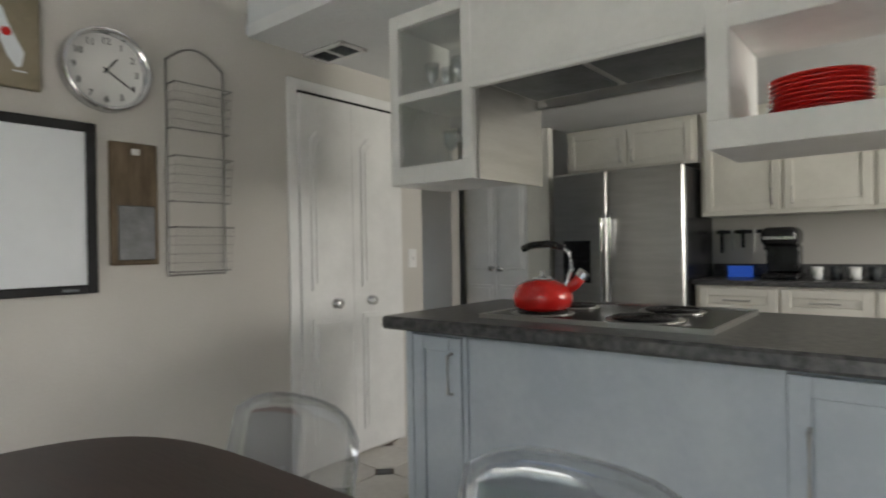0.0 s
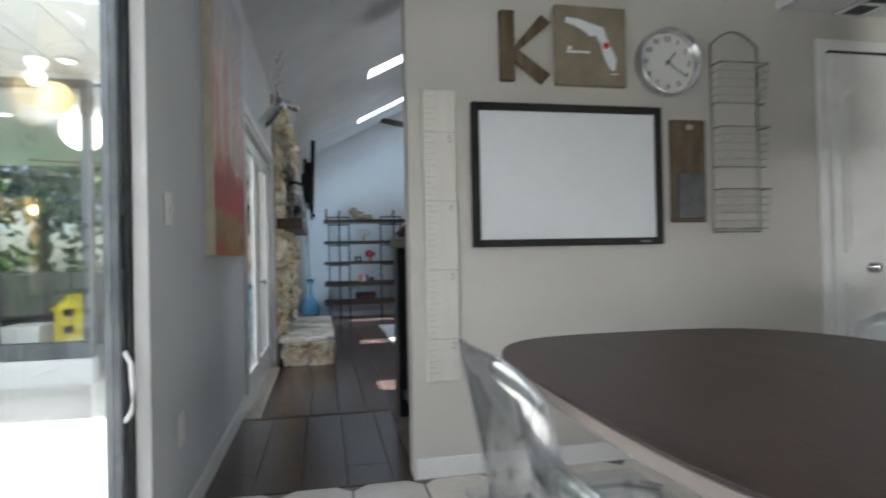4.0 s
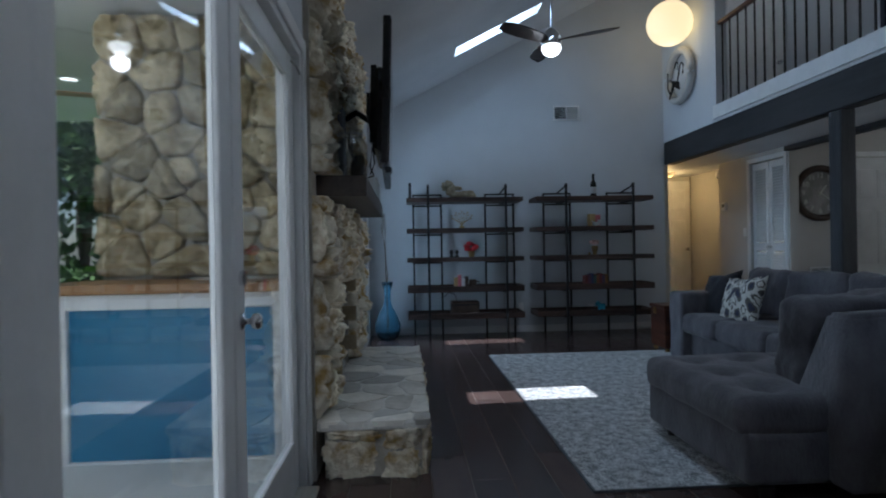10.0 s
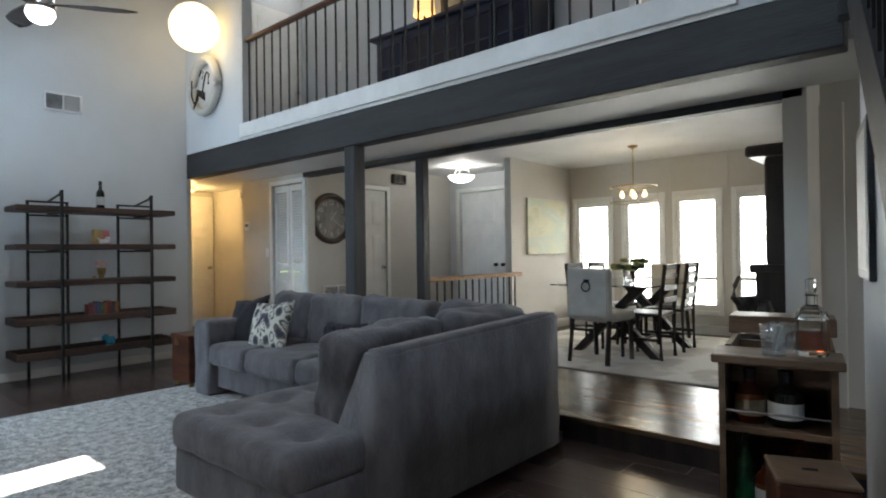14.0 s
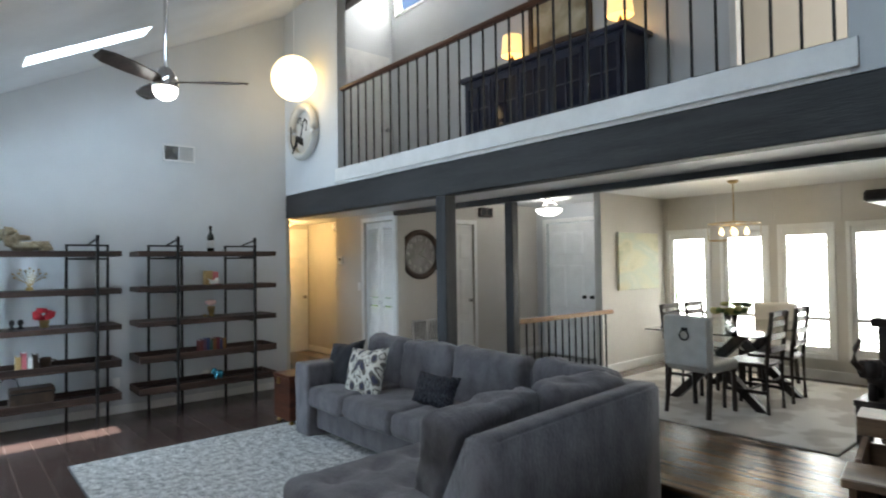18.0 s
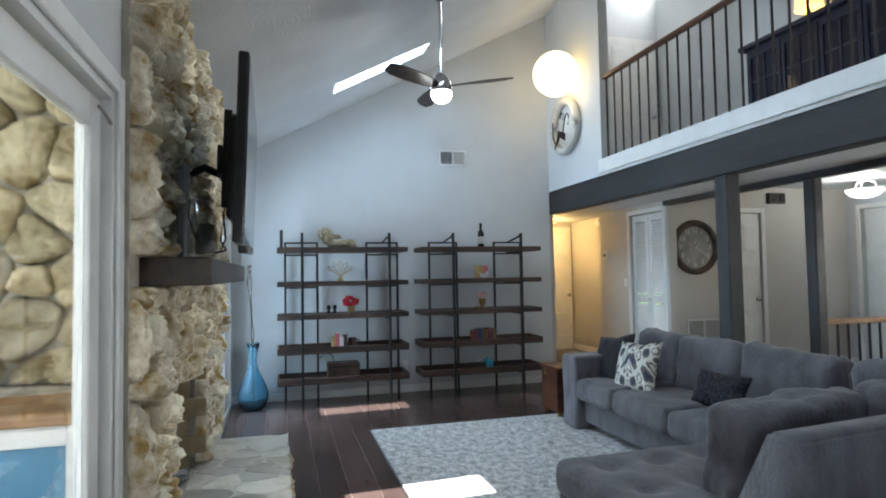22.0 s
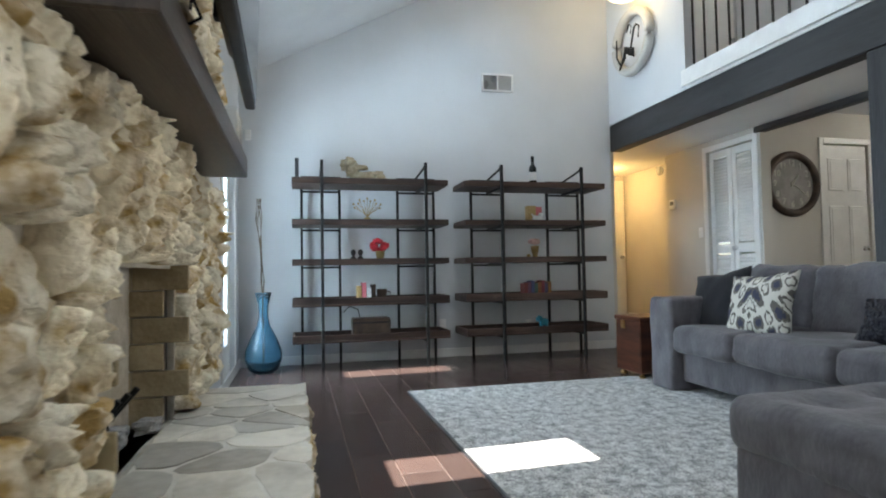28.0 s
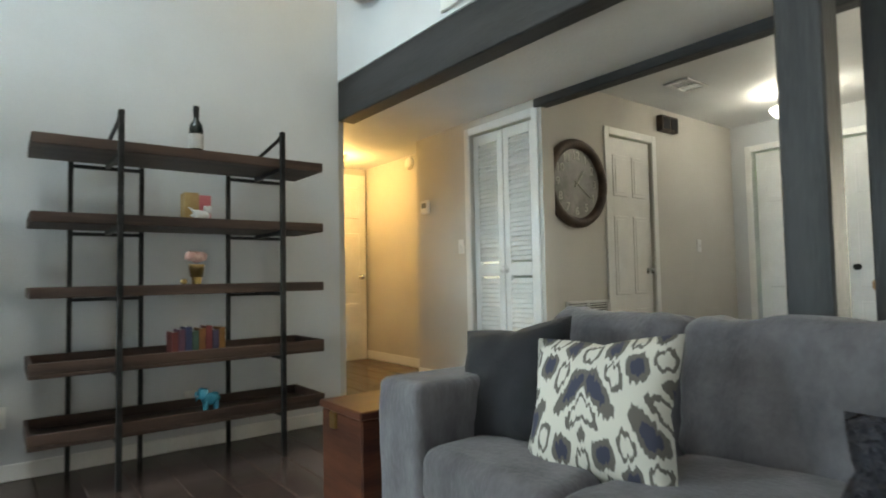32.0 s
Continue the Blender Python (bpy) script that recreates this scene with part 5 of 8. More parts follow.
plate(pose(XF + 0.001, 0.98, 0.19, 0, 0, 90), "white power outlet on the end wall")
plate(pose(XF + 0.001, 1.95, 0.15, 0, 0, 90), "white power outlet on the end wall")
plate(pose(-10.56, 4.029, 1.15), "white light switch on the hall wall", "light_switch", "light switch")
plate(pose(-1.78, YL + 0.001, 1.157, 0, 0, 180), "white light switch on the hall wall", "light_switch", "light switch")
plate(pose(-1.91, YL + 0.001, 0.375, 0, 0, 180), "white power outlet near the floor")
plate(pose(-9.699, 6.2, 1.15, 0, 0, 90), "white light switch in the foyer", "light_switch", "light switch")
th = thing("thermostat", "small white wall thermostat in the hall", "thermostat", at=(-11.05, 4.03, 1.53))
part("body", B((-0.06, -0.03, -0.06, 0.06, 0, 0.06), bev=0.01), M_TRIM, th)
part("display", B((-0.035, -0.033, -0.01, 0.035, -0.0305, 0.035)), M_GREYFRAME, th)
sm = thing("smoke_alarm", "round white smoke alarm on the hall wall", "smoke alarm", at=(-11.75, 4.34, 2.08))
part("body", L([(0.065, 0), (0.065, -0.02), (0.05, -0.038), (0.002, -0.04)], (0, 0, 0), 20, "y"), M_TRIM, sm, smooth=True)
sm = thing("smoke_alarm", "round white smoke alarm on the ceiling", "smoke alarm", at=(-8.1, 4.45, 2.36))
part("body", L([(0.07, 0), (0.07, -0.02), (0.05, -0.04), (0.002, -0.042)], n=20), M_TRIM, sm, smooth=True)

ws = thing("motion_sensor", "small white motion sensor box high in the corner", "sensor", at=(XF, -0.97, 2.13))
part("case", B((0, -0.03, -0.05, 0.035, 0.03, 0.05), bev=0.006), M_TRIM, ws)
part("lens", B((0.0352, -0.018, -0.035, 0.038, 0.018, 0.0), bev=0.001), M_WHITE, ws)
# tall blue vase with willow twigs
vase = thing("floor_vase", "tall blue bubbled-glass floor vase", "vase", at=(-10.38, -0.81, LF))
part("glass", L([(0.08, 0), (0.13, 0.03), (0.165, 0.12), (0.165, 0.2), (0.12, 0.32), (0.06, 0.43), (0.042, 0.52), (0.045, 0.62), (0.075, 0.735), (0.068, 0.735), (0.037, 0.62), (0.034, 0.52), (0.05, 0.44), (0.11, 0.31), (0.15, 0.2), (0.15, 0.12), (0.1, 0.03), (0.002, 0.02)], n=32), M_BLUEGLASS, vase, smooth=True)
for k in range(5):
    rr = random.Random(k)
    pts2, x, y = [], 0.0, 0.0
    for z in range(9):
        pts2.append((x, y, 0.08 + 0.19 * z))
        x, y = x + rr.uniform(-0.03, 0.03), y + rr.uniform(-0.035, 0.03)
        if z < 3:
            x, y = x * 0.4, y * 0.4
    part("twig", T(pts2, r=0.004, n=5), M_BARK, vase, "bare curly willow twig")

# ---- rug and sofa ----
rug = thing("area_rug", "distressed grey and ivory area rug on the dark floor", "rug")
part("rug_field", B((-9.09, 0.30, LF + 0.001, -5.62, 2.75, LF + 0.013), bev=0.004), M_RUG, rug)
part("border", B((-9.10, 0.29, LF + 0.0005, -9.09, 2.76, LF + 0.011), (-5.62, 0.29, LF + 0.0005, -5.61, 2.76, LF + 0.011), (-9.09, 0.29, LF + 0.0005, -5.62, 0.30, LF + 0.011)), M_GREYFRAME, rug)

sofa = thing("sectional_sofa", "charcoal grey microsuede sectional sofa with a tufted chaise", "sofa", at=(0, 0, 0))


def cush(name, c, size, seed, label="", **kw):
    return part(name, puff(bmesh.new(), c, size, seed=seed, **kw), M_SOFA, sofa, label, True)


cush("base", (-7.35, 2.64, 0.045), (2.72, 0.90, 0.24), 1, n=8, soft=0.03, wrinkle=0.004)
cush("arm", (-8.59, 2.60, 0.195), (0.27, 1.0, 0.68), 2, n=10, soft=0.035, wrinkle=0.006)
cush("back_frame", (-7.06, 2.99, 0.31), (3.08, 0.2, 0.70), 3, n=10, soft=0.04, wrinkle=0.004)
for x0, x1, k in ((-8.455, -7.89, 0), (-7.89, -7.16, 1), (-7.16, -6.45, 2)):
    cush("seat_cushion", ((x0 + x1) / 2, 2.52, 0.235), (x1 - x0 + 0.004, 0.84, 0.19), 10 + k, n=11, soft=0.055, bulge=0.12, wrinkle=0.009)
for x0, x1, k in ((-8.52, -7.92, 0), (-7.92, -7.21, 1), (-7.21, -6.42, 2)):
    cush("back_cushion", ((x0 + x1) / 2, 2.88, 0.505), (x1 - x0 - 0.004, 0.24, 0.49 + 0.015 * (k == 0)), 20 + k, n=13, soft=0.075, wrinkle=0.017, m=Matrix.Rotation(radians(-9), 3, "X"))
tuf = [(-0.33 + 0.33 * i, -0.60 + 0.29 * j) for i in range(3) for j in range(5)]
cush("chaise_base", (-5.94, 1.95, 0.045), (1.05, 2.07, 0.24), 31, n=9, soft=0.035, wrinkle=0.004)
cush("chaise_seat", (-5.955, 1.72, 0.225), (1.07, 1.64, 0.19), 32, n=30, soft=0.06, bulge=0.05, wrinkle=0.006, tufts=tuf)
# the return's back leans outwards and drops towards its open end
bm = bmesh.new()
loops = []
for k in range(9):
    y = 1.29 + 1.45 * k / 8
    top = 0.69 + 0.05 * k / 8
    loops.append([bm.verts.new((x + 0.004 * noise.noise(Vector((x * 9, y * 6, z * 9))), y, z)) for x, z in ((-5.28, -0.07), (-5.28, top), (-5.43, top), (-5.64, 0.30), (-5.64, -0.07))])
for p, q in zip(loops, loops[1:]):
    for k in range(5):
        bm.faces.new((p[k], p[(k + 1) % 5], q[(k + 1) % 5], q[k]))
bm.faces.new(loops[0][::-1])
bm.faces.new(loops[-1])
bmesh.ops.recalc_face_normals(bm, faces=bm.faces[:])
sharp = [e for e in bm.edges if e.is_manifold and e.calc_face_angle() > 0.3]
bmesh.ops.bevel(bm, geom=sharp, offset=0.02, segments=3, affect="EDGES", clamp_overlap=True)
part("return_back", bm, M_SOFA, sofa, smooth=True)
cush("return_cushion", (-5.73, 1.70, 0.50), (0.20, 0.77, 0.50), 40, n=16, soft=0.055, wrinkle=0.022, m=Euler((radians(3), radians(14), radians(4))).to_matrix())
cush("return_cushion", (-5.66, 2.42, 0.53), (0.22, 0.70, 0.48), 41, n=14, soft=0.07, wrinkle=0.020, m=Euler((radians(-2), radians(14), radians(-4))).to_matrix())
cush("return_cushion", (-5.99, 2.86, 0.52), (0.66, 0.23, 0.48), 44, n=13, soft=0.08, wrinkle=0.018)
for x, y in ((-8.72, 2.2), (-8.72, 3.05), (-6.35, 1.02), (-5.45, 1.02), (-5.45, 2.98)):
    part("leg", L([(0.03, 0), (0.04, 0.07)], (x, y, LF), 10), M_ESP, sofa)


def pillow(name, label, c, size, m4, m, seed):
    p = thing(name, label, "pillow", "pillows on the sofa", c)
    p.matrix_basis = Matrix.Translation(c) @ m4
    n = 12
    bm = bmesh.new()
    grid = {}
    for s in (-1, 1):
        for i in range(n + 1):
            for j in range(n + 1):
                u, v = 2 * i / n - 1, 2 * j / n - 1
                t = (max(0, 1 - u ** 2) * max(0, 1 - v ** 2)) ** 0.42
                pin = 1 - 0.13 * (1 - abs(u * v) ** 0.7)
                edge = i in (0, n) or j in (0, n)
                key = (i, j) if edge else (i, j, s)
                if key not in grid:
                    w = 0.012 * noise.noise(Vector((u * 3 + seed, v * 3, s)))
                    grid[key] = bm.verts.new((u * size[0] / 2 * pin, s * (t * size[1] / 2 + (w if not edge else 0)), v * size[2] / 2 * pin))
        for i in range(n):
            for j in range(n):
                q = [grid[(a, b) if a in (0, n) or b in (0, n) else (a, b, s)] for a, b in ((i, j), (i + 1, j), (i + 1, j + 1), (i, j + 1))]
                bm.faces.new(q if s < 0 else q[::-1])
    cover = part("cover", bm, m, p, smooth=True)
    return p


# ikat print: mirrored medallions in grey, charcoal and navy on cream
def ikat(name, c, rz):
    m = bpy.data.materials.new(name)
    m.use_nodes = True
    nt = m.node_tree
    p = nt.nodes["Principled BSDF"]
    p.inputs["Roughness"].default_value = 0.9
    tc = nt.nodes.new("ShaderNodeTexCoord")
    sep = nt.nodes.new("ShaderNodeSeparateXYZ")
    nt.links.new(tc.outputs["Object"], sep.inputs[0])

    def f(op, a, b=None, c3=None):
        q = nt.nodes.new("ShaderNodeMath")
        q.operation = op
        for k, v in enumerate((a, b, c3)):
            if v is not None:
                if isinstance(v, (int, float)):
                    q.inputs[k].default_value = v
                else:
                    nt.links.new(v, q.inputs[k])
        return q.outputs[0]
    nz = nt.nodes.new("ShaderNodeTexNoise")
    nz.inputs["Scale"].default_value, nz.inputs["Detail"].default_value = 1.0, 2
    feather = nt.nodes.new("ShaderNodeMapping")
    feather.inputs["Scale"].default_value = (95, 1, 9)
    nt.links.new(tc.outputs["Object"], feather.inputs[0])
    nt.links.new(feather.outputs[0], nz.inputs["Vector"])
    jit = f("MULTIPLY_ADD", nz.outputs[0], 2.4, -1.2)
    u = f("MULTIPLY", f("ABSOLUTE", sep.outputs[0]), 55.0)
    v = f("ADD", f("MULTIPLY", sep.outputs[2], 40.0), jit)
    bend = f("ADD", u, f("MULTIPLY", f("SINE", f("MULTIPLY", v, 0.5)), 1.6))
    wave = f("ADD", f("COSINE", bend), f("MULTIPLY", f("COSINE", f("ADD", v, f("MULTIPLY", u, 0.55))), 1.15))
    ramp = nt.nodes.new("ShaderNodeValToRGB")
    ramp.color_ramp.interpolation = "CONSTANT"
    els = ramp.color_ramp.elements
    taupe, cream, navy = (0.13, 0.118, 0.105), (0.62, 0.60, 0.54), (0.05, 0.052, 0.085)
    for _ in range(3):
        els.new(0.5)
    for e, (pos, col) in zip(els, ((0.0, navy), (0.17, taupe), (0.40, cream), (0.70, taupe), (0.86, cream))):
        e.position, e.color = pos, (*col, 1)
    nt.links.new(f("MULTIPLY_ADD", wave, 0.235, 0.5), ramp.inputs[0])
    nt.links.new(ramp.outputs[0], p.inputs["Base Color"])
    return m


def lumbar_weave():
    m = mat("navy_braid", (0.010, 0.011, 0.02), (0.03, 0.032, 0.045), scale=30, rough=0.75, bump=0.8, bump_scale=60)
    nt = m.node_tree
    tc = nt.nodes.new("ShaderNodeTexCoord")
    wv = nt.nodes.new("ShaderNodeTexWave")
    wv.wave_type, wv.bands_direction = "BANDS", "DIAGONAL"
    wv.inputs["Scale"].default_value, wv.inputs["Distortion"].default_value, wv.inputs["Detail Scale"].default_value = 9.0, 5.0, 3.0
    b = nt.nodes.new("ShaderNodeBump")
    b.inputs["Strength"].default_value, b.inputs["Distance"].default_value = 1.0, 0.02
    nt.links.new(tc.outputs["Object"], wv.inputs["Vector"])
    nt.links.new(wv.outputs["Fac"], b.inputs["Height"])
    nt.links.new(b.outputs[0], nt.nodes["Principled BSDF"].inputs["Normal"])
    return m


pillow("scatter_pillow", "plain black velvet scatter pillow leaning on the arm", (-8.37, 2.46, 0.50), (0.50, 0.17, 0.46), Euler((radians(-18), radians(-9), radians(8))).to_matrix().to_4x4(), M_NAVY, 3)
pillow("scatter_pillow", "cream, grey and navy ikat-print scatter pillow", (-7.96, 2.42, 0.485), (0.52, 0.18, 0.46), Euler((radians(-20), radians(-5), radians(6))).to_matrix().to_4x4(), ikat("ikat_print", 0, 0), 7)
pillow("lumbar_pillow", "long navy braided lumbar pillow lying on the seat", (-7.08, 2.50, 0.45), (0.58, 0.15, 0.27), Euler((radians(-25), radians(-3), radians(-6))).to_matrix().to_4x4(), lumbar_weave(), 9)

# wooden chest on casters
chest = thing("wooden_chest", "small reddish-brown wooden chest on brass casters", "chest", at=(-9.17, 2.35, LF))
part("box", B((-0.12, -0.20, 0.05, 0.24, 0.28, 0.47), bev=0.008), M_REDWOOD, chest)
part("lid", B((-0.13, -0.21, 0.47, 0.25, 0.29, 0.505), bev=0.006), M_REDWOOD, chest)
for x, y in ((-0.08, -0.16), (0.2, -0.16), (-0.08, 0.24), (0.2, 0.24)):
    part("caster", L([(0.012, 0.05), (0.012, 0.04), (0.025, 0.03), (0.025, 0.01), (0.01, 0.0)], (x, y, 0), 12), M_BRASS, chest, smooth=True)
part("latch", B((-0.02, -0.215, 0.40, 0.03, -0.2, 0.47), bev=0.003), M_BRASS, chest)

# ---- ceiling fans and globe ----
def fan(x, y, z_lamp, label, turn):
    f = thing("ceiling_fan", label, "ceiling fan", "ceiling fans", (x, y, z_lamp))
    top = roof(y) - z_lamp
    part("canopy", L([(0.06, top + 0.005), (0.06, top - 0.03), (0.025, top - 0.07)], n=20), M_CHROME, f, smooth=True)
    part("downrod", L([(0.013, top - 0.06), (0.013, 0.17)], n=12), M_CHROME, f)
    part("motor_housing", L([(0.02, 0.19), (0.05, 0.17), (0.085, 0.11), (0.095, 0.05), (0.09, 0.03), (0.02, 0.03)], n=28), M_CHROME, f, smooth=True)
    part("lamp_bowl", L([(0.085, 0.03), (0.09, 0.0), (0.07, -0.04), (0.03, -0.062), (0.002, -0.066)], n=28), M_BULB, f, "lit frosted glass bowl", True)
    for k in range(3):
        a = radians(turn + 120 * k)
        bm = bmesh.new()
        u = Vector((math.cos(a), math.sin(a), 0))
        v = Vector((-math.sin(a), math.cos(a), 0))
        ring = []
        for s, w in ((0.08, 0.035), (0.16, 0.055), (0.35, 0.075), (0.52, 0.07), (0.60, 0.035)):
            ring.append((s, w))
        tops, bots = [], []
        for s, w in ring:
            for sg in (-1, 1):
                p = u * s + v * (w * sg)
                z = 0.075 + 0.03 * s + 0.016 * sg
                tops.append(bm.verts.new((p.x, p.y, z + 0.005)))
                bots.append(bm.verts.new((p.x, p.y, z - 0.005)))
        for q in range(len(ring) - 1):
            i = 2 * q
            bm.faces.new((tops[i], tops[i + 2], tops[i + 3], tops[i + 1]))
            bm.faces.new((bots[i], bots[i + 1], bots[i + 3], bots[i + 2]))
            for e in (0, 1):
                bm.faces.new((tops[i + e], bots[i + e], bots[i + 2 + e], tops[i + 2 + e]))
        i = 2 * (len(ring) - 1)
        bm.faces.new((tops[0], tops[1], bots[1], bots[0]))
        bm.faces.new((tops[i], bots[i], bots[i + 1], tops[i + 1]))
        bmesh.ops.recalc_face_normals(bm, faces=bm.faces[:])
        part("blade", bm, M_ESP, f, "dark brown fan blade")
    lamp("fan_light", "POINT", 1.9, (1.0, 0.97, 0.92), pose(x, y, z_lamp - 0.14), radius=0.07)
    return f


fan(-8.18, 0.79, 2.80, "brushed nickel ceiling fan with a lit bowl and dark blades", 62)
fan(-5.55, 0.80, 2.80, "brushed nickel ceiling fan with a lit bowl and dark blades", 62)
globe = thing("globe_pendant", "large glowing round paper globe pendant", "pendant lamp", at=(-9.92, 2.72, 3.72))
part("globe", L([(0.27 * math.sin(math.pi * k / 16), -0.27 * math.cos(math.pi * k / 16)) for k in range(1, 16)], n=36), M_LIGHT, globe, "glowing warm paper globe", True)
part("cord", T([(0, 0, 0.26), (0, 0, roof(2.72) - 3.72)], r=0.004, n=6), M_WHITE, globe)
lamp("globe_light", "POINT", 1.08, (1.0, 0.82, 0.55), pose(-9.92, 2.72, 3.40), radius=0.25)

# life ring with a rope on the wall
ring = thing("life_ring", "white life ring with dark ropes tangled inside", "wall ornament", at=(-10.17, YB - 0.055, 3.15))
bm = bmesh.new()
tube(bm, [(0.31 * math.cos(2 * math.pi * k / 36), 0, 0.31 * math.sin(2 * math.pi * k / 36)) for k in range(36)], 0.05, 10, closed=True)
part("ring", bm, M_CREAMFAB, ring, smooth=True)
part("anchor", T([(0.1, -0.04, 0.1), (0.02, -0.05, -0.16)], [(0.1, -0.04, 0.1), (0.14, -0.04, 0.13), (0.19, -0.04, 0.09), (0.17, -0.04, -0.02)], r=0.009), M_BLACK, ring)
part("rope_end", T([(-0.24, -0.04, 0.1), (-0.24, -0.04, -0.1), (-0.17, -0.04, -0.2)], r=0.009), M_BLACK, ring)
for k in range(5):
    part("rope_turn", T([(-0.16 + 0.03 * k, -0.06, -0.26 + 0.02 * k), (-0.02, -0.075, -0.12 + 0.015 * k), (0.12, -0.06, -0.2 + 0.02 * k)], r=0.009), M_BLACK, ring)
part("rope_loop", T([(-0.02, -0.05, 0.1), (0.02, -0.05, 0.17), (0.07, -0.05, 0.14), (0.05, -0.05, 0.06)], r=0.008), M_BLACK, ring)

# ---- clock on the hall wall ----
def wall_clock(m4, r, rim_m, face_m, hand_m, label, numerals, rim=0.06, upright=False):
    c = thing("wall_clock", label, "clock")
    c.matrix_basis = m4
    part("rim", L([(r - rim, -0.01), (r - rim, -0.03), (r - rim * 0.6, -0.055), (r - rim * 0.2, -0.05), (r, -0.02), (r, 0)], n=48, axis="y"), rim_m, c, smooth=True)
    part("dial", L([(r - rim * 0.9, -0.001), (r - rim * 0.9, -0.012), (0.002, -0.0125)], n=48, axis="y"), face_m, c)
    for k in range(12):
        a = radians(90 - 30 * (k + 1))
        cu = bpy.data.curves.new("numeral", "FONT")
        cu.body, cu.size, cu.align_x, cu.align_y, cu.extrude = str(k + 1), r * 0.26 if not numerals else r * 0.22, "CENTER", "CENTER", 0.0015
        ob = new("numeral", cu)
        ob.parent = c
        rr = (r - rim) * 0.8
        ob.matrix_basis = pose(rr * math.cos(a), -0.0145, rr * math.sin(a), 90, 0, 0)
        cu.materials.append(hand_m)
    for name, deg, ln, w in (("hour_pointer", 90 - 38, 0.45, 0.02), ("minute_pointer", 90 - 124, 0.7, 0.014)):
        a = radians(deg)
        part(name, T([(-0.1 * r * math.cos(a), -0.02, -0.1 * r * math.sin(a)), (ln * (r - rim) * math.cos(a), -0.02, ln * (r - rim) * math.sin(a))], r=w * r, n=6), hand_m, c)
    part("hub", L([(0.04 * r, -0.014), (0.03 * r, -0.028)], n=12, axis="y"), hand_m, c)
    return c


M_AGEDFACE = mat("aged_clock_face", (0.16, 0.155, 0.15), (0.30, 0.29, 0.28), scale=5, rough=0.35)
M_TANDARK = mat("pale_numeral", (0.55, 0.54, 0.5), rough=0.6)
wall_clock(pose(-9.699, 4.45, 1.59, 0, 0, 90), 0.34, M_LEATHER, M_AGEDFACE, M_TANDARK, "large round dark-framed wall clock with a grey face", False, 0.075)
speaker = thing("wall_chime", "small dark brown door chime box above the door", "door chime", at=(-9.70, 5.70, 2.22))
part("case", B((0, -0.13, -0.07, 0.06, 0.13, 0.07), bev=0.005), M_MANTEL, speaker)
part("grille", B((0.061, -0.11, -0.05, 0.065, -0.01, 0.05), (0.061, 0.01, -0.05, 0.065, 0.11, 0.05)), M_BLKPLASTIC, speaker)
vent("return_vent", pose(-9.694, 4.55, 0.55, 0, 0, 90), 0.5, 0.3, 14, "white return-air grille low on the wall")
vent("ceiling_vent", pose(-9.2, 5.2, 2.358, 90, 0, 90), 0.3, 0.2, 6, "white air vent in the ceiling")

# ---- balcony rail ----
rail = thing("balcony_rail", "dark metal balusters with a mahogany handrail along the loft", "railing")
part("handrail", B((-9.4, YB + 0.02, 3.50, -4.35, YB + 0.085, 3.55), bev=0.012), M_RAILWOOD, rail, "mahogany handrail")
part("shoe_rail", B((-9.4, YB + 0.035, 2.586, -4.35, YB + 0.065, 2.605)), M_BLACK, rail)
bal = mesh_of("baluster", B((-0.007, -0.007, 0, 0.007, 0.007, 0.895)), M_BLACK)
for k in range(33):
    piece("baluster", bal, rail, (-9.34 + 0.1535 * k, YB + 0.05, 2.605))

# ---- breakfast nook wall ----
WX = -2.199
wb = thing("whiteboard", "white dry-erase board in a black frame", "whiteboard")
part("face", B((WX, 0.14, 1.03, WX + 0.014, 1.04, 1.645)), M_BOARD, wb)
part("frame", B((WX, 0.115, 1.012, WX + 0.028, 0.15, 1.665), (WX, 1.02, 1.012, WX + 0.028, 1.055, 1.665), (WX, 0.15, 1.012, WX + 0.028, 1.02, 1.045), (WX, 0.15, 1.63, WX + 0.028, 1.02, 1.665), bev=0.004), mat("black_matt_frame", (0.006, 0.006, 0.007), (0.014, 0.014, 0.016), scale=9, rough=0.6), wb, "black painted frame")
part("maker_mark", B((WX + 0.0285, 0.93, 1.022, WX + 0.029, 0.985, 1.032)), M_GREYFRAME, wb)


def text(body, size, m4, m, parent, name="lettering"):
    cu = bpy.data.curves.new(name, "FONT")
    cu.body, cu.size, cu.align_x, cu.align_y, cu.extrude = body, size, "CENTER", "CENTER", 0.001
    cu.materials.append(m)
    ob = new(name, cu)
    ob.parent = parent
    ob.matrix_basis = m4
    return ob


M_INK = mat("grey_ink", (0.42, 0.40, 0.37), rough=0.7)
M_RULER = mat("pale_painted_board", (0.64, 0.62, 0.57), (0.70, 0.68, 0.63), scale=5, rough=0.6, bump=0.1, stretch=(5, 5, 0.5))
ruler = thing("growth_ruler", "tall pale wooden growth ruler with foot marks", "growth chart")
part("board", B((WX, -0.105, 0.425, WX + 0.02, 0.045, 1.715), bev=0.003), M_RULER, ruler)
for n in range(2, 6):
    z = 0.61 + 0.3048 * (n - 2)
    part("foot_line", B((WX + 0.0205, -0.095, z - 0.0015, WX + 0.021, 0.04, z + 0.0015)), M_INK, ruler)
    text(str(n), 0.045, pose(WX + 0.0206, 0.015, z - 0.03, 90, 0, 90), M_INK, ruler, "number")
tick = mesh_of("tick", B((0, 0, -0.001, 0.0005, 0.045, 0.001)), M_INK)
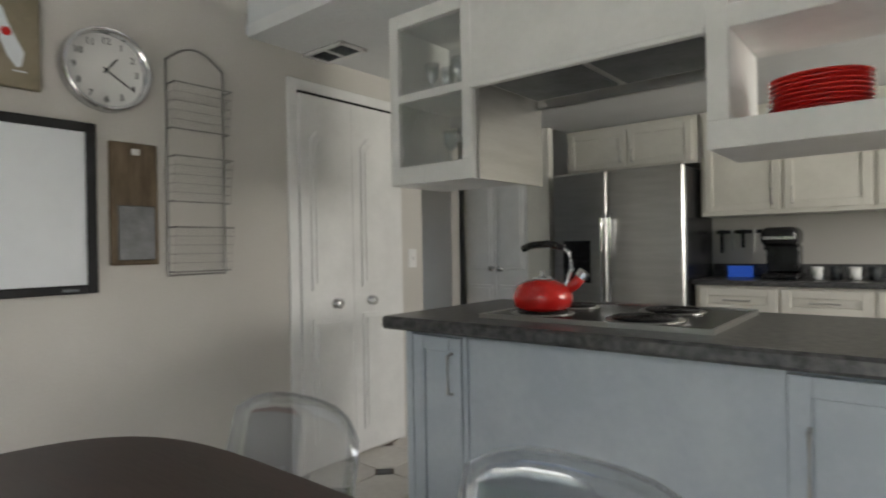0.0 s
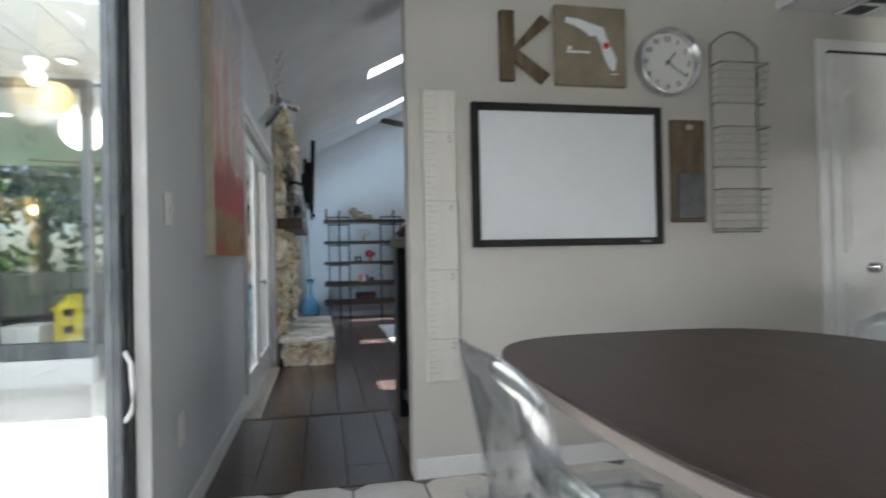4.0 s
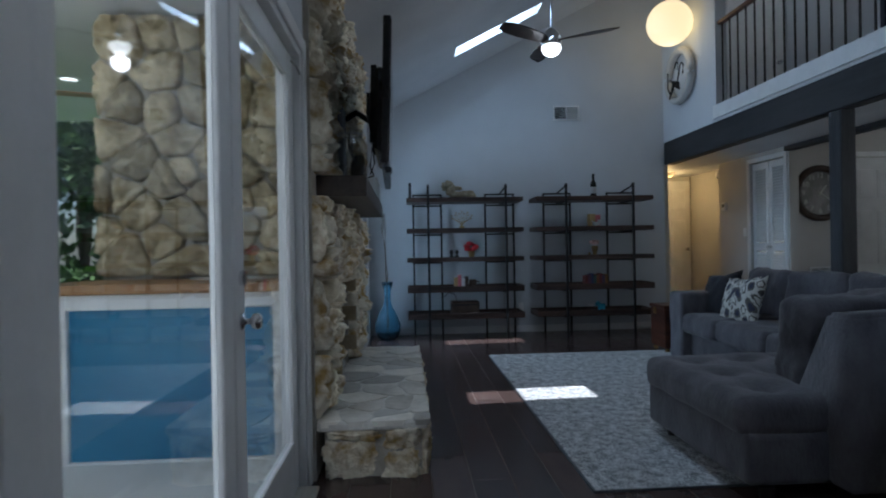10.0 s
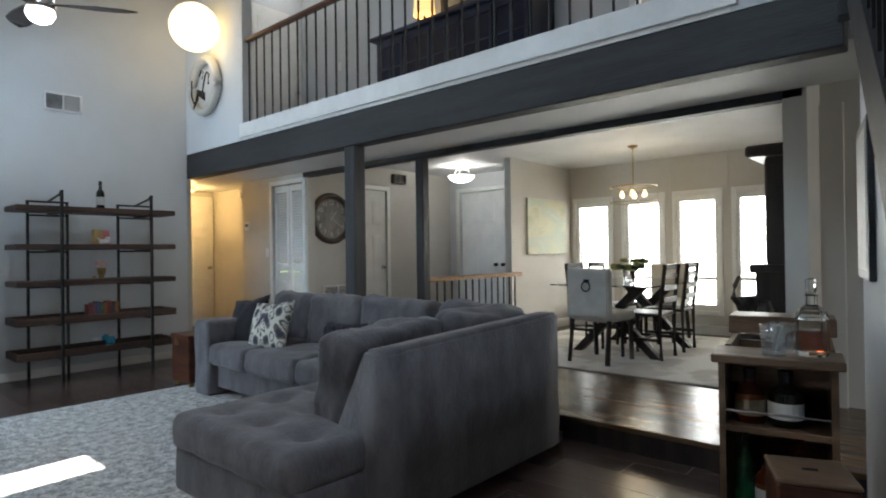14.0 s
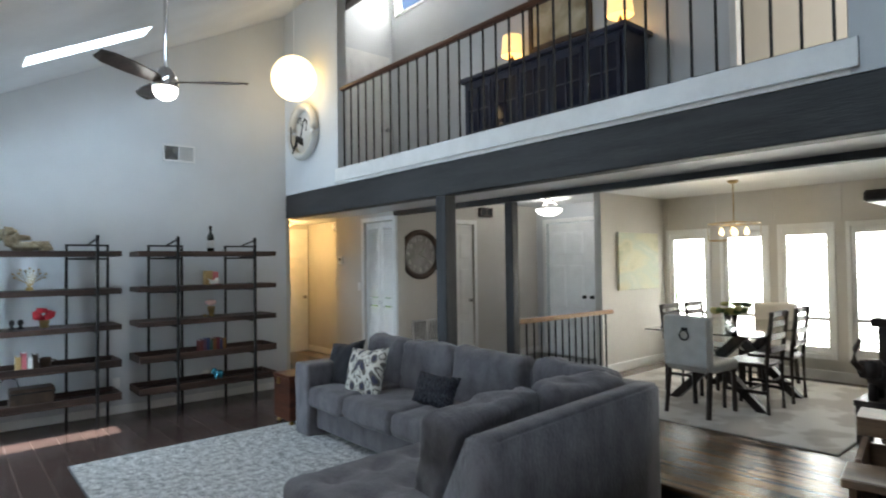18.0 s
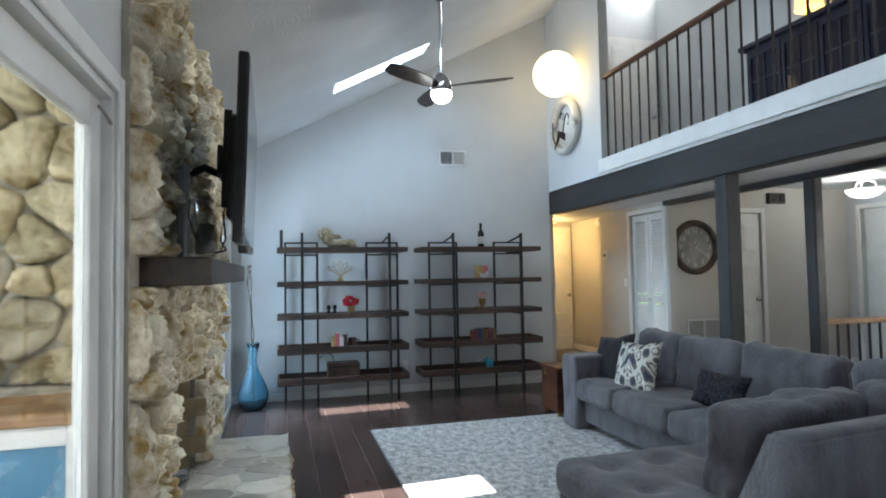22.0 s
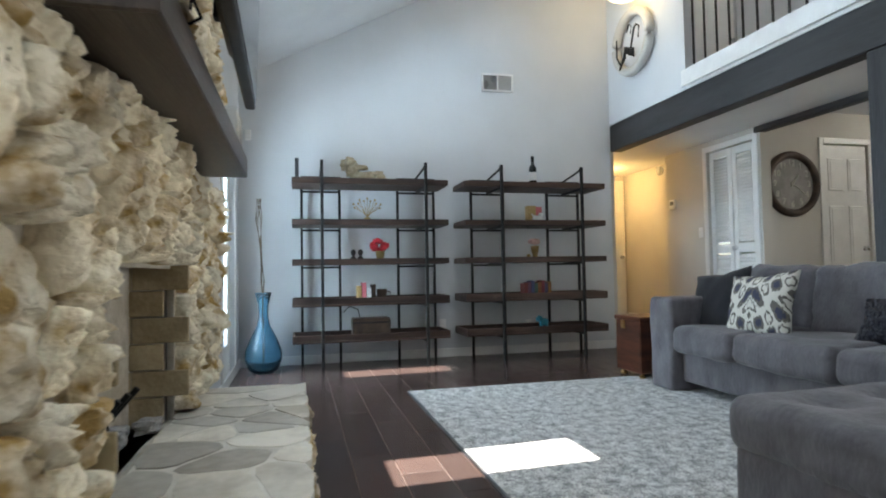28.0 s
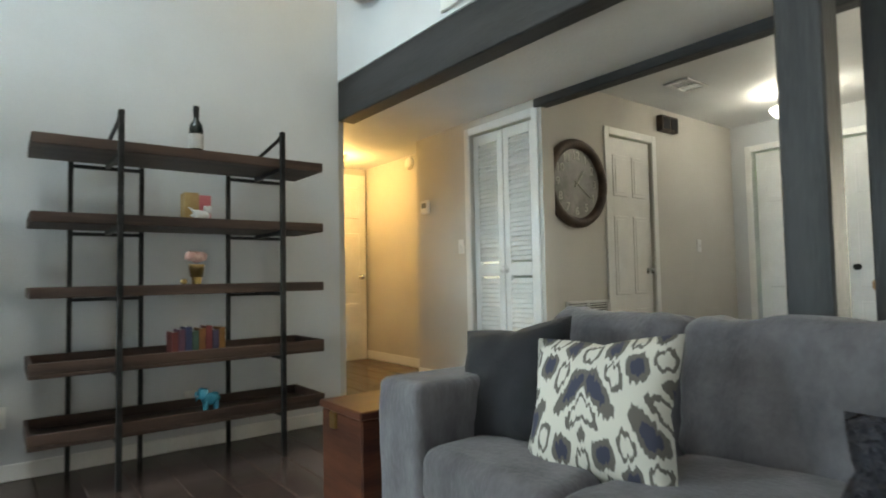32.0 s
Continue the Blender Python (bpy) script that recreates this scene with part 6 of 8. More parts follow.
for k in range(50):
    z = 0.4375 + 0.0254 * k
    if 0.44 < z < 1.70:
        ob = piece("tick", tick, ruler, (WX + 0.0205, -0.095, z))
        ob.scale = (1, 1.0 if k % 2 else 0.65, 1)
M_BARN = mat("weathered_barn_wood", (0.09, 0.065, 0.04), (0.19, 0.14, 0.09), scale=5, rough=0.8, bump=0.4, stretch=(5, 5, 0.6))
kl = thing("letter_k", "wooden letter K of weathered boards hung on the wall", "wall letter")
part("upright", B((WX, 0.258, 1.765, WX + 0.03, 0.325, 2.085), bev=0.003), M_BARN, kl)
bm = bmesh.new()
prism(bm, [(0.325, 1.92), (0.325, 1.86), (0.455, 1.757), (0.495, 1.80)], "x", WX, WX + 0.028)
part("lower_arm", bm, M_BARN, kl)
bm = bmesh.new()
prism(bm, [(0.327, 1.925), (0.345, 1.905), (0.50, 2.04), (0.455, 2.075)], "x", WX, WX + 0.026)
part("upper_arm", bm, M_BARN, kl)
M_BURLAP = mat("tan_canvas", (0.22, 0.19, 0.13), (0.29, 0.25, 0.18), scale=9, rough=0.9, bump=0.4, bump_scale=200)
cv = thing("map_canvas", "tan canvas with a white map shape and a red heart", "wall art")
part("canvas", B((WX, 0.52, 1.755, WX + 0.03, 0.875, 2.125), bev=0.004), M_BURLAP, cv)
bm = bmesh.new()
prism(bm, [(0.57, 2.045), (0.575, 2.07), (0.64, 2.062), (0.70, 2.045), (0.76, 2.03), (0.775, 1.985), (0.80, 1.93), (0.825, 1.88), (0.815, 1.83), (0.80, 1.825), (0.775, 1.86), (0.755, 1.91), (0.745, 1.955), (0.72, 1.99), (0.69, 1.985), (0.66, 2.01), (0.62, 2.03)], "x", WX + 0.0302, WX + 0.0312)
part("map_shape", bm, M_BOARD, cv)
part("heart", L([(0.016, 0), (0.016, 0.001), (0.002, 0.0015)], (WX + 0.0314, 0.772, 1.945), 14, "x"), M_RED, cv)
part("script", B((WX + 0.0302, 0.575, 1.905, WX + 0.0308, 0.69, 1.915), (WX + 0.0302, 0.58, 1.918, WX + 0.0308, 0.6, 1.935), (WX + 0.0302, 0.79, 1.81, WX + 0.0308, 0.83, 1.815)), M_BOARD, cv)
M_FACEW = mat("white_dial", (0.72, 0.72, 0.70), rough=0.4)
wall_clock(pose(WX, 1.10, 1.885, 0, 0, 90), 0.165, M_CHROME, M_FACEW, M_BLKPAINT, "round chrome-rimmed white kitchen wall clock", True, 0.022)
sl = thing("memo_board", "narrow wooden memo board with a small chalkboard", "memo board")
part("board", B((WX, 1.105, 1.115, WX + 0.02, 1.29, 1.61), bev=0.003), M_BARN, sl)
part("chalkboard", B((WX + 0.0205, 1.13, 1.135, WX + 0.026, 1.275, 1.355), bev=0.002), M_DOT, sl)
part("clip", B((WX + 0.0205, 1.185, 1.56, WX + 0.032, 1.215, 1.585), bev=0.002), M_STEEL, sl)
rk = thing("wire_rack", "three-tier grey wire magazine rack with an arched top", "wall rack")
arch = [(WX + 0.012, 1.335 + 0.26 * k / 10, 1.985 + 0.07 * math.sin(math.pi * k / 10)) for k in range(11)]
part("outer_frame", T([(WX + 0.012, 1.335, 1.065), (WX + 0.012, 1.335, 1.985)] , arch, [(WX + 0.012, 1.595, 1.985), (WX + 0.012, 1.595, 1.065)], [(WX + 0.012, 1.335, 1.065), (WX + 0.012, 1.595, 1.065)], r=0.005, n=6), M_WIRE, rk)
for zb in (1.08, 1.38, 1.69):
    y0, y1 = 1.335, 1.595
    bk = part("basket", T([(WX + 0.012, y0, zb + 0.19), (WX + 0.09, y0, zb + 0.19), (WX + 0.09, y1, zb + 0.19), (WX + 0.012, y1, zb + 0.19)], [(WX + 0.012, y0, zb), (WX + 0.06, y0, zb), (WX + 0.06, y1, zb), (WX + 0.012, y1, zb)], r=0.0035, n=6), M_WIRE, rk)
    wires = [[(WX + 0.06, y0 + 0.26 * k / 16, zb), (WX + 0.09, y0 + 0.26 * k / 16, zb + 0.19)] for k in range(17)]
    wires += [[(WX + 0.06 + 0.03 * k / 5, y0, zb + 0.19 * k / 5), (WX + 0.06 + 0.03 * k / 5, y1, zb + 0.19 * k / 5)] for k in range(1, 5)]
    wires += [[(WX + 0.012, yy, zb + 0.19 * k / 5), (WX + 0.06 + 0.03 * k / 5, yy, zb + 0.19 * k / 5)] for k in range(1, 5) for yy in (y0, y1)]
    part("wire_mesh", T(*wires, r=0.0012, n=4), M_WIRE, bk)

# painting in the passage
paint = thing("abstract_painting", "abstract canvas in red, orange, white and blue-grey", "painting")
M_ART = bpy.data.materials.new("abstract_paint")
M_ART.use_nodes = True
nt = M_ART.node_tree
pb = nt.nodes["Principled BSDF"]
pb.inputs["Roughness"].default_value = 0.45
geo = nt.nodes.new("ShaderNodeNewGeometry")
sep = nt.nodes.new("ShaderNodeSeparateXYZ")
nz = nt.nodes.new("ShaderNodeTexNoise")
nz.inputs["Scale"].default_value, nz.inputs["Detail"].default_value, nz.inputs["Distortion"].default_value = 3.2, 6.0, 0.3


def calc(op, a, b, c=None):
    q = nt.nodes.new("ShaderNodeMath")
    q.operation = op
    for k, v in enumerate((a, b, c)):
        if isinstance(v, (int, float)):
            q.inputs[k].default_value = v
        elif v is not None:
            nt.links.new(v, q.inputs[k])
    return q.outputs[0]


def stops(value, *bands):
    r = nt.nodes.new("ShaderNodeValToRGB")
    while len(r.color_ramp.elements) < len(bands):
        r.color_ramp.elements.new(0.5)
    for e, (pos, c) in zip(r.color_ramp.elements, bands):
        e.position, e.color = pos, (*c, 1)
    nt.links.new(value, r.inputs[0])
    return r.outputs[0]


def blend(f, a, b):
    q = nt.nodes.new("ShaderNodeMix")
    q.data_type = "RGBA"
    nt.links.new(f, q.inputs[0])
    nt.links.new(a, q.inputs[6])
    nt.links.new(b, q.inputs[7])
    return q.outputs[2]


nt.links.new(geo.outputs["Position"], sep.inputs[0])
nt.links.new(geo.outputs["Position"], nz.inputs["Vector"])
height = calc("MULTIPLY_ADD", sep.outputs[2], 0.69, calc("MULTIPLY_ADD", nz.outputs[0], 0.30, -0.83))
field = stops(height, (0.0, (0.50, 0.15, 0.025)), (0.045, (0.46, 0.12, 0.02)), (0.075, (0.27, 0.18, 0.06)), (0.14, (0.34, 0.20, 0.06)), (0.17, (0.42, 0.03, 0.015)), (0.30, (0.36, 0.02, 0.012)), (0.36, (0.50, 0.17, 0.03)), (0.50, (0.52, 0.09, 0.03)), (0.64, (0.50, 0.13, 0.08)), (0.76, (0.44, 0.33, 0.32)), (0.88, (0.36, 0.38, 0.44)), (1.0, (0.20, 0.24, 0.36)))
across = calc("POWER", calc("MULTIPLY_ADD", sep.outputs[0], 2.5, 7.45), 2.0)
upward = calc("POWER", calc("MULTIPLY_ADD", sep.outputs[2], 13.0, -14.0), 2.0)
patch = stops(calc("ADD", calc("ADD", across, upward), calc("MULTIPLY_ADD", nz.outputs[0], 1.6, -0.8)), (0.45, (1, 1, 1)), (0.80, (0, 0, 0)))
ochre = stops(nz.outputs[0], (0.35, (0.20, 0.11, 0.03)), (0.6, (0.42, 0.26, 0.09)))
streak = nt.nodes.new("ShaderNodeTexNoise")
smap = nt.nodes.new("ShaderNodeMapping")
smap.inputs["Scale"].default_value = (9.0, 1.0, 1.3)
streak.inputs["Scale"].default_value, streak.inputs["Detail"].default_value = 1.6, 5.0
nt.links.new(geo.outputs["Position"], smap.inputs[0])
nt.links.new(smap.outputs[0], streak.inputs["Vector"])
rise = nt.nodes.new("ShaderNodeMath")
rise.operation, rise.use_clamp = "MULTIPLY_ADD", True
rise.inputs[1].default_value, rise.inputs[2].default_value = 2.6, -3.1
nt.links.new(sep.outputs[2], rise.inputs[0])
drip = stops(calc("MULTIPLY", streak.outputs[0], rise.outputs[0]), (0.30, (0, 0, 0)), (0.56, (0.9, 0.9, 0.9)))
pale = stops(nz.outputs[0], (0.35, (0.40, 0.41, 0.45)), (0.6, (0.66, 0.63, 0.62)))
nt.links.new(blend(drip, blend(patch, field, ochre), pale), pb.inputs["Base Color"])
bp = nt.nodes.new("ShaderNodeBump")
bp.inputs["Strength"].default_value, bp.inputs["Distance"].default_value = 0.4, 0.01
nt.links.new(nz.outputs[0], bp.inputs["Height"])
nt.links.new(bp.outputs[0], pb.inputs["Normal"])
M_CANVAS = mat("raw_canvas_edge", (0.50, 0.45, 0.36), (0.58, 0.53, 0.44), scale=12, rough=0.9)
part("stretcher", B((-3.40, YL, 1.0, -2.42, YL + 0.045, 2.42), bev=0.004), M_CANVAS, paint, "raw canvas edge")
part("paint_layer", B((-3.398, YL + 0.0452, 1.002, -2.422, YL + 0.0475, 2.418)), M_ART, paint, "thick red and orange paint")
bm = bmesh.new()
rr = random.Random(9)
for k in range(5):
    x, z = rr.uniform(-3.25, -2.7), rr.uniform(2.0, 2.38)
    pts2 = []
    for q in range(9):
        pts2.append((x, YL + 0.0485, z))
        x, z = x + rr.uniform(-0.06, 0.06), z - rr.uniform(0.0, 0.13)
    tube(bm, pts2, 0.004, 4)
for k in range(6):
    x, z = -3.0 + rr.uniform(-0.2, 0.2), 1.65 + rr.uniform(-0.2, 0.2)
    tube(bm, [(x, YL + 0.0485, z), (x + rr.uniform(-0.12, 0.12), YL + 0.0485, z + rr.uniform(-0.1, 0.1)), (x + rr.uniform(-0.15, 0.15), YL + 0.0485, z + rr.uniform(-0.15, 0.1))], 0.003, 4)
part("white_scribble", bm, M_TRIM, paint, "white scribbled paint lines")

# ---- pantry doors and the passage behind the kitchen ----
casing_y(-2.2, 2.01, 2.72, 1.99, 1, 0.06)
pt = tagged(thing("door_pantry", "white arched-panel bifold pantry doors, closed", "closet door"), kind="structure")
for y0 in (2.012, 2.365):
    leaf = part("door_leaf", B((-2.198, y0, 0.015, -2.172, y0 + 0.352, 1.975), bev=0.003), M_TRIM, pt)
    for z0, z1 in ((0.14, 0.80), (0.95, 1.80)):
        ring2 = [(y0 + 0.06, z0), (y0 + 0.295, z0), (y0 + 0.295, z1 - 0.06)] + ([(y0 + 0.25, z1 - 0.01), (y0 + 0.178, z1 + 0.015), (y0 + 0.105, z1 - 0.01)] if z1 > 1 else [(y0 + 0.295, z1), (y0 + 0.06, z1)]) + [(y0 + 0.06, z1 - 0.06)]
        part("panel", prism(bmesh.new(), ring2, "x", -2.1725, -2.160), M_TRIM, leaf)
        part("panel_field", prism(bmesh.new(), [((u - y0 - 0.1775) * 0.8 + y0 + 0.1775, (v - (z0 + z1) / 2) * 0.92 + (z0 + z1) / 2) for u, v in ring2], "x", -2.160, -2.152), M_TRIM, leaf)
    knob(leaf, (-2.172, y0 + (0.225 if y0 < 2.1 else 0.13), 0.87), "x", M_CHROME, 0.6)
part("track", B((-2.198, 2.01, 1.975, -2.18, 2.72, 1.99)), M_BLKPLASTIC, pt)
plate(pose(-2.199, 2.88, 1.1, 0, 0, 90), "white light switch past the pantry", "light_switch", "light switch")
setting("wall_hall_dark", B((-4.1, 5.39, 0, -3.5, 5.4, 2.2)), M_WALL, "grey wall at the passage end")
bf = tagged(thing("door_bifold", "white bifold closet doors at the kitchen's back", "closet door"), kind="structure")
for x0 in (-3.10, -2.76):
    leaf = panel_door("door_leaf", 0.335, 2.0, 0.03, M_TRIM, bf, rows=((0.06, 0.40), (0.47, 0.93)), cols=1)
    leaf.matrix_basis = pose(x0, 4.66, 0.01)
    knob(leaf, (0.29 if x0 < -3 else 0.045, -0.001, 0.95), "y", M_CHROME, -0.6)
setting("wall_closet_kitchen", B((-3.16, 4.70, 0, -2.38, 4.74, 2.19), (-2.42, 4.66, 0, -2.2, 4.74, 2.19)), M_CAB, "cream wall round the closet")

# ---- kitchen peninsula ----
pen = thing("peninsula", "blue-grey painted kitchen peninsula cabinet", "kitchen island")
part("body", B((-1.28, 1.86, 0.0, 3.1, 2.45, 0.848)), M_BLUEGREY, pen)
part("toe_kick", B((-1.27, 1.85, 0.0, 3.1, 1.86, 0.09)), M_BLKPAINT, pen)


def shaker(parent, x0, x1, z0, z1, y, m, handle=None, d=-1, name="door"):
    """A framed cabinet door on a front facing -y."""
    t = 0.02 * d
    dr = part(name, B((x0, y, z0, x0 + 0.055, y + t, z1), (x1 - 0.055, y, z0, x1, y + t, z1), (x0 + 0.055, y, z0, x1 - 0.055, y + t, z0 + 0.055), (x0 + 0.055, y, z1 - 0.055, x1 - 0.055, y + t, z1), (x0 + 0.055, y, z0 + 0.055, x1 - 0.055, y + t * 0.5, z1 - 0.055), bev=0.003), m, parent)
    if handle:
        hx, hz0, hz1 = handle
        part("handle", T([(hx, y + t, hz0), (hx, y + t * 2.4, hz0 + 0.005), (hx, y + t * 2.4, hz1 - 0.005), (hx, y + t, hz1)], r=0.006), M_STEEL, dr)
    return dr


shaker(pen, -1.255, -1.02, 0.10, 0.83, 1.86, M_BLUEGREY, (-1.06, 0.62, 0.77))
shaker(pen, 0.02, 0.42, 0.10, 0.83, 1.86, M_BLUEGREY, (0.07, 0.52, 0.70))
part("side_post", B((-1.295, 1.845, 0.0, -1.262, 1.86, 0.848), (-1.012, 1.845, 0.0, -0.995, 1.86, 0.848)), M_BLUEGREY, pen)
ct = thing("countertop", "dark mottled grey laminate countertop with rounded edge", "countertop")
part("slab", B((-1.36, 1.77, 0.85, 3.1, 2.62, 0.90), bev=0.01), M_COUNTER, ct)
ck = thing("cooktop", "black electric coil cooktop with a steel edge", "cooktop")
part("pan", B((-0.98, 1.93, 0.902, -0.18, 2.50, 0.914), bev=0.004), M_BLKPLASTIC, ck)
part("edge_trim", B((-0.99, 1.92, 0.9005, -0.17, 1.932, 0.916), (-0.99, 2.5, 0.9005, -0.17, 2.512, 0.92), (-0.99, 1.932, 0.9005, -0.978, 2.5, 0.916), (-0.182, 1.932, 0.9005, -0.17, 2.5, 0.916)), M_STEEL, ck)
for x, y, r in ((-0.80, 2.06, 0.09), (-0.80, 2.33, 0.075), (-0.42, 2.06, 0.10), (-0.42, 2.34, 0.09)):
    part("drip_pan", L([(r + 0.025, 0.914), (r + 0.025, 0.918), (r, 0.916), (0.02, 0.915)], (x, y, 0), 24), M_STEEL, ck, smooth=True)
    bm = bmesh.new()
    for q in range(4):
        tube(bm, [((r * (1 - 0.22 * q)) * math.cos(2 * math.pi * k / 24) + x, (r * (1 - 0.22 * q)) * math.sin(2 * math.pi * k / 24) + y, 0.922) for k in range(24)], 0.006, 6, closed=True)
    part("coil", bm, M_BLACK, ck)
kt = thing("kettle", "glossy red enamel whistling kettle with a black handle", "kettle", at=(-0.80, 2.06, 0.928))
part("body", L([(0.085, 0), (0.105, 0.015), (0.112, 0.05), (0.1, 0.085), (0.06, 0.108), (0.035, 0.112)], n=28), M_RED, kt, smooth=True)
part("lid", L([(0.04, 0.112), (0.035, 0.12), (0.012, 0.125), (0.014, 0.14), (0.002, 0.145)], n=18), M_CHROME, kt, smooth=True)
part("spout", T([(0.08, 0.02, 0.065), (0.12, 0.025, 0.095), (0.145, 0.03, 0.125)], r=0.02, n=10), M_RED, kt, smooth=True)
part("whistle_cap", T([(0.14, 0.03, 0.12), (0.155, 0.033, 0.14)], r=0.022, n=10), M_CHROME, kt)
part("handle_arm", T([(0.09, 0.01, 0.09), (0.115, 0.01, 0.15), (0.105, 0.01, 0.21), (0.07, 0.01, 0.235)], r=0.008), M_CHROME, kt)
part("handle_grip", T([(0.085, 0.01, 0.228), (0.03, 0.0, 0.243), (-0.04, -0.01, 0.238), (-0.075, -0.01, 0.225)], r=0.014, n=10), M_BLKPLASTIC, kt, smooth=True)
bd = thing("cutting_board", "honey-coloured wooden cutting board on the counter", "cutting board", at=(0.42, 2.05, 0.901))
part("board", B((-0.15, -0.16, 0, 0.2, 0.2, 0.045), bev=0.008), M_OAK, bd)

# ---- hanging cabinets over the peninsula ----
uc = thing("hanging_cabinet", "white see-through hanging cabinet with shelves", "cabinet", "hanging cabinets")
X0, X1, Y0, Y1 = -1.54, -1.09, 2.03, 2.40
for q in ((X0, Y0, 1.44, X1, Y1, 1.52), (X0, Y0, 1.52, X0 + 0.05, Y1, 2.19), (X1 - 0.05, Y0, 1.52, X1, Y1, 2.19), (X0 + 0.05, Y0, 1.80, X1 - 0.05, Y1, 1.835), (X0 + 0.05, Y0, 2.13, X1 - 0.05, Y1, 2.19)):
    part("board", B(q, bev=0.003), M_TRIM, uc)
g = part("pane", B((X0 + 0.05, Y0 + 0.03, 1.52, X1 - 0.05, Y0 + 0.034, 1.80), (X0 + 0.05, Y0 + 0.03, 1.835, X1 - 0.05, Y0 + 0.034, 2.13)), M_GLASS, uc)
g.visible_shadow = False
for z in (1.60, 1.72, 1.92, 2.05):
    part("hinge", B((X1 - 0.06, Y0 + 0.04, z, X1 - 0.045, Y0 + 0.07, z + 0.04)), M_CHROME, uc)
for x, z, n in ((-1.40, 1.8355, 3), (-1.25, 1.8355, 2), (-1.3, 1.521, 2)):
    for k in range(n):
        gl = thing("drinking_glass", "clear stemmed drinking glass", "glass", "glasses in the cabinet", (x + 0.02 * k, 2.16 + 0.09 * k, z))
        part("bowl", L([(0.03, 0), (0.03, 0.004), (0.005, 0.01), (0.005, 0.06), (0.03, 0.09), (0.034, 0.15), (0.031, 0.15), (0.027, 0.095), (0.002, 0.07)], n=14), M_ACRYL, gl, smooth=True)
hood = thing("range_hood", "white bulkhead with a recessed dark steel range hood", "range hood")
part("bulkhead", B((-1.09, 2.03, 1.80, -0.21, 2.06, 2.19), (-1.09, 2.06, 2.10, -0.21, 2.56, 2.19), bev=0.003), M_TRIM, hood)
part("trim_lip", B((-1.09, 2.015, 1.795, -0.21, 2.03, 1.815), bev=0.003), M_TRIM, hood)
part("canopy", B((-1.085, 2.062, 1.83, -0.215, 2.52, 1.86)), M_STEEL, hood)
part("filter", B((-1.05, 2.09, 1.82, -0.67, 2.48, 1.829), (-0.63, 2.09, 1.82, -0.25, 2.48, 1.829)), M_GREYFRAME, hood)
part("side_panel", B((-1.0899, 2.06, 1.44, -1.075, 2.56, 1.83)), M_STEEL, hood)
part("back_lip", B((-1.07, 2.52, 1.79, -0.21, 2.55, 1.86)), M_STEEL, hood)
uc2 = thing("hanging_cabinet", "white open hanging cabinet holding red plates", "cabinet", "hanging cabinets")
for q in ((-0.21, 2.03, 1.445, 3.0, 2.42, 1.53), (-0.21, 2.03, 1.53, -0.145, 2.42, 2.19), (-0.145, 2.03, 1.80, 3.0, 2.42, 1.87), (0.55, 2.03, 1.53, 0.62, 2.42, 1.80), (-0.145, 2.03, 2.1, 3.0, 2.42, 2.19)):
    part("board", B(q, bev=0.003), M_TRIM, uc2)
for k in range(8):
    pl = thing("plate", "bright red stoneware plate in a stack", "plate", "stack of red plates", (0.06, 2.22, 1.531 + 0.014 * k))
    part("dish", L([(0.07, 0), (0.075, 0.004), (0.135, 0.014), (0.138, 0.018), (0.13, 0.017), (0.07, 0.008), (0.002, 0.007)], n=28), M_RED, pl, smooth=True)

# ---- back of the kitchen ----
fr = thing("refrigerator", "brushed steel side-by-side refrigerator with an ice dispenser", "refrigerator")
part("case", B((-2.14, 4.68, 0.02, -1.06, 5.38, 1.75), bev=0.006), M_BLKPLASTIC, fr)
for x0, x1, hx in ((-2.14, -1.66, -1.69), (-1.65, -1.06, -1.62)):
    dr = part("door", B((x0, 4.62, 0.06, x1, 4.678, 1.76), bev=0.012), M_STEEL, fr)
    part("handle", T([(hx, 4.62, 0.5), (hx, 4.575, 0.53), (hx, 4.575, 1.38), (hx, 4.62, 1.41)], r=0.014), M_CHROME, dr)
part("dispenser", B((-2.05, 4.612, 0.85, -1.80, 4.621, 1.2), bev=0.004), M_BLKPLASTIC, fr)
kc = thing("wall_cabinet", "cream panelled cabinet above the refrigerator", "cabinet", "kitchen wall cabinets")
part("carcass", B((-2.18, 4.97, 1.80, -1.05, 5.38, 2.18)), M_CAB, kc)
shaker(kc, -2.15, -1.63, 1.82, 2.14, 4.97, M_CAB, (-1.67, 1.86, 1.96))
shaker(kc, -1.61, -1.09, 1.82, 2.14, 4.97, M_CAB, (-1.57, 1.86, 1.96))
kc = thing("wall_cabinet", "cream panelled wall cabinets over the back counter", "cabinet", "kitchen wall cabinets")
part("carcass", B((-1.03, 4.97, 1.37, 1.2, 5.38, 2.18)), M_CAB, kc)
for k in range(4):
    shaker(kc, -1.0 + 0.54 * k, -0.49 + 0.54 * k, 1.40, 2.14, 4.97, M_CAB, ((-0.54 if k % 2 == 0 else -0.95) + 0.54 * k, 1.44, 1.56))
kb = thing("base_cabinet", "cream base cabinets along the back wall", "cabinet")
part("carcass", B((-1.03, 4.78, 0.0, 2.4, 5.38, 0.85)), M_CAB, kb)
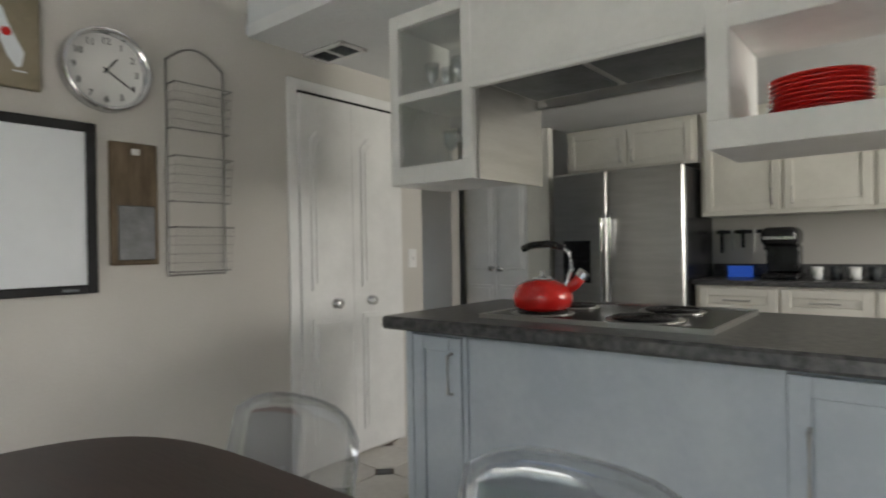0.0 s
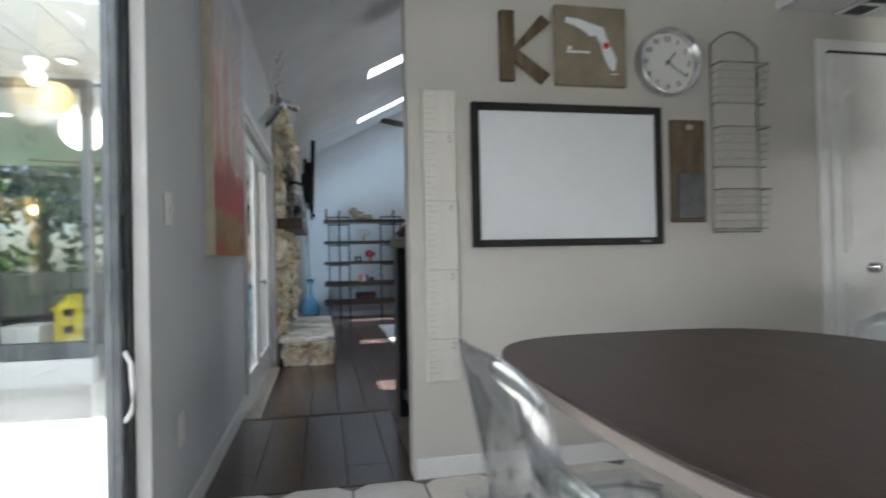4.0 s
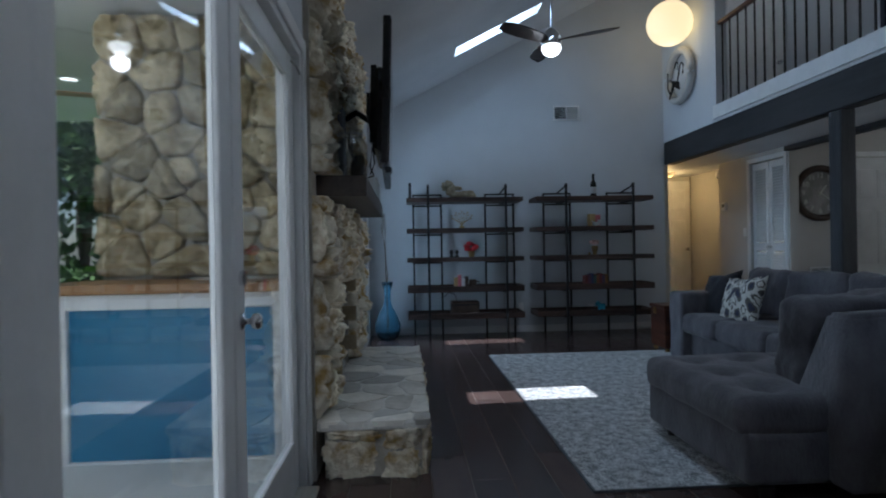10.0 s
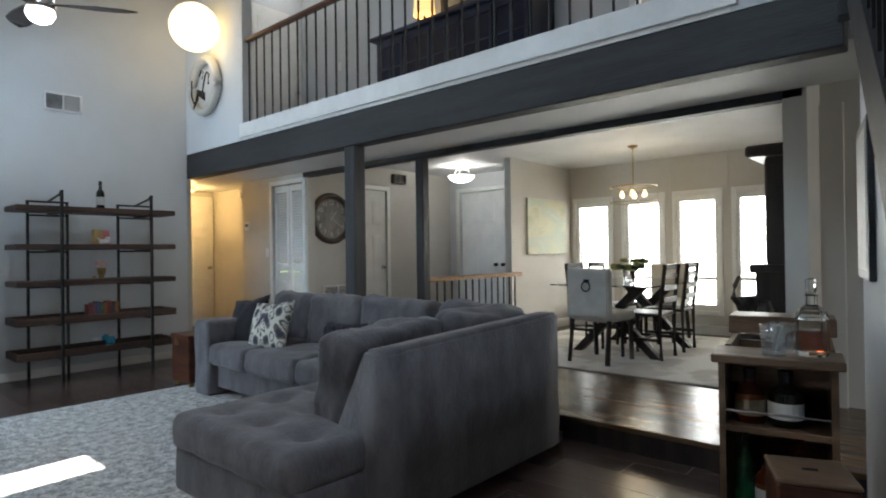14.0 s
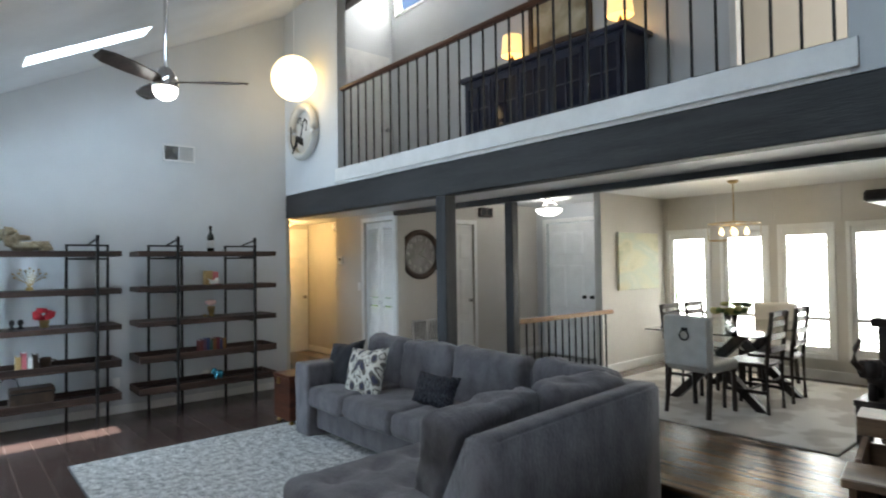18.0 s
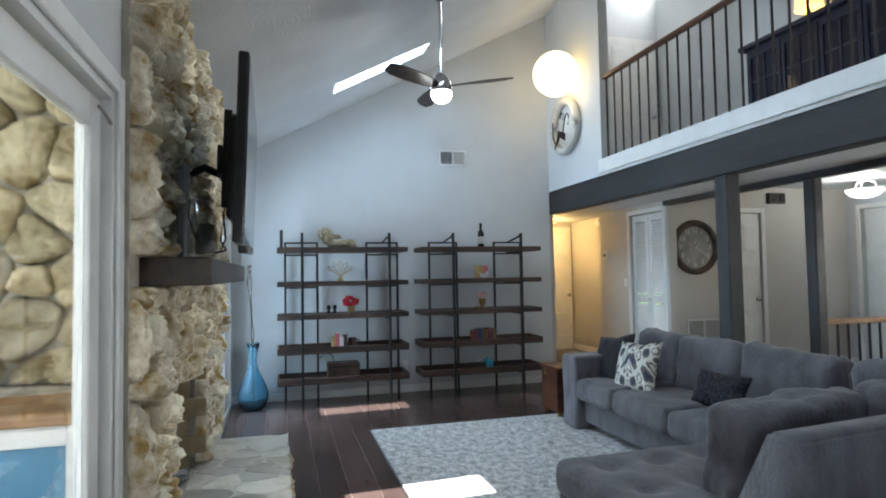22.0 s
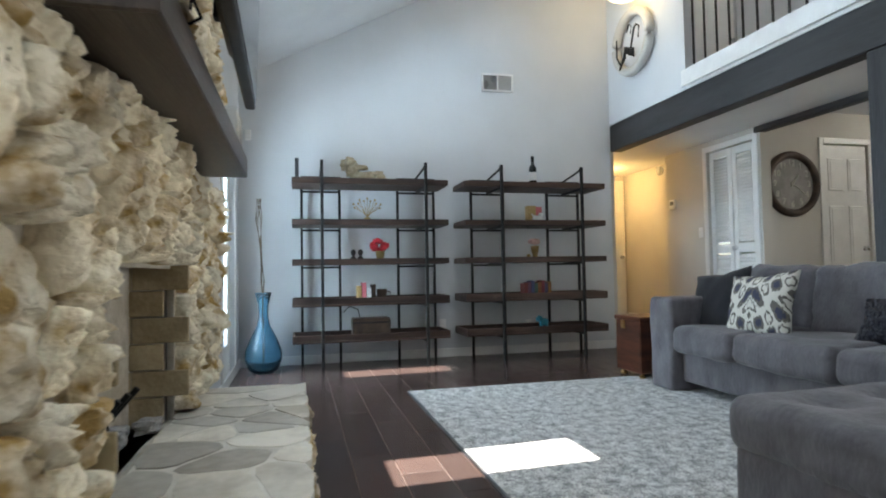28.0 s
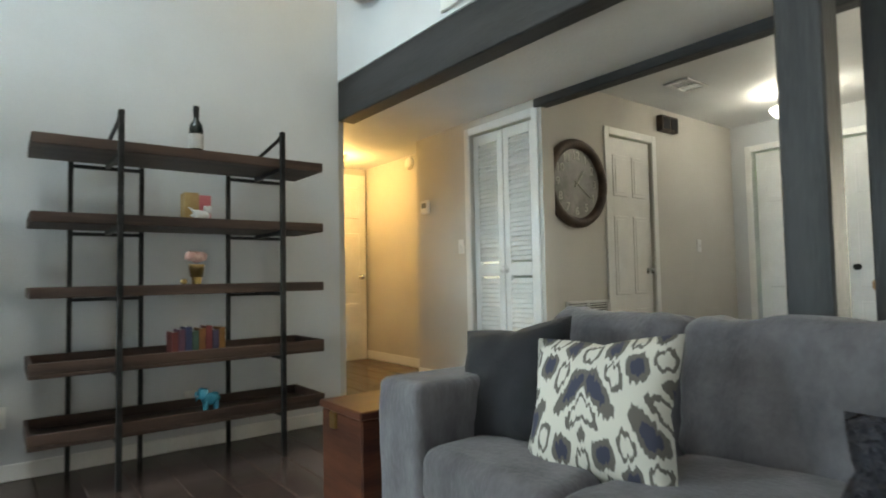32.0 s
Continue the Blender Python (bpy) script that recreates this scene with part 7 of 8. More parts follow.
for k in range(4):
    d2 = shaker(kb, -1.0 + 0.54 * k, -0.49 + 0.54 * k, 0.66, 0.83, 4.78, M_CAB, None, name="drawer")
    part("handle", T([(-0.83 + 0.54 * k, 4.76, 0.745), (-0.83 + 0.54 * k, 4.735, 0.745), (-0.66 + 0.54 * k, 4.735, 0.745), (-0.66 + 0.54 * k, 4.76, 0.745)], r=0.006), M_STEEL, d2)
    shaker(kb, -1.0 + 0.54 * k, -0.49 + 0.54 * k, 0.1, 0.63, 4.78, M_CAB, (-0.54 + 0.54 * k, 0.5, 0.6))
c2 = thing("countertop", "dark grey laminate counter on the back cabinets", "countertop")
part("slab", B((-1.05, 4.74, 0.852, 2.4, 5.38, 0.89), bev=0.008), M_COUNTER, c2)
part("upstand", B((-1.05, 5.36, 0.89, 2.4, 5.385, 0.99)), M_COUNTER, c2)
cm = thing("coffee_maker", "black pod coffee maker on the back counter", "coffee maker", at=(-0.50, 5.1, 0.891))
part("base", B((-0.12, -0.17, 0, 0.12, 0.15, 0.04), bev=0.012), M_BLKPLASTIC, cm)
part("column", B((-0.11, 0.0, 0.04, 0.11, 0.15, 0.25), bev=0.012), M_BLKPLASTIC, cm)
part("head", puff(bmesh.new(), (0, -0.02, 0.31), (0.24, 0.32, 0.14), n=5, soft=0.05, wrinkle=0), M_BLKPLASTIC, cm, smooth=True)
part("chrome_band", B((-0.1, -0.185, 0.29, 0.1, -0.178, 0.31)), M_CHROME, cm)
kr = thing("knife_rail", "black magnetic knife rail with kitchen tools", "knife rack", at=(-0.82, 5.37, 1.25))
part("rail", B((-0.2, -0.02, -0.015, 0.3, 0.0, 0.015)), M_BLKPLASTIC, kr)
for k in range(5):
    part("tool", B((-0.17 + 0.08 * k, -0.028, -0.17 + 0.02 * (k % 3), -0.145 + 0.08 * k, -0.021, 0.02), bev=0.002), M_STEEL if k % 2 else M_BLKPLASTIC, kr)
tb = thing("tablet", "small blue-lit tablet leaning on the counter", "tablet", at=(-0.80, 5.15, 0.892))
part("screen", B((-0.09, 0, 0, 0.09, 0.012, 0.09), bev=0.003), mat("blue_screen", (0.02, 0.05, 0.3), rough=0.2, glow=(0.05, 0.2, 1.0), power=0.07), tb)
for k, x in enumerate((-0.28, -0.17, -0.06, 0.05)):
    mg = thing("mug", "white mug on the back counter", "mug", "mugs", (x, 5.05 + 0.03 * (k % 2), 0.891))
    part("cup", L([(0.035, 0), (0.04, 0.09), (0.036, 0.09), (0.032, 0.01), (0.001, 0.008)], n=14), M_WHITE if k % 2 == 0 else M_DOT, mg, smooth=True)
vent("ceiling_vent", pose(-2.05, 2.15, 2.188, 90, 0, 0), 0.3, 0.17, 6, "white register vent with dark slats in the kitchen ceiling", slat_m=M_GREYFRAME)

# ---- breakfast table and clear chairs ----
tbl = thing("breakfast_table", "dark brown veneer table with rounded corners", "table")
ring = []
for k in range(64):
    a = 2 * math.pi * k / 64
    c, s = math.cos(a), math.sin(a)
    ring.append((-0.56 + 0.65 * math.copysign(abs(c) ** 0.55, c), 0.325 + 0.485 * math.copysign(abs(s) ** 0.55, s)))
top = prism(bmesh.new(), ring, "z", 0.722, 0.75)
part("tabletop", top, M_TABLE, tbl)
part("edge_band", prism(bmesh.new(), [((x + 0.56) * 1.004 - 0.56, (y - 0.325) * 1.005 + 0.325) for x, y in ring], "z", 0.724, 0.744), mat("edge_band_taupe", (0.20, 0.17, 0.15), rough=0.4), tbl)
for x, y in ((-1.1, 0.0), (-0.1, 0.0), (-1.1, 0.65), (-0.1, 0.65)):
    part("leg", T([(x, y, 0.72), (x, y, 0.0)], r=0.02, n=10), M_CHROME, tbl)


def ghost_chair(at, rz):
    c = thing("ghost_chair", "clear moulded acrylic dining chair", "chair", "clear chairs round the table", at, rz)
    bm = bmesh.new()
    n, mrows = 8, 7
    grid2 = []
    for j in range(mrows + 1):
        v = j / mrows
        row = []
        for i in range(n + 1):
            u = 2 * i / n - 1
            w = 0.25 - 0.02 * v
            x = u * w
            y = -0.18 - 0.07 * v + 0.05 * (u * u)
            z = 0.45 + (0.36 - 0.05 * u ** 4) * v
            row.append((x, y, z))
        grid2.append(row)
    fr_ = [[bm.verts.new(p) for p in row] for row in grid2]
    bk_ = [[bm.verts.new((p[0], p[1] - 0.007, p[2])) for p in row] for row in grid2]
    for j in range(mrows):
        for i in range(n):
            bm.faces.new((fr_[j][i], fr_[j][i + 1], fr_[j + 1][i + 1], fr_[j + 1][i]))
            bm.faces.new((bk_[j][i], bk_[j + 1][i], bk_[j + 1][i + 1], bk_[j][i + 1]))
    for j in range(mrows):
        for e in (0, n):
            q = (fr_[j][e], fr_[j + 1][e], bk_[j + 1][e], bk_[j][e])
            bm.faces.new(q)
    for i in range(n):
        for e in (0, mrows):
            bm.faces.new((fr_[e][i], bk_[e][i], bk_[e][i + 1], fr_[e][i + 1]))
    bmesh.ops.recalc_face_normals(bm, faces=bm.faces[:])
    part("backrest", bm, M_ACRYL, c, smooth=True)
    part("back_rim", T([grid2[j][0] for j in range(mrows + 1)] + [grid2[mrows][i] for i in range(1, n)] + [grid2[j][n] for j in range(mrows, -1, -1)], r=0.004, n=6), M_ACRYL, c, "thicker clear rim", True)
    part("seat", puff(bmesh.new(), (0, 0.0, 0.452), (0.43, 0.42, 0.02), n=5, soft=0.009, wrinkle=0), M_ACRYL, c, smooth=True)
    for x, y in ((-0.18, -0.17), (0.18, -0.17), (-0.18, 0.18), (0.18, 0.18)):
        part("leg", T([(x, y, 0.444), (x * 1.08, y * 1.1, 0.0)], r=0.014, n=8), M_ACRYL, c, smooth=True)
    return c


first = ghost_chair((-0.86, 0.78, 0.0), 180)
copy_thing(first, pose(-0.16, 0.80, 0.0, 0, 0, 176))
copy_thing(first, pose(-0.74, -0.02, 0.0, 0, 0, 2))
copy_thing(first, pose(-0.12, -0.10, 0.0, 0, 0, -3))

# ---- stairs, with gate and bar cabinet beside them ----
TURNED = 9.5
stairs = tagged(thing("staircase", "dark staircase with black balusters climbing to the loft", "stairs", at=(-3.30, -0.10, 0.0), rz=TURNED), kind="structure")
RUN, RISE, NS = 0.235, 2.58 / 13, 13
for k in range(NS - 1):
    part("tread", B((0.03, 0.05 + RUN * k, RISE * (k + 1) - 0.04, 0.93, 0.05 + RUN * (k + 1) + 0.025, RISE * (k + 1)), bev=0.008), M_ESP, stairs)
    part("carpet_runner", B((0.14, 0.048 + RUN * k, RISE * (k + 1) + 0.001, 0.82, 0.05 + RUN * (k + 1) + 0.02, RISE * (k + 1) + 0.012), (0.14, 0.04 + RUN * k, RISE * k + 0.014, 0.82, 0.049 + RUN * k, RISE * (k + 1) + 0.012), bev=0.004), M_RUG, stairs, "grey carpet on the tread")
LEN = RUN * NS
for x in (-0.02, 0.92):
    bm = bmesh.new()
    prism(bm, [(0.0, 0.0), (0.0, 0.22), (LEN, 2.62), (LEN, 2.32), (0.18, 0.0)], "x", x, x + 0.045)
    part("stringer", bm, M_POST, stairs)
bm = bmesh.new()
prism(bm, [(0.22, -0.15), (0.22, 0.01), (LEN, 2.30), (LEN, -0.15)], "x", 0.03, 0.09)
part("spandrel_wall", bm, M_WALL, stairs, "pale wall closing the space under the stairs")
part("handrail", T([(0.0, 0.02, 1.10), (0.0, LEN, 1.10 + 2.58 / LEN * (LEN - 0.02))], r=0.032, n=10), M_RAILWOOD, stairs, "polished mahogany handrail", True)
bl = mesh_of("baluster", B((-0.01, -0.01, 0, 0.01, 0.01, 0.86)), M_BLACK)
for k in range(20):
    y = 0.12 + 0.147 * k
    piece("baluster", bl, stairs, (0.0, y, 0.21 + 2.4 / LEN * y))
part("newel", B((-0.05, LEN - 0.02, 2.2, 0.05, LEN + 0.08, 3.6), bev=0.006), M_POST, stairs)
gate = thing("stair_gate", "black-painted wooden railing with square balusters by the stairs", "railing", at=(-3.28, -0.065, 0.0), rz=11)
part("post", B((-0.045, -0.045, -0.15, 0.045, 0.045, 1.028), bev=0.006), M_BLKPAINT, gate)
part("top_rail", B((-0.055, -0.06, 1.029, 0.95, 0.06, 1.092), bev=0.008), M_BLKPAINT, gate)
part("lower_rail", B((0.045, -0.025, 0.10, 0.95, 0.025, 0.155), bev=0.004), M_BLKPAINT, gate)
for k in range(8):
    x = 0.102 + 0.103 * k
    part("baluster", B((x - 0.013, -0.013, 0.155, x + 0.013, 0.013, 1.029), bev=0.003), M_BLKPAINT, gate)

for z in (0.22, 0.52, 0.90):
    part("hinge_block", B((0.92, -0.06, z, 0.965, 0.03, z + 0.09), bev=0.006), M_BLKPLASTIC, gate, "black gate hinge block")
bar = thing("bar_cabinet", "walnut bar cabinet with open bottle shelves and raised lid", "bar cabinet", at=(-4.08, 1.74, LF), rz=TURNED)
M_WAL = mat("walnut_veneer", (0.085, 0.05, 0.03), (0.19, 0.118, 0.072), scale=3, rough=0.35, bump=0.12, stretch=(0.5, 4, 4))
W, D, H = 0.35, 0.62, 0.90
part("side_panel", B((0, 0.02, 0.04, 0.02, D, H - 0.03)), M_WAL, bar)
part("side_panel", B((W - 0.02, 0.02, 0.04, W, D, H - 0.03)), M_WAL, bar)
part("back_panel", B((0.02, D - 0.015, 0.04, W - 0.02, D, H - 0.03)), M_WAL, bar)
for z in (0.06, 0.32, 0.63):
    part("shelf", B((0.02, 0.03, z, W - 0.02, D - 0.015, z + 0.02)), M_WAL, bar)
part("top_front", B((-0.02, -0.01, H - 0.03, W + 0.02, 0.20, H), bev=0.004), M_WAL, bar)
part("well", B((0.0, 0.20, H - 0.13, W, 0.24, H - 0.04), (0.0, 0.24, H - 0.14, W, D, H - 0.12), (0.0, 0.24, H - 0.12, 0.02, D, H), (W - 0.02, 0.24, H - 0.12, W, D, H)), M_WAL, bar)
part("lid", B((-0.02, D - 0.04, H + 0.0, W + 0.02, D + 0.16, H + 0.075), bev=0.004), M_WAL, bar)
part("bottle_bar", T([(0.02, 0.04, 0.70), (W - 0.02, 0.04, 0.70)], r=0.004), M_CHROME, bar)
for x in (0.03, W - 0.03):
    for y in (0.05, D - 0.05):
        part("foot", L([(0.015, 0), (0.02, 0.04)], (x, y, 0), 10), M_ESP, bar)
bmx = pose(-4.08, 1.74, LF, 0, 0, TURNED)


def on_bar(x, y, z):
    return tuple(bmx @ Vector((x, y, z)))


bottle(on_bar(0.09, 0.12, 0.651), 0.19, 0.048, "squat bourbon bottle with a gold label", M_AMBER, M_GOLD)
bottle(on_bar(0.20, 0.12, 0.651), 0.19, 0.055, "black bottle with a white label", M_BOTTLE, M_TRIM)
bottle(on_bar(0.07, 0.12, 0.341), 0.28, 0.032, "green bottle with a red cap", M_GREEN, M_GREEN)
bottle(on_bar(0.14, 0.08, 0.341), 0.22, 0.035, "clear bottle with a red cap", M_AMBER, M_LABEL)
bottle(on_bar(0.24, 0.30, 0.341), 0.27, 0.03, "amber bottle at the back of the shelf", M_AMBER, M_LABEL)
bx = thing("wooden_box", "tall brown wooden box with a slotted lid beside the bar cabinet", "box", at=(-3.78, 1.56, LF), rz=21)
part("body", B((-0.10, -0.105, 0, 0.10, 0.105, 0.605), bev=0.004), M_REDWOOD, bx)
part("lid", B((-0.103, -0.108, 0.606, 0.103, 0.108, 0.62), bev=0.004), M_WAL, bx)
part("slot", B((-0.02, -0.008, 0.6201, 0.02, 0.008, 0.6212)), M_BLKPLASTIC, bx, "dark slot in the lid")
dc = thing("decanter", "cut-glass decanter half full of whisky", "decanter", at=on_bar(0.28, 0.10, H + 0.001))
part("glass", L([(0.045, 0), (0.05, 0.01), (0.05, 0.13), (0.04, 0.155), (0.018, 0.17), (0.018, 0.20), (0.022, 0.205), (0.014, 0.2), (0.014, 0.17), (0.035, 0.15), (0.044, 0.12), (0.044, 0.015), (0.001, 0.012)], n=8), M_GLASS, dc)
part("whisky", L([(0.043, 0.016), (0.043, 0.085), (0.001, 0.086)], n=8), M_AMBER, dc, "amber spirit")
part("stopper", B((-0.016, -0.016, 0.206, 0.016, 0.016, 0.26), bev=0.005), M_GLASS, dc)
for x, y in ((0.17, 0.05), (0.19, 0.14)):
    gl = thing("tumbler", "clear glass whisky tumbler", "glass", "tumblers on the bar cabinet", on_bar(x, y, H + 0.001))
    part("glass", L([(0.036, 0), (0.044, 0.10), (0.041, 0.10), (0.034, 0.02), (0.001, 0.018)], n=20), M_ACRYL, gl, smooth=True)
pic = thing("framed_picture", "dark-framed picture on the stair wall", "picture", at=(-3.30, -0.10, 0.0), rz=TURNED)
part("frame", B((0.004, 2.45, 0.98, 0.028, 2.93, 1.62), bev=0.004), M_BLKPAINT, pic)
part("print", B((0.001, 2.49, 1.02, 0.0035, 2.89, 1.58)), mat("grey_print", (0.35, 0.38, 0.36), (0.5, 0.52, 0.5), scale=4, rough=0.5), pic)

# ---- foyer ----
fl = thing("foyer_railing", "oak-topped railing with dark balusters beside the foyer", "railing")
part("handrail", B((-7.74, 4.1, 0.80, -7.66, 5.95, 0.85), bev=0.01), M_OAK, fl, "honey oak handrail")
part("shoe_rail", B((-7.725, 4.1, 0.02, -7.675, 5.95, 0.06)), M_OAK, fl)
fbl = mesh_of("baluster", B((-0.008, -0.008, 0, 0.008, 0.008, 0.74)), M_BLACK)
for k in range(14):
    piece("baluster", fbl, fl, (-7.70, 4.2 + 0.125 * k, 0.06))
fm = thing("doormat", "dark doormat inside the front door", "doormat", at=(-8.7, 6.35, 0.0))
part("mat", B((-0.5, -0.3, 0, 0.5, 0.3, 0.012), bev=0.003), M_DOT, fm)
cl = thing("ceiling_lamp", "alabaster bowl ceiling lamp with brass arms, lit", "ceiling lamp", at=(-8.75, 6.05, 2.36))
part("canopy", L([(0.07, 0), (0.06, -0.03), (0.015, -0.05)], n=18), M_STEEL, cl, smooth=True)
part("arm", T(*[[(0.01 * math.cos(a), 0.01 * math.sin(a), -0.04), (0.10 * math.cos(a), 0.10 * math.sin(a), -0.07), (0.15 * math.cos(a), 0.15 * math.sin(a), -0.17)] for a in (0.4, 2.5, 4.6)], r=0.007), M_STEEL, cl)
part("bowl", L([(0.19, -0.15), (0.185, -0.17), (0.14, -0.215), (0.07, -0.24), (0.002, -0.245)], n=28), M_BULB, cl, "lit frosted glass bowl", True)
lamp("foyer_light", "POINT", 4.2, (1.0, 0.93, 0.80), pose(-8.75, 6.05, 2.27), radius=0.1)
lamp("hall_light", "POINT", 5.5, (1.0, 0.62, 0.22), pose(-12.15, 3.7, 1.99), radius=0.08)
hl = thing("hall_lamp", "warm lit flush lamp on the hall ceiling", "ceiling lamp", at=(-12.15, 3.7, 2.16))
part("bowl", L([(0.11, 0), (0.10, -0.04), (0.05, -0.07), (0.002, -0.075)], n=20), M_SHADE, hl, smooth=True)

# ---- dining room ----
dr_ = thing("area_rug", "cream and taupe abstract rug under the dining table", "rug")
part("rug_field", B((-7.55, 4.53, 0.0015, -4.87, 7.30, 0.014), bev=0.004), M_DRUG, dr_)
dt = thing("dining_table", "glass-topped dining table on crossed espresso legs", "dining table", at=(-6.16, 5.88, 0.014))
part("glass_top", B((-0.55, -0.85, 0.735, 0.55, 0.85, 0.75), bev=0.004), M_GLASS, dt)
for y in (-0.45, 0.45):
    for s in (-1, 1):
        bm = bmesh.new()
        prism(bm, [(-0.50 * s, 0), (-0.40 * s, 0), (0.32 * s, 0.70), (0.32 * s, 0.734), (0.22 * s, 0.734)], "y", y - 0.045 + 0.03 * s, y + 0.045 + 0.03 * s)
        part("crossed_leg", bm, M_ESP, dt)
part("stretcher", B((-0.05, -0.45, 0.32, 0.05, 0.45, 0.40), bev=0.005), M_ESP, dt)


def parsons(at, rz, label):
    c = thing("upholstered_chair", label, "chair", "dining chairs", at, rz)
    part("backrest", puff(bmesh.new(), (0, -0.22, 0.685), (0.48, 0.09, 0.49), n=6, soft=0.04, wrinkle=0.003, m=None), M_CREAMFAB, c, smooth=True)
    part("seat", puff(bmesh.new(), (0, 0.03, 0.45), (0.47, 0.50, 0.10), n=6, soft=0.04, wrinkle=0.003), M_CREAMFAB, c, smooth=True)
    for x in (-0.20, 0.20):
        part("leg", T([(x, -0.2, 0.42), (x * 1.05, -0.26, 0.0)], r=0.026, n=4), M_ESP, c)
        part("leg", T([(x, 0.22, 0.42), (x, 0.24, 0.0)], r=0.026, n=4), M_ESP, c)
    bm = bmesh.new()
    tube(bm, [(0.045 * math.cos(2 * math.pi * k / 20), -0.285, 0.75 + 0.045 * math.sin(2 * math.pi * k / 20)) for k in range(20)], 0.007, 6, closed=True)
    part("ring_pull", bm, M_BLACK, c, "black iron ring")
    part("ring_plate", B((-0.03, -0.28, 0.79, 0.03, -0.265, 0.82), bev=0.003), M_BLACK, c)
    bm = bmesh.new()
    for k in range(22):
        for x in (-0.213, 0.213):
            lathe(bm, [(0.006, -0.2655), (0.004, -0.2685), (0.001, -0.2695)], (x, 0, 0.455 + 0.0205 * k), 6, "y")
    part("nailheads", bm, M_BRASS, c)
    c.children[-1]["kind"] = "stuff"
    return c


def ladder(at, rz):
    c = thing("ladder_back_chair", "espresso wooden ladder-back dining chair", "chair", "dining chairs", at, rz)
    for x in (-0.19, 0.19):
        part("back_post", T([(x, -0.2, 0.0), (x, -0.19, 0.45), (x, -0.25, 0.95)], r=0.02, n=4), M_ESP, c)
        part("leg", T([(x, 0.2, 0.0), (x, 0.2, 0.43)], r=0.02, n=4), M_ESP, c)
    for z in (0.60, 0.72, 0.84, 0.93):
        part("slat", B((-0.19, -0.245 + 0.03 * (0.95 - z), z - 0.03, 0.19, -0.225 + 0.03 * (0.95 - z), z + 0.025), bev=0.003), M_ESP, c)
    part("seat", B((-0.21, -0.2, 0.43, 0.21, 0.22, 0.465), bev=0.01), M_ESP, c)
    part("stretcher", B((-0.19, -0.2, 0.18, -0.175, 0.2, 0.21), (0.175, -0.2, 0.18, 0.19, 0.2, 0.21), (-0.175, -0.01, 0.185, 0.175, 0.01, 0.205)), M_ESP, c)
    return c


parsons((-6.13, 5.04, 0.014), -4, "cream upholstered host chair with nailheads and a ring pull")
parsons((-6.15, 6.78, 0.014), 180, "cream upholstered host chair at the table's far end")
a_chair = ladder((-5.84, 5.52, 0.014), 90)
copy_thing(a_chair, pose(-5.84, 6.13, 0.014, 0, 0, 92))
copy_thing(a_chair, pose(-6.62, 5.85, 0.014, 0, 0, -90))
copy_thing(a_chair, pose(-6.58, 6.35, 0.014, 0, 0, -90))
fv = thing("flower_vase", "glass vase of yellow-green flowers on the table", "flowers", at=(-6.14, 5.75, 0.765))
part("vase", L([(0.06, 0), (0.07, 0.12), (0.066, 0.12), (0.055, 0.01), (0.001, 0.008)], n=16), M_GLASS, fv, smooth=True)
M_YEL = mat("yellow_green_petals", (0.32, 0.33, 0.10), (0.50, 0.48, 0.22), scale=12, rough=0.7)
rr = random.Random(4)
for k in range(22):
    bm = bmesh.new()
    rock(bm, (rr.uniform(-0.17, 0.17), rr.uniform(-0.13, 0.13), 0.13 + rr.uniform(0, 0.12)), (0.08, 0.07, 0.05), k, n=3)
    part("bloom", bm, M_YEL if k % 3 else M_LEAF, fv, smooth=True)
ch = thing("chandelier", "drum chandelier of wire hoops with lit bulbs", "chandelier", at=(-6.32, 6.32, 1.78))
part("rod", T([(0, 0, 0.1), (0, 0, 0.58)], r=0.007), M_BRASS, ch)
part("canopy", L([(0.06, 0.58), (0.05, 0.555), (0.01, 0.54)], n=16), M_BRASS, ch)
for z in (0.09, -0.10):
    bm = bmesh.new()
    tube(bm, [(0.27 * math.cos(2 * math.pi * k / 32), 0.27 * math.sin(2 * math.pi * k / 32), z) for k in range(32)], 0.005, 6, closed=True)
    part("hoop", bm, M_BRASS, ch)
part("hoop_tie", T(*[[(0.27 * math.cos(a), 0.27 * math.sin(a), -0.1), (0.27 * math.cos(a), 0.27 * math.sin(a), 0.09), (0, 0, 0.12)] for a in (0.3, 1.87, 3.44, 5.0)], r=0.003, n=5), M_BRASS, ch)
for a in (0.3, 1.87, 3.44, 5.0):
    part("bulb", L([(0.008, 0.05), (0.03, 0.0), (0.025, -0.03), (0.002, -0.045)], (0.13 * math.cos(a), 0.13 * math.sin(a), 0.0), 12), M_LIGHT, ch, "lit round bulb", True)
lamp("chandelier_light", "POINT", 4.03, (1.0, 0.80, 0.50), pose(-6.32, 6.32, 1.62), radius=0.15)
dp = thing("landscape_painting", "pale green and cream landscape canvas", "painting")
part("canvas", B((-7.829, 6.30, 1.07, -7.795, 7.32, 1.845), bev=0.004), patches("pale_landscape", ((0.3, (0.42, 0.44, 0.30)), (0.45, (0.60, 0.58, 0.42)), (0.6, (0.50, 0.55, 0.46)), (0.75, (0.70, 0.68, 0.55))), scale=2.2, stretch=(1, 0.6, 1.6)), dp)
hu = thing("hutch", "tall dark espresso display hutch", "hutch")
part("base", B((-4.78, 5.3, 0.0, -4.31, 6.7, 0.9), bev=0.006), M_ESP, hu)
part("waist_moulding", B((-4.82, 5.26, 0.9, -4.31, 6.74, 0.97), bev=0.008), M_ESP, hu)
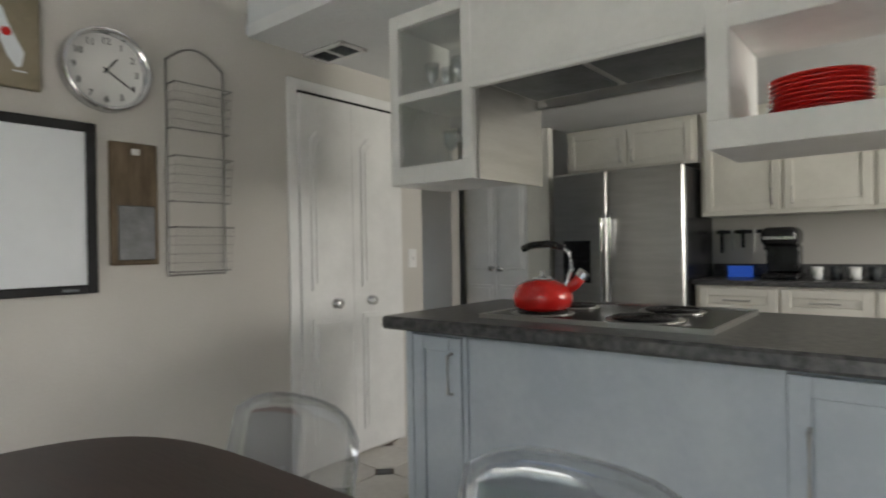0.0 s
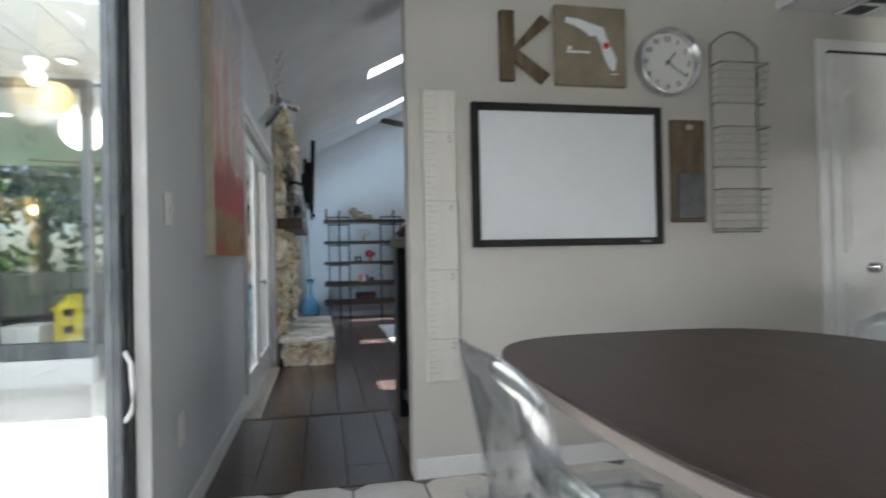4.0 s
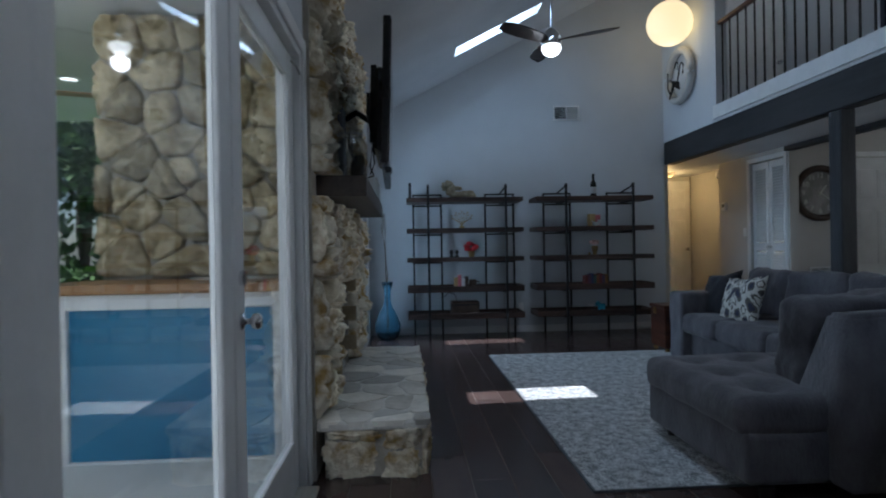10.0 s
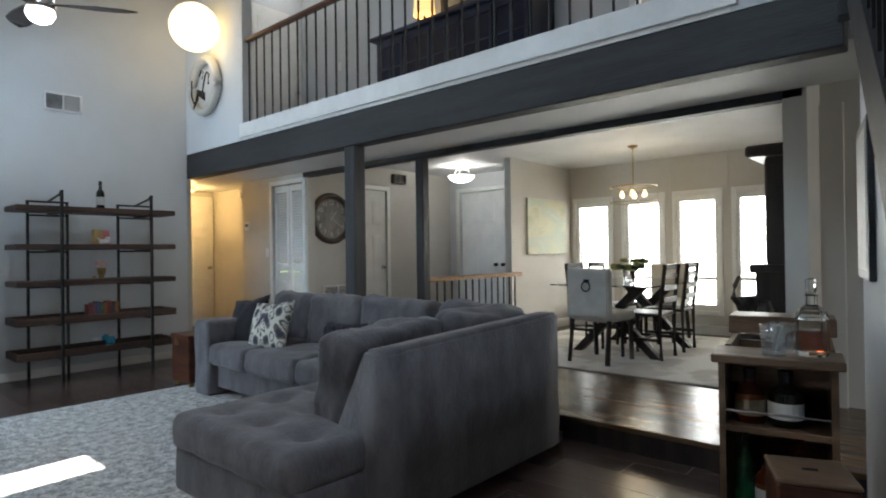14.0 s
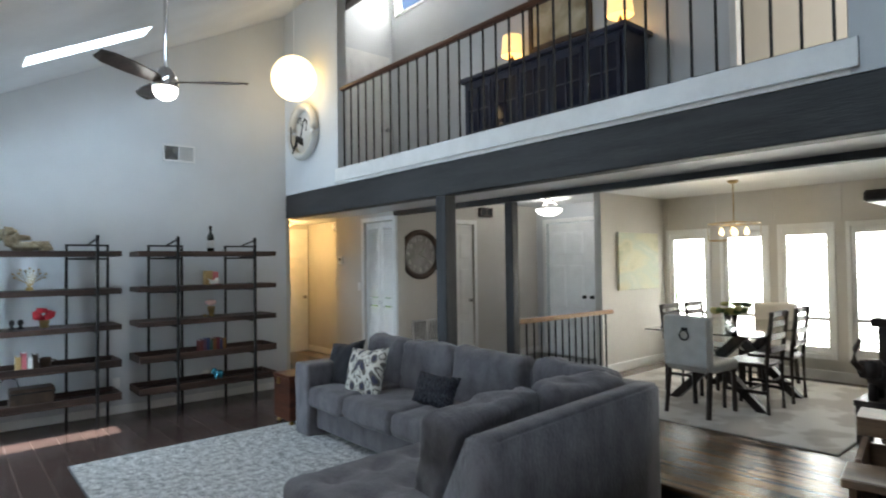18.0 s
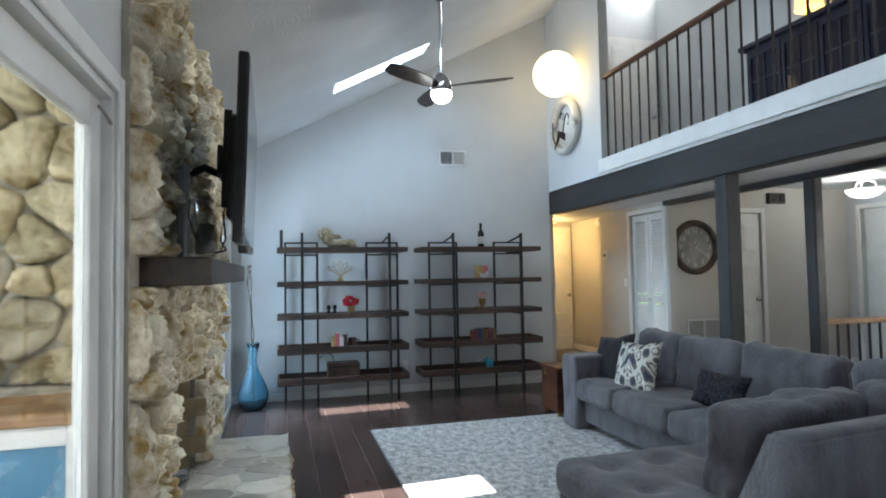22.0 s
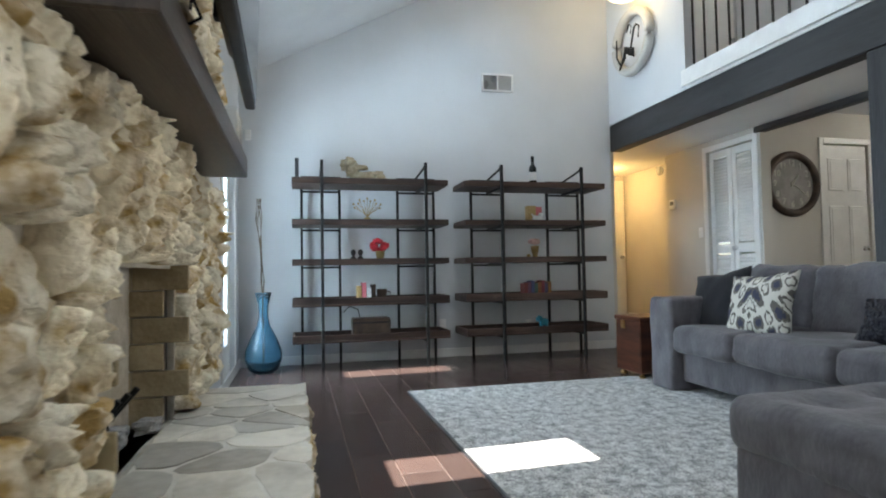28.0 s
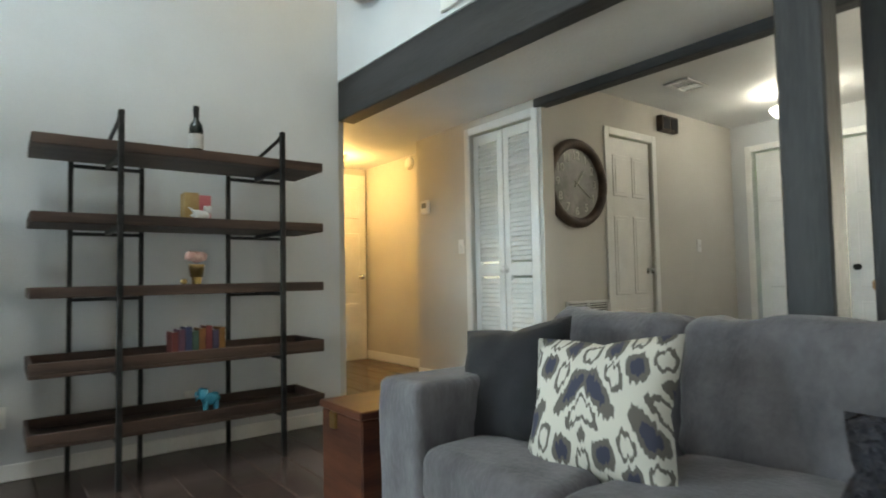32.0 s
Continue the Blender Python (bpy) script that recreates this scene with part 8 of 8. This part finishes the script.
part("upper_case", B((-4.70, 5.36, 0.97, -4.31, 6.64, 1.92), bev=0.006), M_ESP, hu)
part("cornice", B((-4.84, 5.24, 1.92, -4.31, 6.76, 2.02), bev=0.02), M_ESP, hu)
for k in range(3):
    part("door", B((-4.712, 5.38 + 0.42 * k, 1.0, -4.70, 5.78 + 0.42 * k, 1.9), bev=0.004), M_ESP, hu)
ped = thing("pedestal", "small dark pedestal stand", "stand", at=(-4.56, 4.45, 0.0))
part("top", B((-0.15, -0.15, 0.44, 0.15, 0.15, 0.48), bev=0.006), M_ESP, ped)
for x in (-0.12, 0.12):
    for y in (-0.12, 0.12):
        part("leg", B((x - 0.02, y - 0.02, 0, x + 0.02, y + 0.02, 0.44)), M_ESP, ped)
bm = bmesh.new()
ex, ey, ez = -4.56, 4.45, 0.48
rock(bm, (ex, ey, ez + 0.17), (0.17, 0.24, 0.17), 3, n=6)
rock(bm, (ex - 0.06, ey - 0.10, ez + 0.22), (0.13, 0.14, 0.14), 4, n=6)
for dx in (-0.05, 0.05):
    for dy in (-0.08, 0.08):
        tube(bm, [(ex + dx, ey + dy, ez), (ex + dx, ey + dy, ez + 0.14)], 0.03, 8)
tube(bm, [(ex - 0.09, ey - 0.15, ez + 0.21), (ex - 0.13, ey - 0.19, ez + 0.27), (ex - 0.12, ey - 0.19, ez + 0.36), (ex - 0.09, ey - 0.18, ez + 0.43)], 0.028, 8, 0.012)
rock(bm, (ex - 0.0, ey - 0.1, ez + 0.22), (0.03, 0.1, 0.12), 6, n=4)
tagged(part("elephant_statue", bm, M_ESP, None, "dark carved elephant statue with raised trunk", True), category="statue")

# ---- loft ----
lc = thing("loft_cabinet", "long navy display cabinet with gridded glass doors", "cabinet", at=(0, 0, 0))
part("carcass", B((-8.66, 4.36, 2.585, -6.46, 4.78, 3.66), bev=0.005), M_NAVYCAB, lc)
part("top", B((-8.72, 4.30, 3.66, -6.40, 4.79, 3.71), bev=0.008), M_NAVYCAB, lc)
part("plinth", B((-8.69, 4.33, 2.582, -6.43, 4.36, 2.68)), M_NAVYCAB, lc)
M_DARKGLASS = mat("dark_cabinet_glass", (0.012, 0.014, 0.03), rough=0.06)
for k in range(5):
    x0 = -8.62 + 0.427 * k
    dd = part("door", B((x0, 4.34, 2.72, x0 + 0.04, 4.36, 3.62), (x0 + 0.375, 4.34, 2.72, x0 + 0.415, 4.36, 3.62), (x0 + 0.04, 4.34, 2.72, x0 + 0.375, 4.36, 2.78), (x0 + 0.04, 4.34, 3.56, x0 + 0.375, 4.36, 3.62), bev=0.002), M_NAVYCAB, lc)
    part("pane", B((x0 + 0.04, 4.353, 2.78, x0 + 0.375, 4.358, 3.56)), M_DARKGLASS, dd)
    part("muntin", B((x0 + 0.197, 4.342, 2.78, x0 + 0.217, 4.352, 3.56), (x0 + 0.04, 4.343, 3.03, x0 + 0.375, 4.351, 3.045), (x0 + 0.04, 4.343, 3.29, x0 + 0.375, 4.351, 3.305)), M_NAVYCAB, dd)
for x in (-8.05, -6.62):
    tl = thing("table_lamp", "table lamp with a lit amber drum shade", "lamp", "lamps on the loft cabinet", (x, 4.56, 3.711))
    part("base", L([(0.07, 0), (0.07, 0.015), (0.02, 0.03), (0.035, 0.09), (0.012, 0.16), (0.01, 0.2)], n=16), M_BLACK, tl, smooth=True)
    part("shade", L([(0.13, 0.17), (0.11, 0.40), (0.108, 0.40), (0.128, 0.17)], n=24), M_SHADE, tl, "lit amber fabric shade")
    lamp("table_lamp_light", "POINT", 1.26, (1.0, 0.66, 0.3), pose(x, 4.56, 3.711 + 0.14), radius=0.05)
lp = thing("framed_picture", "picture in a brown frame above the loft cabinet", "picture")
part("frame", B((-7.98, 4.765, 3.93, -7.92, 4.798, 4.65), (-7.16, 4.765, 3.93, -7.10, 4.798, 4.65), (-7.92, 4.765, 3.93, -7.16, 4.798, 3.99), (-7.92, 4.765, 4.59, -7.16, 4.798, 4.65), bev=0.005), M_LEATHER, lp)
part("print", B((-7.92, 4.785, 3.99, -7.16, 4.797, 4.59)), patches("sepia_print", ((0.35, (0.24, 0.18, 0.10)), (0.55, (0.50, 0.44, 0.30)), (0.7, (0.62, 0.58, 0.46))), scale=3), lp)
casing_x(4.80, -5.62, -4.80, 4.62, -1, 0.06, z0=2.58)
plate(pose(-9.9, 4.799, 3.75), "white light switch in the loft", "light_switch", "light switch")

# added fill lamp that brightens the loft room; its walls have no window
lamp("sky_loft_room_window", "AREA", 14, (1.0, 0.93, 0.80), look((-3.75, 6.0, 3.8), (-6.0, 6.0, 3.6)), size=1.2, size_y=1.2)
# ---- sunroom beyond the glass doors ----
barf = thing("sunroom_bar", "blue-panelled bar front with white frame and oak top", "bar counter")
part("panel", B((-6.06, -2.30, LF + 0.02, -6.02, -1.19, 0.74)), M_BLUEPANEL, barf, "blue painted panel")
part("white_frame", B((-6.02, -2.36, LF + 0.02, -5.99, -2.28, 0.80), (-6.02, -1.26, LF + 0.02, -5.99, -1.185, 0.80), (-6.02, -2.28, 0.72, -5.99, -1.26, 0.80), (-6.02, -2.28, LF + 0.02, -5.99, -1.26, LF + 0.10), bev=0.003), M_TRIM, barf)
part("oak_top", B((-6.5, -2.45, 0.80, -5.95, -1.185, 0.85), bev=0.006), M_OAK, barf, "oak bar top")
chim = thing("chimney_stone", "sunroom side of the stone chimney", "chimney")
part("mortar_bed", B((-8.62, -2.38, LF, -6.56, -1.19, 2.44)), M_MORTAR, chim)
rng2 = random.Random(12)
for patch in rubble(rng2, -2.40, -1.19, 0.86, 2.43, 42):
    part("stone", field_stone(rng2, patch, lambda u, w, d: (-6.562 + d, u, w), (0.05, 0.09), 0.6), M_STONETAN, chim)
for x, y in ((-5.9, -1.9), (-6.6, -2.9), (-7.9, -3.3), (-6.1, -3.6), (-7.4, -4.5)):
    dl = thing("downlight", "white recessed downlight, lit", "downlight", "sunroom downlights", (x, y, 2.449))
    part("ring", L([(0.09, 0), (0.09, -0.008), (0.065, -0.012), (0.06, -0.002)], n=20), M_TRIM, dl)
    part("lens", L([(0.06, -0.003), (0.05, -0.006), (0.002, -0.007)], n=18), M_BULB, dl, "lit lens")
lamp("sunroom_light", "POINT", 5.0, (1.0, 0.95, 0.86), pose(-6.1, -2.9, 2.3), radius=0.2)
dl = thing("downlight", "white recessed downlight, lit", "downlight", "sunroom downlights", (-4.85, -2.55, 2.611))
part("ring", L([(0.09, 0), (0.09, -0.008), (0.065, -0.012), (0.06, -0.002)], n=20), M_TRIM, dl)
part("lens", L([(0.06, -0.003), (0.05, -0.006), (0.002, -0.007)], n=18), M_BULB, dl, "lit lens")
sf = thing("sunroom_fan", "sunroom ceiling fan with brown blades", "ceiling fan", at=(-7.0, -3.2, 2.1))
part("rod", T([(0, 0, 0.06), (0, 0, 0.35)], r=0.012), M_LEATHER, sf)
part("hub", L([(0.02, 0.08), (0.09, 0.05), (0.09, 0.0), (0.03, -0.03)], n=18), M_LEATHER, sf, smooth=True)
for k in range(4):
    a = radians(20 + 90 * k)
    ob = part("blade", B((0.08, -0.06, 0.01, 0.55, 0.06, 0.02), bev=0.003), M_OAK, sf)
    ob.rotation_euler = (0, 0, a)
# window mullions of the sunroom
for x in (-8.2, -6.6, -5.0, -3.4, -1.8, -0.2, 1.4):
    setting("window_mullion", B((x, -5.68, 0.06, x + 0.07, -5.61, 2.35)), M_GREYFRAME, "grey window mullion")
setting("window_sill", B((-9.5, -5.66, 0.0, 3.5, -5.5, 0.06)), M_GREYFRAME, "low grey window sill")
M_YELLOW = mat("yellow_plastic", (0.62, 0.50, 0.02), (0.70, 0.58, 0.04), scale=6, rough=0.4)
M_REDPL = mat("red_plastic", (0.45, 0.03, 0.03), (0.52, 0.05, 0.05), scale=6, rough=0.4)
ph = thing("toy_house", "tall yellow toy house with small dark windows", "toy house", at=(-5.62, -2.82, -0.06))
bm = bmesh.new()
prism(bm, [(-0.12, 0), (0.12, 0), (0.12, 0.62), (0.0, 0.73), (-0.12, 0.62)], "x", -0.12, 0.12)
part("walls", bm, M_YELLOW, ph)
bm = bmesh.new()
prism(bm, [(-0.14, 0.605), (0.0, 0.735), (0.14, 0.605), (0.14, 0.62), (0.0, 0.75), (-0.14, 0.62)], "x", -0.15, 0.15)
part("roof", bm, M_YELLOW, ph)
for z in (0.40, 0.55):
    part("window", B((0.121, -0.04, z, 0.125, 0.04, z + 0.07)), M_BLKPLASTIC, ph)
tyb = thing("toy_kitchen", "white and red toy kitchen by the window", "toy", at=(-5.75, -3.97, -0.06))
part("body", B((-0.2, -0.26, 0, 0.2, 0.26, 0.56), bev=0.01), M_REDPL, tyb)
part("top", B((-0.22, -0.28, 0.56, 0.22, 0.28, 0.82), bev=0.01), M_WHITE, tyb)
tb2 = thing("toy_bin", "white toy storage bin on the sunroom floor", "storage bin", at=(-5.62, -3.2, -0.06))
part("bin", B((-0.18, -0.16, 0, 0.18, 0.16, 0.48), bev=0.012), M_WHITE, tb2)
sfb = thing("patio_sofa", "dark grey bench in the bar room", "bench", at=(-6.5, -3.3, -0.06), rz=90)
part("seat", B((-0.9, -0.35, 0.2, 0.9, 0.35, 0.5), bev=0.03), M_SOFA, sfb)
part("backrest", B((-0.9, -0.45, 0.5, 0.9, -0.33, 0.95), bev=0.03), M_SOFA, sfb)
gp = thing("glow_pendant", "warm glowing globe pendant in the sunroom", "pendant lamp", at=(-4.98, -2.69, 2.34))
part("globe", L([(0.13 * math.sin(math.pi * k / 12), -0.13 * math.cos(math.pi * k / 12)) for k in range(1, 12)], n=20), M_SHADE, gp, "glowing warm globe", True)
part("cord", T([(0, 0, 0.14), (0, 0, 0.28)], r=0.004), M_WHITE, gp)

# ---- garden ----
fence = thing("garden_fence", "brown wooden garden fence along the hedge", "fence", at=(0, 0, 0))
fb_ = mesh_of("board", B((0, 0, 0, 0.14, 0.02, 1.5)), M_OAK)
for k in range(150):
    piece("board", fb_, fence, (-24 + 0.2 * k, -14.0, -0.34))
rr = random.Random(21)
leafm = []
for v in range(3):
    bm = bmesh.new()
    for k in range(150):
        c = Vector((rr.gauss(0, 0.3), rr.gauss(0, 0.3), rr.gauss(0, 0.25)))
        d1 = Vector((rr.uniform(-1, 1), rr.uniform(-1, 1), rr.uniform(-1, 1))).normalized() * 0.09
        d2 = d1.cross(Vector((rr.uniform(-1, 1), rr.uniform(-1, 1), rr.uniform(-1, 1)))).normalized() * 0.045
        vs = [bm.verts.new(c + q) for q in (-d1, d2, d1, -d2)]
        bm.faces.new(vs)
    leafm.append(mesh_of("leaf_clump", bm, M_LEAF))


def tree(x, y, h, spread, n, label):
    t = thing("garden_tree", label, "tree", "garden trees", (x, y, -0.34))
    part("trunk", T([(0, 0, 0), (0.05, 0.02, h * 0.3), (-0.04, 0.05, h * 0.6)], r=0.16, n=8), M_BARK, t)
    part("limb", T(*[[(0, 0, h * 0.4), (math.cos(a) * spread * 0.5, math.sin(a) * spread * 0.5, h * 0.65), (math.cos(a) * spread * 0.8, math.sin(a) * spread * 0.8, h * 0.8)] for a in (0.2, 1.5, 2.7, 4.0, 5.2)], r=0.06, n=6), M_BARK, t)
    crown = new("crown")
    crown.parent = t
    for k in range(n):
        a, rad, z = rr.uniform(0, 6.28), spread * math.sqrt(rr.random()), h * (0.45 + 0.6 * rr.random())
        ob = new("leaf_clump", rr.choice(leafm))
        ob.parent = crown
        s = rr.uniform(0.9, 1.7)
        ob.matrix_basis = Matrix.LocRotScale((rad * math.cos(a), rad * math.sin(a), z), Euler((rr.uniform(0, 3), rr.uniform(0, 3), rr.uniform(0, 6))), (s, s, s))
    return t


for x, y, h, sp in ((-14.5, -4.5, 5.5, 2.4), (-16, -7.5, 6.0, 2.4), (-9, -10.5, 5.5, 2.3), (-4.5, -11.5, 6.5, 2.6), (-14, -10, 6, 2.4), (-7.5, 13.0, 5.5, 2.4), (-3.5, 14, 5.5, 2.4)):
    tree(x, y, h, sp, 46, "leafy green garden tree")
for k in range(40):
    ob = new("hedge_bush", rr.choice(leafm))
    s = rr.uniform(1.4, 2.0)
    ob.matrix_basis = Matrix.LocRotScale((-22 + 0.75 * k, -12.8 + rr.uniform(-0.4, 0.4), 0.45), Euler((rr.uniform(0, 3), 0, rr.uniform(0, 6))), (s, s, s * 1.1))
    tagged(ob, "dense green hedge shrub along the fence", "shrub", "hedge")
for k in range(16):
    ob = new("hedge_bush", rr.choice(leafm))
    s = rr.uniform(1.4, 2.0)
    ob.matrix_basis = Matrix.LocRotScale((-13.2 + rr.uniform(-0.4, 0.4), -11.5 + 0.7 * k, 0.5), Euler((rr.uniform(0, 3), 0, rr.uniform(0, 6))), (s, s, s * 1.1))
    tagged(ob, "dense green hedge shrub beside the house", "shrub", "hedge")

# ---- floor pieces ----
def planks(parent, x0, x1, y0, y1, z, w, ln, m, name="plank"):
    full = mesh_of(name, B((0, 0, -0.012, ln - 0.004, w - 0.004, 0), bev=0.0015), m)
    rows = int(math.ceil((y1 - y0) / w))
    for r in range(rows):
        x = x0 - (0.0, 0.62, 0.3)[r % 3] * ln
        while x < x1 - 0.01:
            a, b = max(x, x0), min(x + ln, x1)
            yb = min(w, y1 - (y0 + r * w))
            if b - a > 0.02 and yb > 0.01:
                ob = piece(name, full, parent, (a, y0 + r * w, z))
                ob.scale = ((b - a) / ln, yb / w, 1)
            x += ln


planks(floor_living, -10.77, -3.39, -1.055, 3.09, LF, 0.2, 0.92, M_PLANK)
planks(floor_upper, -3.355, -2.2, -1.055, -0.15, 0.0, 0.2, 0.92, M_PLANK)
planks(floor_upper, -9.69, -4.31, 3.115, 7.54, 0.0, 0.19, 1.5, M_DPLANK)
planks(floor_upper, -12.67, -9.69, 3.115, 4.02, 0.0, 0.19, 1.5, M_DPLANK)
planks(floor_upper, -4.3, -2.33, 3.115, 4.49, 0.0, 0.19, 1.5, M_DPLANK)
S, G = 0.305, 0.005
c = 0.065
octo = prism(bmesh.new(), [(c, G), (S - c, G), (S - G, c), (S - G, S - c), (S - c, S - G), (c, S - G), (G, S - c), (G, c)], "z", -0.008, 0.0)
octm = mesh_of("tile", octo, M_TILE)
dotm = mesh_of("inset_tile", prism(bmesh.new(), [(-0.05, 0), (0, -0.05), (0.05, 0), (0, 0.05)], "z", -0.008, -0.0005), M_DOT)
for i in range(13):
    for j in range(20):
        x, y = -2.2 + S * i, -1.05 + S * j
        if x > 0.6 and y > 0.9:
            continue
        piece("tile", octm, floor_kitchen, (x, y, 0))
        if i:
            piece("inset_tile", dotm, floor_kitchen, (x, y, 0))
